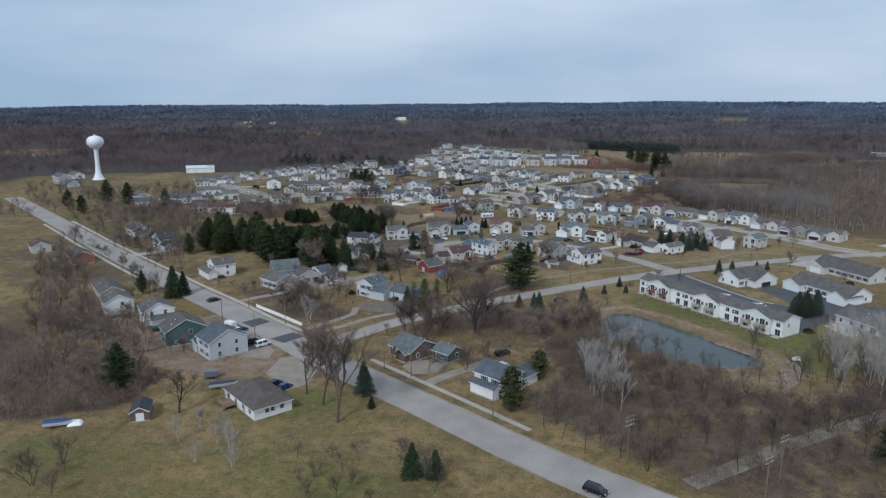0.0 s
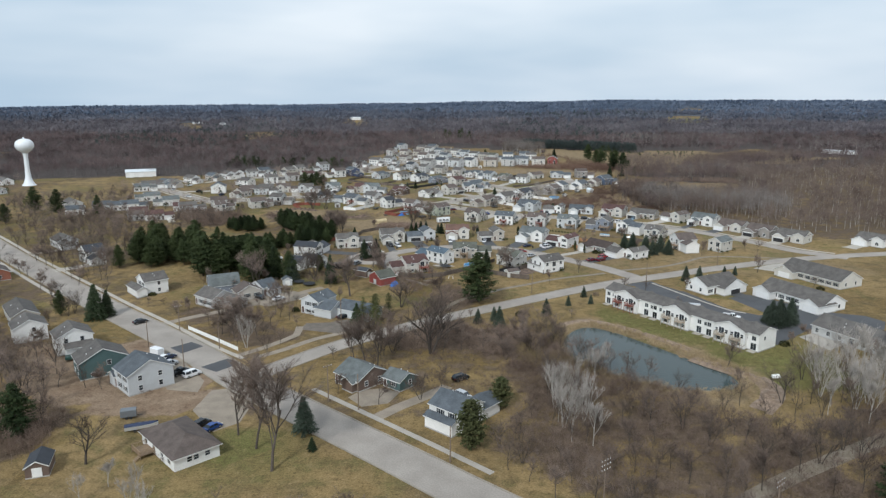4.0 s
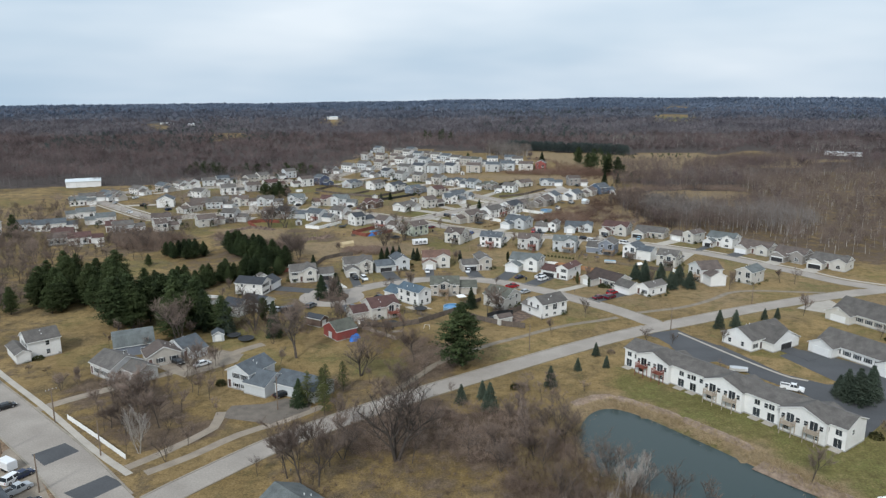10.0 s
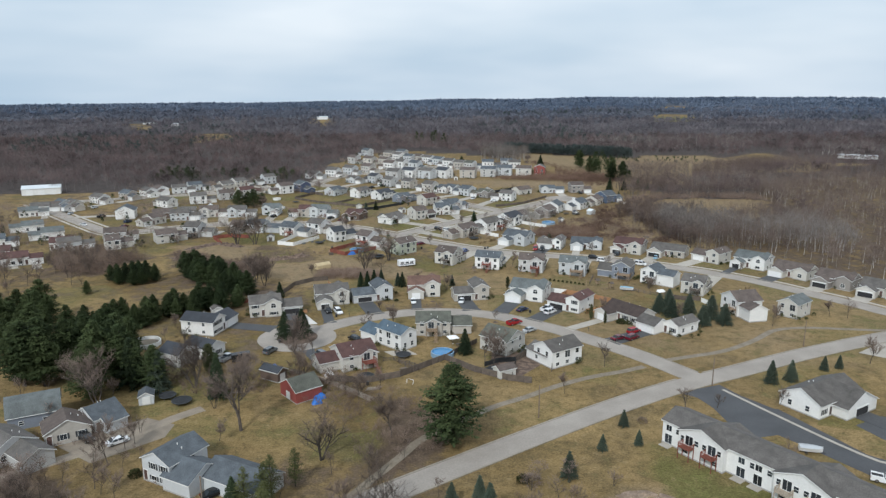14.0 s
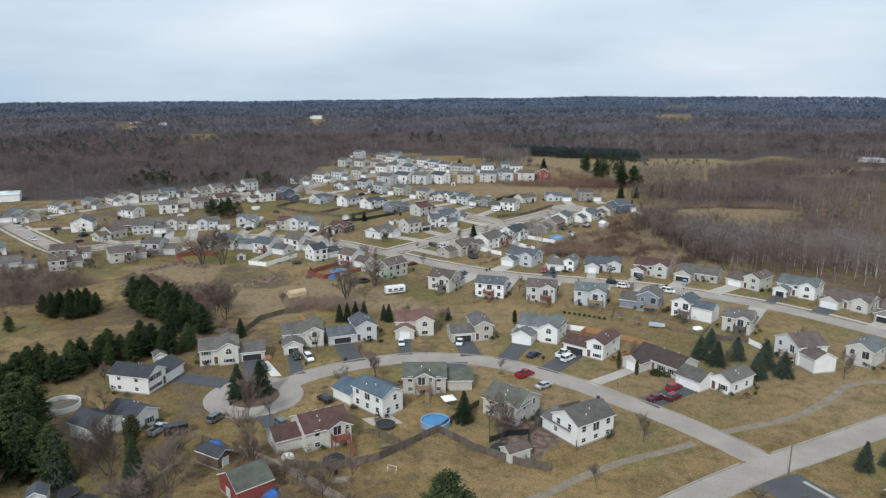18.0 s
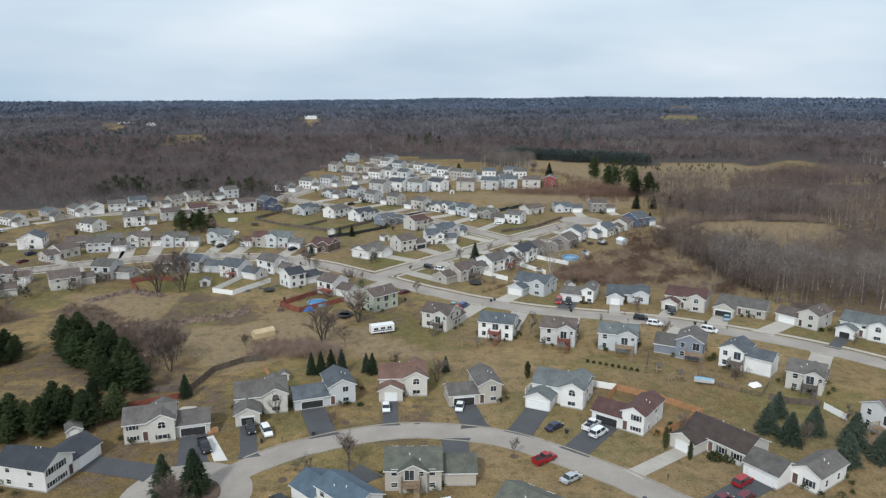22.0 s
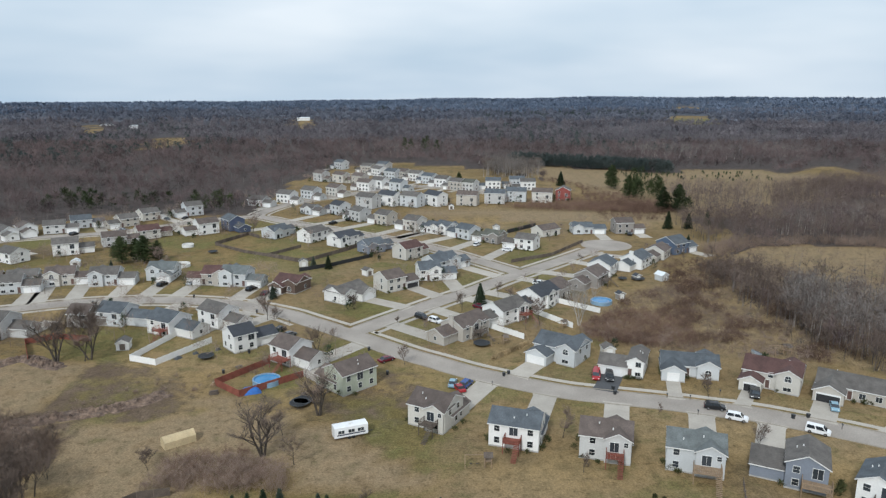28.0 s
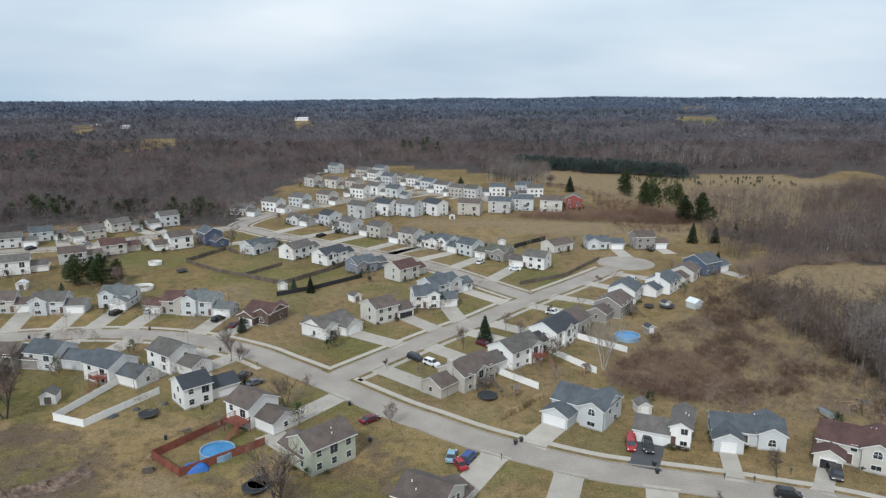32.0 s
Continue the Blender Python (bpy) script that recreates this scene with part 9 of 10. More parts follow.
grove('bare', [(-92.9, 88.9), (-79.2, 91.1), (-87.0, 100.0), (-101.6, 100.7)], 7, 5, 9, 34, 1.0, '')
grove('bare', [(-44.1, 93.6), (-21.7, 95.8), (-29.5, 103.5), (-42.0, 100.4)], 8, 4, 7, 35, 1.0, '')
copse('bare', [(96.9, 511.7), (113.5, 474.2), (121.4, 470.4), (147.0, 512.2), (120.9, 520.7), (110.8, 536.8)], 7, 8, 13, 36, 0.9)
copse('bare', [(103.8, 456.4), (116.1, 427.8), (129.4, 447.4), (120.8, 477.2)], 6, 7, 11, 37, 0.8)
copse('bare', [(43.6, 886.4), (93.1, 888.0), (83.2, 834.6), (44.1, 827.2)], 7, 10, 13, 38, 0.9)
# vehicles
car('pickup', 23.6, 322.7, 38, 'red')
car('sedan', 27.6, 315.7, 37, 'silver')
car('sedan', 53.5, 308.5, 29, 'maroon')
car('suv', 57.8, 308.9, 40, 'maroon')
car('suv', 59.7, 314.5, 36, 'red')
car('suv', -25.8, 307.9, 130, 'black')
car('suv', -38.0, 335.4, -67, 'black')
car('suv', -34.3, 334.2, -64, 'white')
car('pickup', -45.4, 327.6, -60, 'black')
car('sedan', -9.6, 346.0, -83, 'white')
car('sedan', 7.5, 346.4, -99, 'white')
car('sedan', 27.7, 336.4, 43, 'navy')
car('pickup', 36.0, 337.1, 50, 'white')
car('van', 36.8, 333.7, 45, 'white')
car('suv', 67.2, 410.4, -17, 'black')
car('suv', 70.0, 404.9, -27, 'white')
car('van', 84.8, 398.8, -35, 'white')
car('sedan', 94.7, 410.5, -113, 'sky')
car('suv', 79.1, 417.5, -107, 'black')
car('suv', 44.4, 429.7, -102, 'red')
car('suv', 47.1, 428.2, -103, 'black')
car('sedan', 7.6, 423.6, 81, 'sky')
car('sedan', 9.1, 420.7, 112, 'red')
car('suv', 10.9, 423.1, 63, 'blue')
car('sedan', -9.8, 439.1, 40, 'maroon')
car('suv', -1.2, 474.7, -44, 'black')
car('suv', 3.2, 470.9, -42, 'white')
car('suv', -43.1, 462.3, 71, 'black')
car('sedan', -39.6, 458.4, 47, 'grey')
car('suv', -96.6, 511.6, 76, 'black')
car('sedan', -86.6, 513.9, 70, 'silver')
car('suv', -62.7, 505.8, 64, 'black')
car('sedan', -56.7, 500.7, 84, 'maroon')
car('suv', 41.3, 513.3, -20, 'white')
car('suv', 21.9, 578.4, 61, 'white')
car('sedan', 34.8, 567.7, -15, 'white')
car('pickup', -51.1, 629.4, 59, 'black')
car('suv', -44.3, 639.4, 72, 'black')
car('sedan', -153.8, 610.8, 73, 'silver')
car('suv', -172.8, 600.4, 71, 'black')
car('sedan', 17.6, 485.3, -44, 'maroon')
car('suv', 76.2, 552.9, 144, 'white')
car('sedan', -142.6, 640.5, -47, 'grey')
car('sedan', -133.7, 643.4, 78, 'black')
car('sedan', 33.3, 597.3, 29, 'black')
car('suv', 98.5, 602.0, 61, 'black')
car('suv', 43.8, 428.2, -100, 'red')
car('suv', 47.2, 427.3, -101, 'black')
car('suv', 79.6, 417.2, -114, 'black')
car('sedan', -219.0, 521.7, 89, 'silver')
car('sedan', -194.3, 486.8, -39, 'white')
car('pickup', -195.9, 511.2, 72, 'black')
car('suv', -174.0, 495.5, 69, 'navy')
car('sedan', -170.2, 482.2, 66, 'maroon')
car('sedan', -215.0, 543.1, 75, 'white')
car('suv', -86.1, 186.2, 72, 'white')
car('pickup', -83.0, 182.2, 62, 'silver')
car('pickup', -77.8, 176.9, 60, 'black')
car('van', -74.2, 175.9, 53, 'white')
car('suv', -61.3, 147.6, 65, 'black')
car('sedan', -58.4, 146.2, 59, 'blue')
car('sedan', -85.3, 187.6, 61, 'navy')
car('suv', -76.3, 246.6, -35, 'black')
car('sedan', -68.9, 245.2, 44, 'white')
car('sedan', -42.2, 225.3, 38, 'black')
car('pickup', 86.0, 229.3, -30, 'white')
car('suv', -3.2, 175.6, 38, 'black')
car('suv', -2.4, 164.5, -43, 'silver')
car('suv', 115.0, 219.9, -41, 'white')
car('suv', 15.1, 105.3, -33, 'black')
car('sedan', -107.1, 218.2, 47, 'black')
car('suv', -48.7, 298.1, 65, 'grey')
car('suv', -33.1, 294.8, -49, 'grey')
car('pickup', -59.4, 292.6, 67, 'silver')
trailer(-14.5, 397.8, 22, 7.2, 2.4, 2.9, 'white', 'white travel trailer with dark window stripe on the grass', 'travel_trailer', True)
trailer(-55.2, 291.4, 25, 5.0, 2.2, 2.6, 'black', 'black enclosed cargo trailer behind a pickup')
trailer(-79.6, 151.4, 20, 3.4, 2.0, 2.2, 'grey', 'dark grey enclosed trailer on the lawn')
trailer(-89.7, 190.5, -30, 3.6, 2.0, 2.3, 'white', 'small white site trailer beside the road')
trailer(-110.8, 186.7, 30, 6.0, 2.4, 1.4, 'green', 'dark flat dump trailer by a new house')
boat(-74.0, 145.6, 25, 7.0, 'navy', 'white motor boat under a navy cover on a trailer')
boat(77.1, 240.8, -15, 4.6, 'silver', 'white boat with a grey cover on a trailer')
boat(69.2, 360.4, -20, 4.8, 'sky', 'pale teal boat on a trailer behind a fence')
boat(90.5, 441.4, 100, 5.0, 'grey', 'small grey boat on a trailer by the trees')
tarp_heap(-99.6, 122.6, 20, 3.2, 2.0, 1.3, VINYL, 'heap under a grey-white cover beside the boat')
boat(-102.6, 121.0, 20, 6.0, 'blue', 'boat under a bright blue cover on the lawn')
tarp_heap(-40.9, 419.4, 20, 5.0, 2.6, 1.7, TARP, 'heap under a bright blue tarpaulin')
tarp_heap(-29.6, 264.9, 20, 2.6, 1.6, 1.2, TARP, 'heap under a bright blue tarpaulin')
tarp_heap(-45.2, 286.1, 20, 3.0, 2.4, 1.8, TARP, 'heap under a bright blue tarpaulin')
canvas_shelter(-49.4, 394.8, 38, 6.4, 2.8, 1.5, 2.5)
tarp_heap(81.7, 359.5, 20, 3.0, 2.2, 1.1, VINYL, 'white covered hot tub')
tarp_heap(-29.2, 281.7, 20, 2.6, 2.0, 1.1, VINYL, 'heap under a white cover')
tarp_heap(80.1, 180.3, 0, 2.4, 1.6, 1.0, VINYL, 'white trailer under a cover on the grass')
# pools and play
pool(0.6, 295.9, 3.3, 'blue')
pool(-86.8, 304.7, 4.2, 'pale')
pool(59.3, 491.0, 3.6, 'blue')
pool(-38.4, 425.1, 3.4, 'blue')
pool(-99.8, 540.3, 3.6, 'pale')
pool(-109.2, 575.8, 2.6, 'pale')
trampoline(-10.4, 294.7, 2.1)
trampoline(16.4, 451.1, 2.3)
trampoline(-27.3, 413.6, 2.2)
trampoline(-58.5, 441.3, 2.0)
trampoline(-19.4, 279.6, 2.2)
trampoline(14.5, 283.5, 2.6)
trampoline(-62.2, 265.0, 2.3)
trampoline(-94.2, 563.6, 2.0)
trampoline(-27.9, 412.4, 2.2)
trampoline(-66.7, 267.9, 2.0)
trampoline(79.8, 520.3, 2.4)
trampoline(73.9, 520.3, 1.6)
swing_set(20.7, 451.2, 20)
swing_set(57.1, 366.6, 10)
swing_set(61.5, 361.3, 30)
swing_set(11.1, 385.7, 0)
swing_set(97.0, 444.7, 0)
swing_set(39.7, 464.4, 20)
# fences
fence('fence', [(-70.0, 467.4), (-78.1, 439.4), (-70.1, 436.3), (-60.5, 453.2)], 1.8, VINYL, 'white vinyl privacy fence round a back yard', 'board')
fence('fence', [(-40.4, 437.7), (-50.6, 423.5), (-42.9, 416.8), (-29.9, 428.9)], 1.8, DECKR, 'red-stained board fence round a pool yard', 'board')
fence('fence', [(-89.2, 212.7), (-77.7, 203.1), (-67.7, 194.5)], 1.2, VINYL, 'low white fence along the road', 'board')
fence('fence', [(34.3, 481.1), (44.9, 465.5)], 1.8, VINYL, 'white vinyl privacy fence beside a yard', 'board')
fence('fence', [(45.0, 490.9), (56.5, 480.0)], 1.8, VINYL, 'white vinyl privacy fence beside a yard', 'board')
fence('fence', [(19.9, 465.4), (29.0, 455.9)], 1.8, VINYL, 'white vinyl privacy fence beside a yard', 'board')
fence('fence', [(-28.9, 278.0), (-19.4, 276.5), (-10.6, 280.5), (1.2, 292.4), (9.1, 284.0), (17.6, 278.2), (23.5, 276.4)], 1.8, DECKG, 'weathered grey board fence behind the yards', 'board')
fence('fence', [(1.2, 292.4), (5.7, 299.4), (10.9, 305.8)], 1.5, DECKG, 'weathered board fence between yards', 'board')
fence('fence', [(20.9, 291.3), (29.0, 301.9), (34.4, 304.5)], 1.8, DECKG, 'weathered grey board fence beside a yard', 'board')
fence('fence', [(-11.5, 291.3), (-5.3, 285.6)], 1.4, DECKG, 'dark wooden rail fence between yards', 'rail')
fence('fence', [(12.1, 287.6), (16.2, 290.6), (20.9, 291.3), (18.8, 279.7)], 1.4, BLACKP, 'low black mesh fence round a yard corner', 'board')
fence('fence', [(-76.9, 354.3), (-57.8, 355.7), (-55.8, 367.4), (-49.5, 374.2), (-44.1, 375.6)], 1.7, DECKG, 'weathered grey board fence along the field', 'board')
fence('fence', [(-42.9, 368.1), (-37.3, 358.7), (-35.0, 354.4)], 1.7, AMBER, 'new amber-coloured board fence by a house', 'board')
fence('fence', [(-70.6, 345.0), (-58.7, 351.6)], 1.6, DECKR, 'red-brown board fence behind a house', 'board')
fence('fence', [(-37.5, 351.6), (-34.8, 353.5)], 1.7, DECKG, 'board fence beside the garage', 'board')
fence('fence', [(40.8, 358.8), (46.2, 356.5)], 1.7, VINYL, 'white vinyl fence beside a yard', 'board')
fence('fence', [(41.7, 349.0), (46.2, 356.5), (53.8, 351.7), (62.5, 343.1), (51.8, 334.5), (48.6, 333.5)], 1.7, AMBER, 'new amber board fence round a back yard', 'board')
fence('fence', [(69.2, 365.0), (73.0, 358.3), (80.1, 352.5), (85.8, 360.4)], 1.2, DECKG, 'dark weathered rail fence', 'rail')
fence('fence', [(81.6, 351.7), (85.3, 349.0), (92.1, 347.7)], 1.6, DECKG, 'weathered grey board fence beside a yard', 'board')
fence('fence', [(92.0, 346.4), (94.0, 340.3)], 1.6, VINYL, 'white vinyl fence beside a yard', 'board')
fence('fence', [(23.6, 354.4), (27.4, 361.2), (29.9, 365.0)], 1.6, VINYL, 'white vinyl fence beside a yard', 'board')
fence('fence', [(60.5, 378.8), (56.9, 368.3)], 1.5, DECKG, 'weathered wooden rail fence between yards', 'rail')
fence('fence', [(-97.7, 578.7), (-88.2, 601.0), (-81.2, 593.7)], 1.7, DECKG, 'dark board fence round a back yard', 'board')
fence('fence', [(-97.7, 578.7), (-80.5, 563.8), (-69.0, 557.3), (-57.8, 574.6)], 1.4, DECKG, 'grey board fence round a yard', 'board')
fence('fence', [(-69.0, 557.3), (-51.6, 545.9), (-36.4, 567.7), (-32.4, 574.9)], 1.7, DECKG, 'dark board fence round a back yard', 'board')
fence('fence', [(-50.5, 531.8), (-38.5, 540.9), (-24.1, 556.2)], 1.6, BLACKP, 'dark board fence behind yards', 'board')
fence('fence', [(38.5, 606.1), (54.9, 623.9)], 2.0, BLACKP, 'dark board fence behind a house', 'board')
fence('fence', [(34.5, 546.8), (53.0, 558.6), (71.8, 585.6)], 1.5, DECKG, 'weathered board fence on a corner lot', 'board')
fence('fence', [(-105.0, 439.1), (-112.8, 451.7), (-106.4, 456.3), (-95.6, 454.0)], 1.8, DECKR, 'red-brown board fence behind bare trees', 'board')
fence('fence', [(71.4, 442.7), (75.9, 437.3)], 1.2, DECKG, 'low dark fence by the trees', 'rail')
# poles and small kerb things
pole(-35.2, 161.7, 9.5, 1, 45)
pole(-91.4, 211.2, 8.5, 1, 45)
pole(-73.7, 196.2, 8.0, 0, 45)
pole(-78.8, 182.3, 8.0, 0, 45)
pole(-95.1, 197.0, 8.0, 0, 45)
pole(22.7, 116.5, 11, 3, 40)
pole(44.9, 102.2, 11, 2, 40)
pole(22.7, 257.1, 8.0, 0, 0)
pole(69.2, 274.7, 7.5, 0, 0)
pole(106.4, 302.7, 8, 0, 0)
pole(-27.2, 157.2, 9.0, 0, 45)
pole(-5.0, 133.7, 8, 0, 45)
pole(-41.7, 218.0, 8.5, 0, 0)
pole(50.5, 110.7, 11, 2, 40)
bin_box(46.3, 418.4, 20)
bin_box(20.7, 429.3, 20)
bin_box(-15.2, 447.1, 20)
bin_box(82.9, 405.7, 20)
bin_box(-20.0, 352.4, 20)
bin_box(22.0, 430.4, 20)
bin_box(86.4, 406.0, 20)
bin_box(-8.9, 430.4, 20)
bin_box(-111.6, 489.8, 20)
bin_box(39.6, 308.5, 20)
bin_box(-34.4, 330.3, 20)
bin_box(-54.5, 480.5, 20)
bin_box(-24.2, 333.4, 20)
bin_box(14.4, 600.3, 20)
bin_box(-80.3, 497.2, 20)
bin_box(-47.7, 305.9, 20)
bin_box(30.1, 334.5, 20)
bin_box(46.5, 421.0, 20)
lamp_post(58.1, 416.2)
lamp_post(91.0, 400.6)
lamp_post(62.3, 407.4)
lamp_post(-30.1, 330.3)
lamp_post(-4.7, 340.2)
lamp_post(63.2, 415.1)
lamp_post(71.4, 418.1)
lamp_post(17.3, 423.1)
lamp_post(-41.7, 469.5)
lamp_post(46.0, 315.7)
lamp_post(-1.4, 340.7)
lamp_post(-0.1, 466.0)
lamp_post(-32.3, 188.7)
bush(-15.7, 348.1, 0.8, 0.7)
bush(-31.4, 352.4, 0.8, 0.8)
bush(52.3, 428.3, 1.6, 0.9)
bush(54.4, 427.6, 1.2, 0.8)
bush(-59.7, 232.2, 1.3, 1.5)
bush(16.0, 230.1, 1.3, 1.6)
bush(-119.7, 248.3, 2.0, 1.1)
bush(-117.0, 249.8, 1.6, 1.1)
bush(132.3, 265.3, 1.5, 1.3)
bush(92.7, 204.4, 1.6, 1.5)
bush(17.7, 229.7, 2.0, 1.8, 'twig')
bush(-2.6, 216.0, 1.8, 1.5, 'twig')
bush(-0.5, 215.0, 1.6, 1.3, 'twig')
bush(15.0, 455.8, 1.5, 1.8, 'twig')
bush(16.1, 294.7, 2.5, 2.2, 'twig')
bush(46.0, 254.8, 1.2, 1.2, 'twig')
# far farm buildings
hall(-258, 1672, 15, 24, 12, 7)
hall(-560, 1505, 10, 30, 9, 2.4)
hall(-492, 1440, 10, 13, 9, 4.5)
hall(430, 842, -30, 36, 10, 3.5)
grove('bare', [(-115.3, 239.9), (-108.0, 245.8), (-92.2, 235.4), (-88.7, 223.4), (-105.7, 230.9)], 7, 3, 6, 41, 1.0, '')
grove('bare', [(-80.7, 214.2), (-85.9, 231.0), (-72.8, 233.4), (-62.2, 231.0), (-57.5, 214.2)], 10, 6, 10, 42, 0.9, '')
copse('bare', [(-154.5, 274.6), (-215.3, 327.2), (-253.8, 369.4), (-240.5, 339.6), (-168.5, 274.0)], 9, 5, 9, 43, 0.9)
copse('bare', [(-129.1, 205.5), (-130.2, 223.9), (-126.1, 229.1), (-142.9, 245.7), (-150.6, 239.7)], 8, 6, 10, 44, 0.9)
copse('bare', [(-176, 419), (-158, 428), (-127, 410), (-136, 402), (-135.5, 384), (-157, 390)], 6.5, 5, 8, 45, 0.9)
copse('bare', [(-78, 373), (-67, 371), (-70, 394), (-84, 402)], 5.5, 4, 7, 65, 0.8)
copse('bare', [(-169.4, 214.1), (-239.8, 313.6), (-216.3, 302.9), (-169.0, 240.8)], 10, 7, 11, 46, 1.0)
copse('bare', [(-162.8, 201.2), (-123.8, 144.3), (-113.2, 141.6), (-108.5, 156.3), (-99.7, 173.8), (-116.9, 187.3), (-134.3, 186.2)], 6.5, 7, 11, 50, 0.9)
copse('bare', [(-199.6, 289.8), (-161.4, 304.3), (-122.3, 230.7), (-158.0, 252.6)], 8, 7, 10, 51, 0.9)
copse('bare', [(-202.3, 258.6), (-184.7, 269.5), (-129.6, 181.4), (-162.8, 201.2)], 8, 7, 11, 52, 0.9)
copse('bare', [(-106.8, 265.3), (-100.4, 275.4), (-52.8, 221.3), (-52.7, 186.4), (-82.3, 206.5)], 7, 5, 8, 53, 0.9)
copse('bare', [(-99.9, 109.7), (-88.4, 108.2), (-84.4, 98.2), (-91.7, 97.7)], 6, 5, 8, 54, 0.9)
copse('pale', [(-78.3, 123.2), (-61.9, 126.9), (-53.7, 102.2), (-68.6, 101.2)], 7, 4, 7, 55, 1.2)
copse('bare', [(-53.5, 117.2), (-33.1, 123.4), (-24.9, 103.9), (-41.4, 101.0)], 7, 4, 6, 56, 1.0)
copse('bare', [(-27.4, 118.9), (-10.4, 119.9), (-9.4, 102.8), (-22.5, 102.0)], 6, 5, 8, 57, 0.9)
copse('bare', [(-300.5, 454.5), (-231.2, 487.5), (-161.4, 304.3), (-227.5, 356.3)], 9.5, 7, 11, 59, 0.9)
copse('bare', [(-212.5, 401.2), (-182.9, 401.1), (-153.7, 349.9), (-176.0, 341.5)], 8, 8, 12, 61, 0.9)
copse('bare', [(-18.9, 237.1), (-0.6, 244.0), (0.7, 224.8), (-14.6, 219.2)], 6, 3, 6, 62, 1.0)
copse('bare', [(-21.6, 213.9), (-4.5, 219.2), (-0.7, 194.1), (-16.6, 192.2)], 8, 6, 10, 63, 1.0)
tree('pine', -87.1, 275.7, 17.7, group='tall pines by the farm')
tree('pine', -85.1, 280.6, 16.3, group='tall pines by the farm')
tree('pine', -77.7, 275.6, 12.7, group='tall pines by the farm')
tree('pine', -71.8, 273.3, 11.9, group='tall pines by the farm')
tree('pine', -95.9, 288.6, 15.0, group='tall pines by the farm')
tree('pine', -94.8, 295.9, 14.2, group='tall pines by the farm')
tree('pine', -84.7, 266.7, 15.6, group='tall pines by the farm')
yard_trees()
bush(42.9, 374.8, 0.45, 0.8)
bush(44.4, 374.0, 0.45, 0.8)
bush(45.9, 373.2, 0.45, 0.8)
bush(47.4, 372.5, 0.45, 0.8)
bush(48.9, 371.7, 0.45, 0.8)
bush(50.4, 370.9, 0.45, 0.8)
bush(51.8, 370.2, 0.45, 0.8)
bush(53.3, 369.4, 0.45, 0.8)
bush(54.7, 368.6, 0.45, 0.8)
tree('spruce', 7.0, 297.4, 7.6)
copse('bare', [(-226.5, 360.3), (-175.4, 348.3), (-155, 330), (-152, 300), (-142.9, 270), (-171.0, 272.2)], 7, 7, 11, 66, 0.9)
tree('spruce', -47.0, 310.0, 8.8)
tree('spruce', -42.0, 311.5, 9.1, 1.15)
tree('bare', -41.3, 296.7, 12.4, 0.8)
strip('pavement', [(3.5, 129.6), (-10.4, 142.2), (-36.4, 165.2), (-40.4, 168.7)], 1.5, CONC, 0.07, 'narrow pale concrete footway between grass strips', 'pavement')
strip('pavement', [(-64.4, 188.7), (-76.4, 198.7), (-97.4, 218.3), (-118.8, 237.2), (-139, 256), (-163.6, 278.6), (-198, 310.6), (-225.6, 337.6), (-251, 362)], 1.5, CONC, 0.07, 'narrow pale concrete footway between grass strips', 'pavement')
copse('bare', [(9.0, 205.6), (19.4, 224.0), (27.9, 209.1), (40.3, 185.1), (49.5, 175.3), (38.3, 168.6), (16.9, 177.5)], 6.5, 6, 10, 70, 0.8)
copse('pale', [(27.7, 199.3), (39.0, 180.0), (32.2, 166.5), (22.2, 172.9)], 7, 7, 10, 71, 0.8)
copse('bare', [(15.1, 228.1), (25.7, 236.9), (34.1, 228.2), (21.1, 212.6)], 5.5, 3, 6, 72, 1.0)
copse('bare', [(-34.5, 229.4), (-15.5, 244.3), (-5.7, 226.1), (-19.9, 202.8), (-30.2, 205.4)], 7, 4, 8, 73, 0.9)
copse('bare', [(-46.5, 205.3), (-21.7, 197.9), (-21.9, 182.9), (-41.8, 184.8)], 6.5, 5, 9, 74, 0.9)
copse('bare', [(-74.4, 248.2), (-62.6, 257.0), (-54.8, 240.3), (-66.2, 229.3)], 8, 4, 7, 75, 0.9)
tree('loose', -34.8, 219.6, 9.4, 0.8)
tree('loose', -30.0, 215.1, 9.5, 0.8)
thicket('brush', [(46.5, 464.1), (61.2, 480.6), (74.8, 479.0), (81.2, 465.6), (77.8, 449.3), (60.6, 448.4), (46.8, 454.1)], 900, 0.8, 2.6, 44, 0.5, REDTWIG, 'dense reddish-brown brush behind the gardens', 31)
thicket('brush', [(96.2, 543.7), (116.5, 552.8), (109.3, 512.5), (92.6, 494.3), (86.8, 511.0)], 500, 0.8, 2.4, 44, 0.5, REDTWIG, 'dense reddish-brown brush behind the gardens', 32)
for k in range(11):
    bush(19.0 + 1.07 * k, 440.4 + 1.17 * k, 0.75, 1.2, "straw")
thicket('brush', [(-82.1, 412.0), (-68.7, 425.1), (-42.7, 436.0), (-39.4, 428.8), (-61.4, 412.2), (-75.4, 397.5)], 120, 0.4, 1.2, 44, 0.5, BRUSHT, 'low dry brush across the field', 34)
thicket('brush', [(-49.8, 387.2), (-35.4, 392.4), (-27.1, 382.5), (-32.8, 376.9), (-46.4, 379.6)], 260, 0.6, 1.8, 44, 0.5, REDTWIG, 'low brown brush by the fence', 35)
thicket('brush', [(10.0, 199.2), (21.7, 205.7), (26.7, 193.3), (20.5, 177.5), (11.2, 179.9)], 500, 0.8, 2.6, 44, 0.5, BRUSHT, 'leafless brush at the pond end', 36)
swing_set(97.7, 443.5, 15)
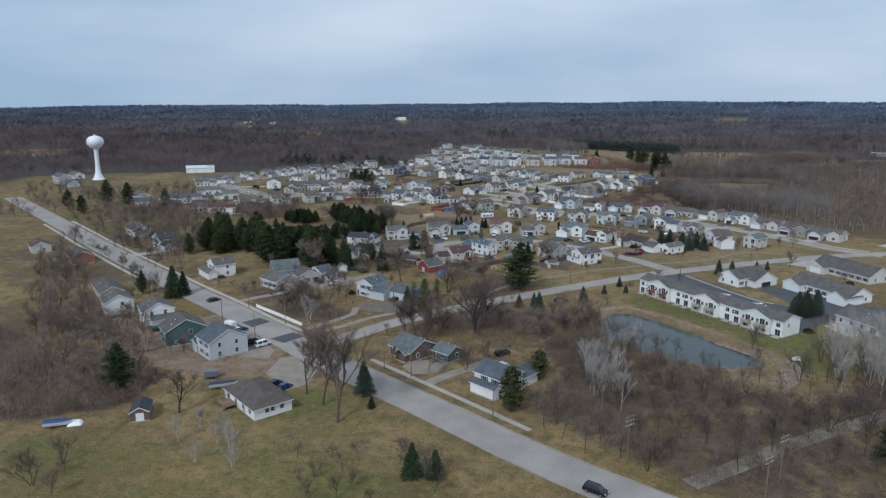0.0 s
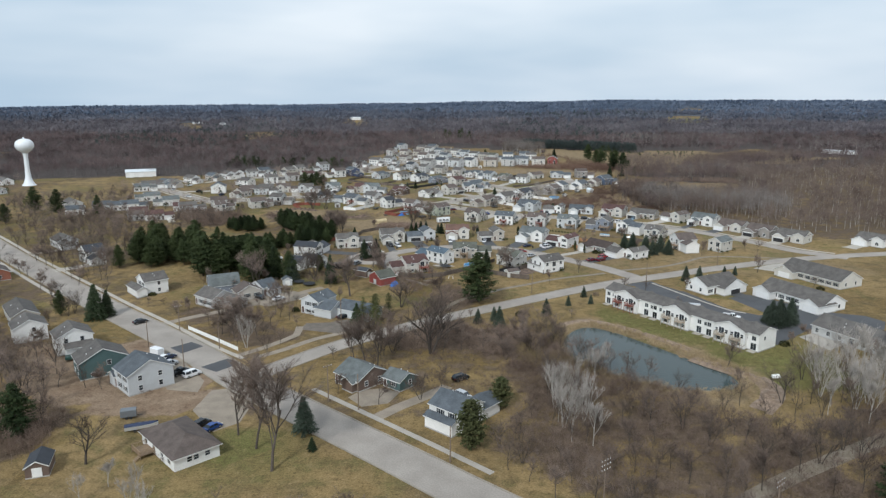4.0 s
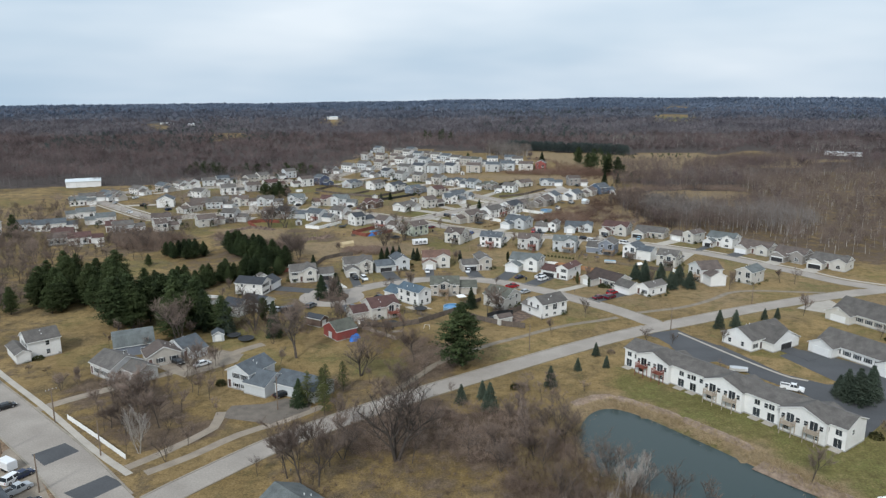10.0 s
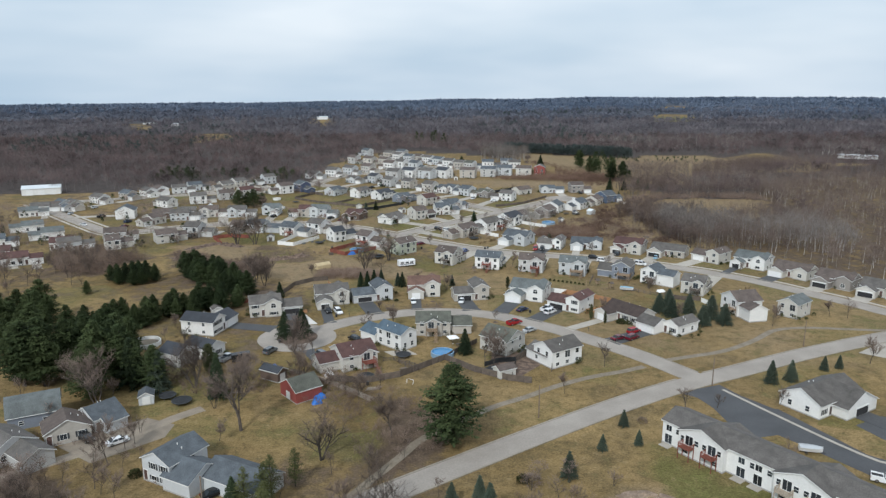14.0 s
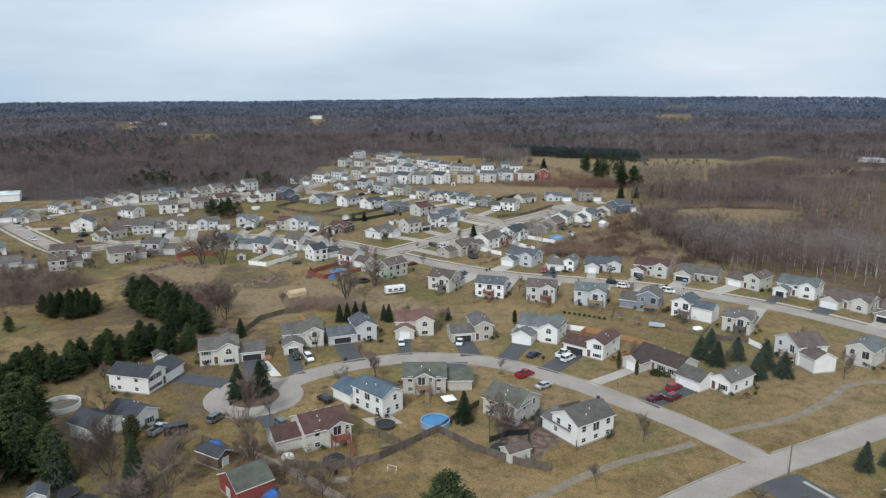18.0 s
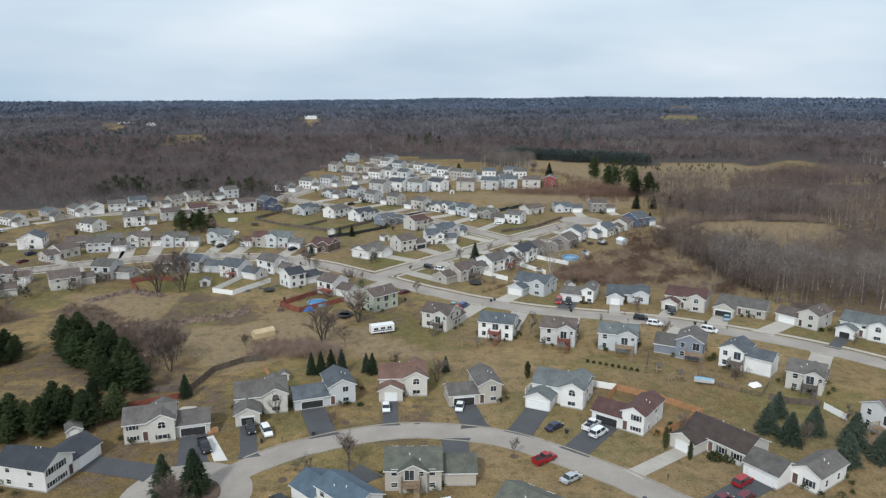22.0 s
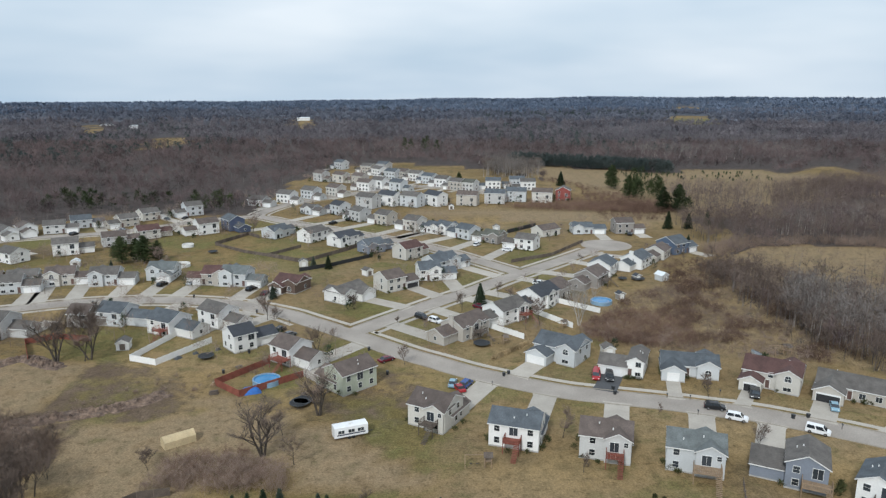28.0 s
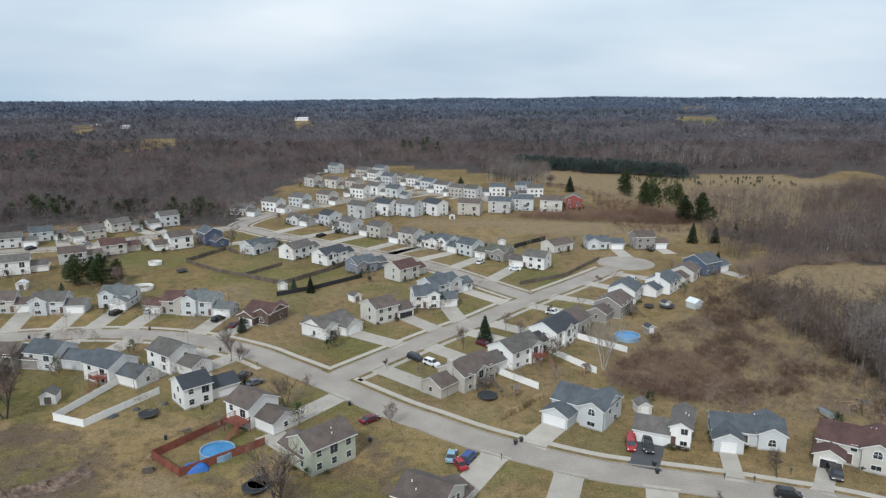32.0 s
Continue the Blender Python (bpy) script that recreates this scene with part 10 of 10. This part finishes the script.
# yards at the turning circle
tree('bare', -48.6, 269.1, 12.5, 0.8)
tree('bare', -36.1, 279.3, 8.3, 0.8)
tree('bare', -41.5, 297.0, 11.6, 0.8)
tree('bare', -61.9, 273.9, 15.1, 0.8)
tree('bare', -28.2, 272.7, 6.2, 0.8)
tree('bare', -40.1, 284.0, 3.2, 0.8)
tree('bare', -22.9, 269.4, 6.4, 0.8)
tree('bare', -71.4, 284.1, 5.7, 0.8)
tree('spruce', -54.5, 268.7, 11.6, 0.8)
tree('cedar', -61.9, 284.0, 4.4)
thicket('brush', [(-74.9, 284.1), (-65.6, 284.0), (-54.9, 286.4), (-49.0, 286.4), (-41.9, 271.3), (-50.0, 267.6), (-64.4, 269.5)], 260, 0.4, 1.4, 44, 0.5, BRUSHT, 'low brown brush and weeds behind the yards', 41)
thicket('brush', [(-41.7, 281.7), (-37.8, 284.0), (-23.8, 271.3), (-16.7, 265.7), (-24.8, 265.7), (-36.0, 273.3)], 240, 0.4, 1.3, 44, 0.5, BRUSHT, 'low brown brush along a track', 42)
strip('pavement', [(-150, 246), (-173.6, 267.8), (-208, 300), (-235.6, 327), (-261, 351.5)], 1.5, CONC, 0.07, 'narrow pale concrete footway between grass strips', 'pavement')
strip('track_yard', [(-40.4, 285.2), (-37.1, 283.3), (-29.3, 278.2), (-21.0, 271.1), (-16.4, 266.6)], 2.2, GRAVEL, 0.02, 'worn gravel track behind the yards', 'track')
tarp_heap(-29.6, 267.9, 30, 3.2, 2.4, 1.6, TARP, 'heap under a bright blue tarpaulin')
fence('fence', [(-15.8, 291.2), (-12.9, 291.7), (-6.1, 283.9)], 1.3, DECKG, 'dark weathered rail fence', 'rail')
fence('fence', [(-50.8, 290.0), (-38.6, 282.8), (-27.2, 274.9)], 1.2, DECKG, 'low dark fence behind the yards', 'rail')
paved('drive_condo', [(63.1, 267.6), (64.8, 262.0), (66.0, 246.6), (83.2, 251.0), (79.4, 260.9), (74.2, 268.7), (71.3, 275.4), (64.7, 272.9), (60.3, 270.0)], ASPHD, 0.026, 'dark asphalt drive between the homes', 'driveway')
tree('bare', 30.9, 270.1, 6.7, 0.7)
fence('fence', [(29.7, 283.7), (30.4, 287.7), (26.1, 295.2)], 1.6, DECKG, 'weathered grey board fence beside a yard', 'board')
water_tower(-342, 544)
thicket('brush', [(62, 690), (100, 684), (138, 676), (140, 700), (128, 742), (100, 728), (66, 735)], 700, 0.8, 2.8, 44, 0.6, REDTWIG, 'reddish-brown brush beyond the last houses', 51)


def rough_bank(pts, width, height, seed, m=None, label="rough bank of pale turned earth and matted reeds"):
    """A ridge of turned earth and matted reeds along a ditch."""
    line = spline(pts, 0.6)
    rows = [offset_line(line, width * (k / 8 - 0.5)) for k in range(9)]
    s = Soup()
    for k, row in enumerate(rows):
        u = 1 - abs(k / 4 - 1) ** 2
        for i, q in enumerate(row):
            e = min(1.0, i / 5, (len(row) - 1 - i) / 5)
            z = u * e * height * (0.55 + 1.1 * noise.noise(Vector((q.x * 0.55, q.y * 0.55, seed))) + 0.7 * noise.noise(Vector((q.x * 1.7, q.y * 1.7, seed + 3))))
            s.v.append((q.x, q.y, max(-0.03, z - 0.02)))
    n = len(line)
    for k in range(8):
        for i in range(n - 1):
            s.f.append((k * n + i, (k + 1) * n + i, (k + 1) * n + i + 1, k * n + i + 1)[::-1])
            s.m.append(0)
    setting("bank_ditch", s, m or BANKM, label=label, category="bank")


rough_bank([(-86, 403.5), (-79, 407), (-72, 409.5), (-66, 413.5), (-60.5, 419.5)], 5.5, 1.3, 1.0)
rough_bank([(-118, 428), (-113, 435), (-107, 441), (-99, 437), (-93, 435)], 5.5, 1.1, 2.0)
rough_bank([(-119, 416), (-106, 404), (-96, 399), (-86, 404)], 6.5, 1.2, 3.0)
rough_bank([(-88, 402), (-82, 395), (-78, 387), (-77, 378)], 6.0, 1.2, 4.0)

rough_bank([(62, 193), (67.8, 185.8), (73, 180.2), (75.4, 174.5), (73, 166.8), (67.5, 160.5)], 5.0, 0.8, 5.0, PALEDIRT, "pale bare earth heaped round the pond's end")
rough_bank([(29, 221), (38, 225.5), (48, 219), (58, 207.5), (64, 199)], 3.2, 0.5, 6.0, PALEDIRT, "pale washed earth along the pond's shore")
strip('path_worn', [(76.5, 180), (78, 174), (76, 167), (69, 158)], 1.5, PALEDIRT, 0.035, 'narrow worn earth path round the pond', 'path')

# ---- things in the back yards ----
patio_umbrella(3.7, 305.3, 20)
goal(-7.7, 276.6, 160)
paved('yard_dirt', [(15.3, 300.3), (25.4, 303.6), (28.1, 289.6), (19.7, 279), (12.8, 284.2)], BANKM, 0.025, 'reddish-brown bare earth in a fenced back yard', 'yard')
paved('patio', [(-16.2, 298.8), (-9.5, 300.4), (-6.5, 296.6), (-13.2, 295.4)], CONC, 0.05, 'pale concrete patio behind a house', 'patio')
paved('patio', [(-57.4, 344.2), (-54.2, 344.6), (-53.4, 347.4), (-56.8, 347.2)], CONC, 0.05, 'pale concrete patio behind a house', 'patio')
paved('sand_bed', [(-18.9, 272.0), (-15.4, 272.8), (-14.9, 274.6), (-18.4, 274.2)], GRAVEL, 0.05, 'pale sand bed beside a fence', 'sand bed')
timber_pile(-46.2, 334.9, 30, 2.4, AMBER, 'stack of new amber-coloured boards by the drive')
timber_pile(-20.3, 279.1, 15, 2.2, DECKG, 'stack of weathered grey timber by the fence')
timber_pile(-58.2, 443.2, 60, 2.0, DECKG, 'stack of weathered grey timber in the yard')
for gx, gy, ga in ((-9.8, 285.0, 30), (-12.2, 297.4, 12), (-47.7, 434.3, 40), (-27.8, 417.5, 70), (5.4, 303.4, 10)):
    garden_table(gx, gy, ga)
shed(-36.5, 362.8, 15, 2.2, 2.0, 1.7, 'white', 'grey', 'small white playhouse on the lawn')
shed(67.0, 496.0, 20, 2.6, 2.2, 2.0, 'taupe', 'black', 'small dark garden shed with a black roof')
shed(79.6, 521.0, 25, 2.8, 1.8, 1.6, 'taupe', 'black', 'low dark storage hut behind the yards')
for gx, gy in ((-18.6, 275.4), (-47.9, 445.1), (-50.8, 431.0)):
    bin_box(gx, gy, 30, "dark wheeled refuse bin in a back yard")
for gx, gy in ((-18, 339.4), (-2.2, 339.5), (-2.8, 347.4), (-27, 315.9), (-14.9, 322.1), (17.8, 324.7)):
    paved('mulch_ring', [(gx + 0.9 * math.cos(a * math.pi / 8), gy + 0.9 * math.sin(a * math.pi / 8)) for a in range(16)], MULCH, 0.06, 'round ring of dark bark mulch at a young tree', 'mulch bed')
copse('bare', [(-352, 478), (-292, 462), (-256, 384), (-262, 364), (-296, 362), (-330, 400)], 11, 6, 11, 81, 0.9)
copse('bare', [(-232, 404), (-206, 408), (-186, 366), (-206, 352), (-226, 362)], 8.5, 7, 12, 82, 0.9)
copse('bare', [(-268, 500), (-240, 506), (-228, 474), (-250, 476)], 7, 4, 7, 83, 1.0)
copse('bare', [(-196, 404), (-140, 410), (-128, 368), (-180, 362)], 9, 5, 9, 84, 0.9)
for gx, gy, gh in ((-151, 262, 9), (-158, 270, 8), (-181, 292, 10), (-190, 300, 8), (-212, 322, 9), (-183, 277, 8), (-216, 309, 9), (-132, 246, 7), (-162, 255, 9), (-152, 246, 8)):
    tree('bare', gx, gy, gh, 1.0, 'trees along the main road')
timber_pile(-49.5, 418.7, 25, 2.0, DECKG, 'stack of weathered grey timber by the fence')
timber_pile(-50.8, 423.9, 70, 1.8, DECKW, 'stack of brown boards by the fence')
for gx, gy, gl in ((-66.0, 441.2, 2.2), (-62.4, 444.6, 1.6), (-57.2, 447.5, 1.4)):
    tarp_heap(gx, gy, gx * 40 % 180, gl, gl * 0.7, 0.8, SHUT, 'low heap under a dark cover in the yard')
for gx, gy, gh in ((33, 185, 8), (37, 182.5, 9), (41, 180, 7.5), (45.5, 176, 8), (25.5, 196, 9), (26, 206, 8), (30, 187, 10), (52, 170.5, 6.5)):
    tree('lite', gx, gy, gh, 0.9, 'thin trees on the pond bank')
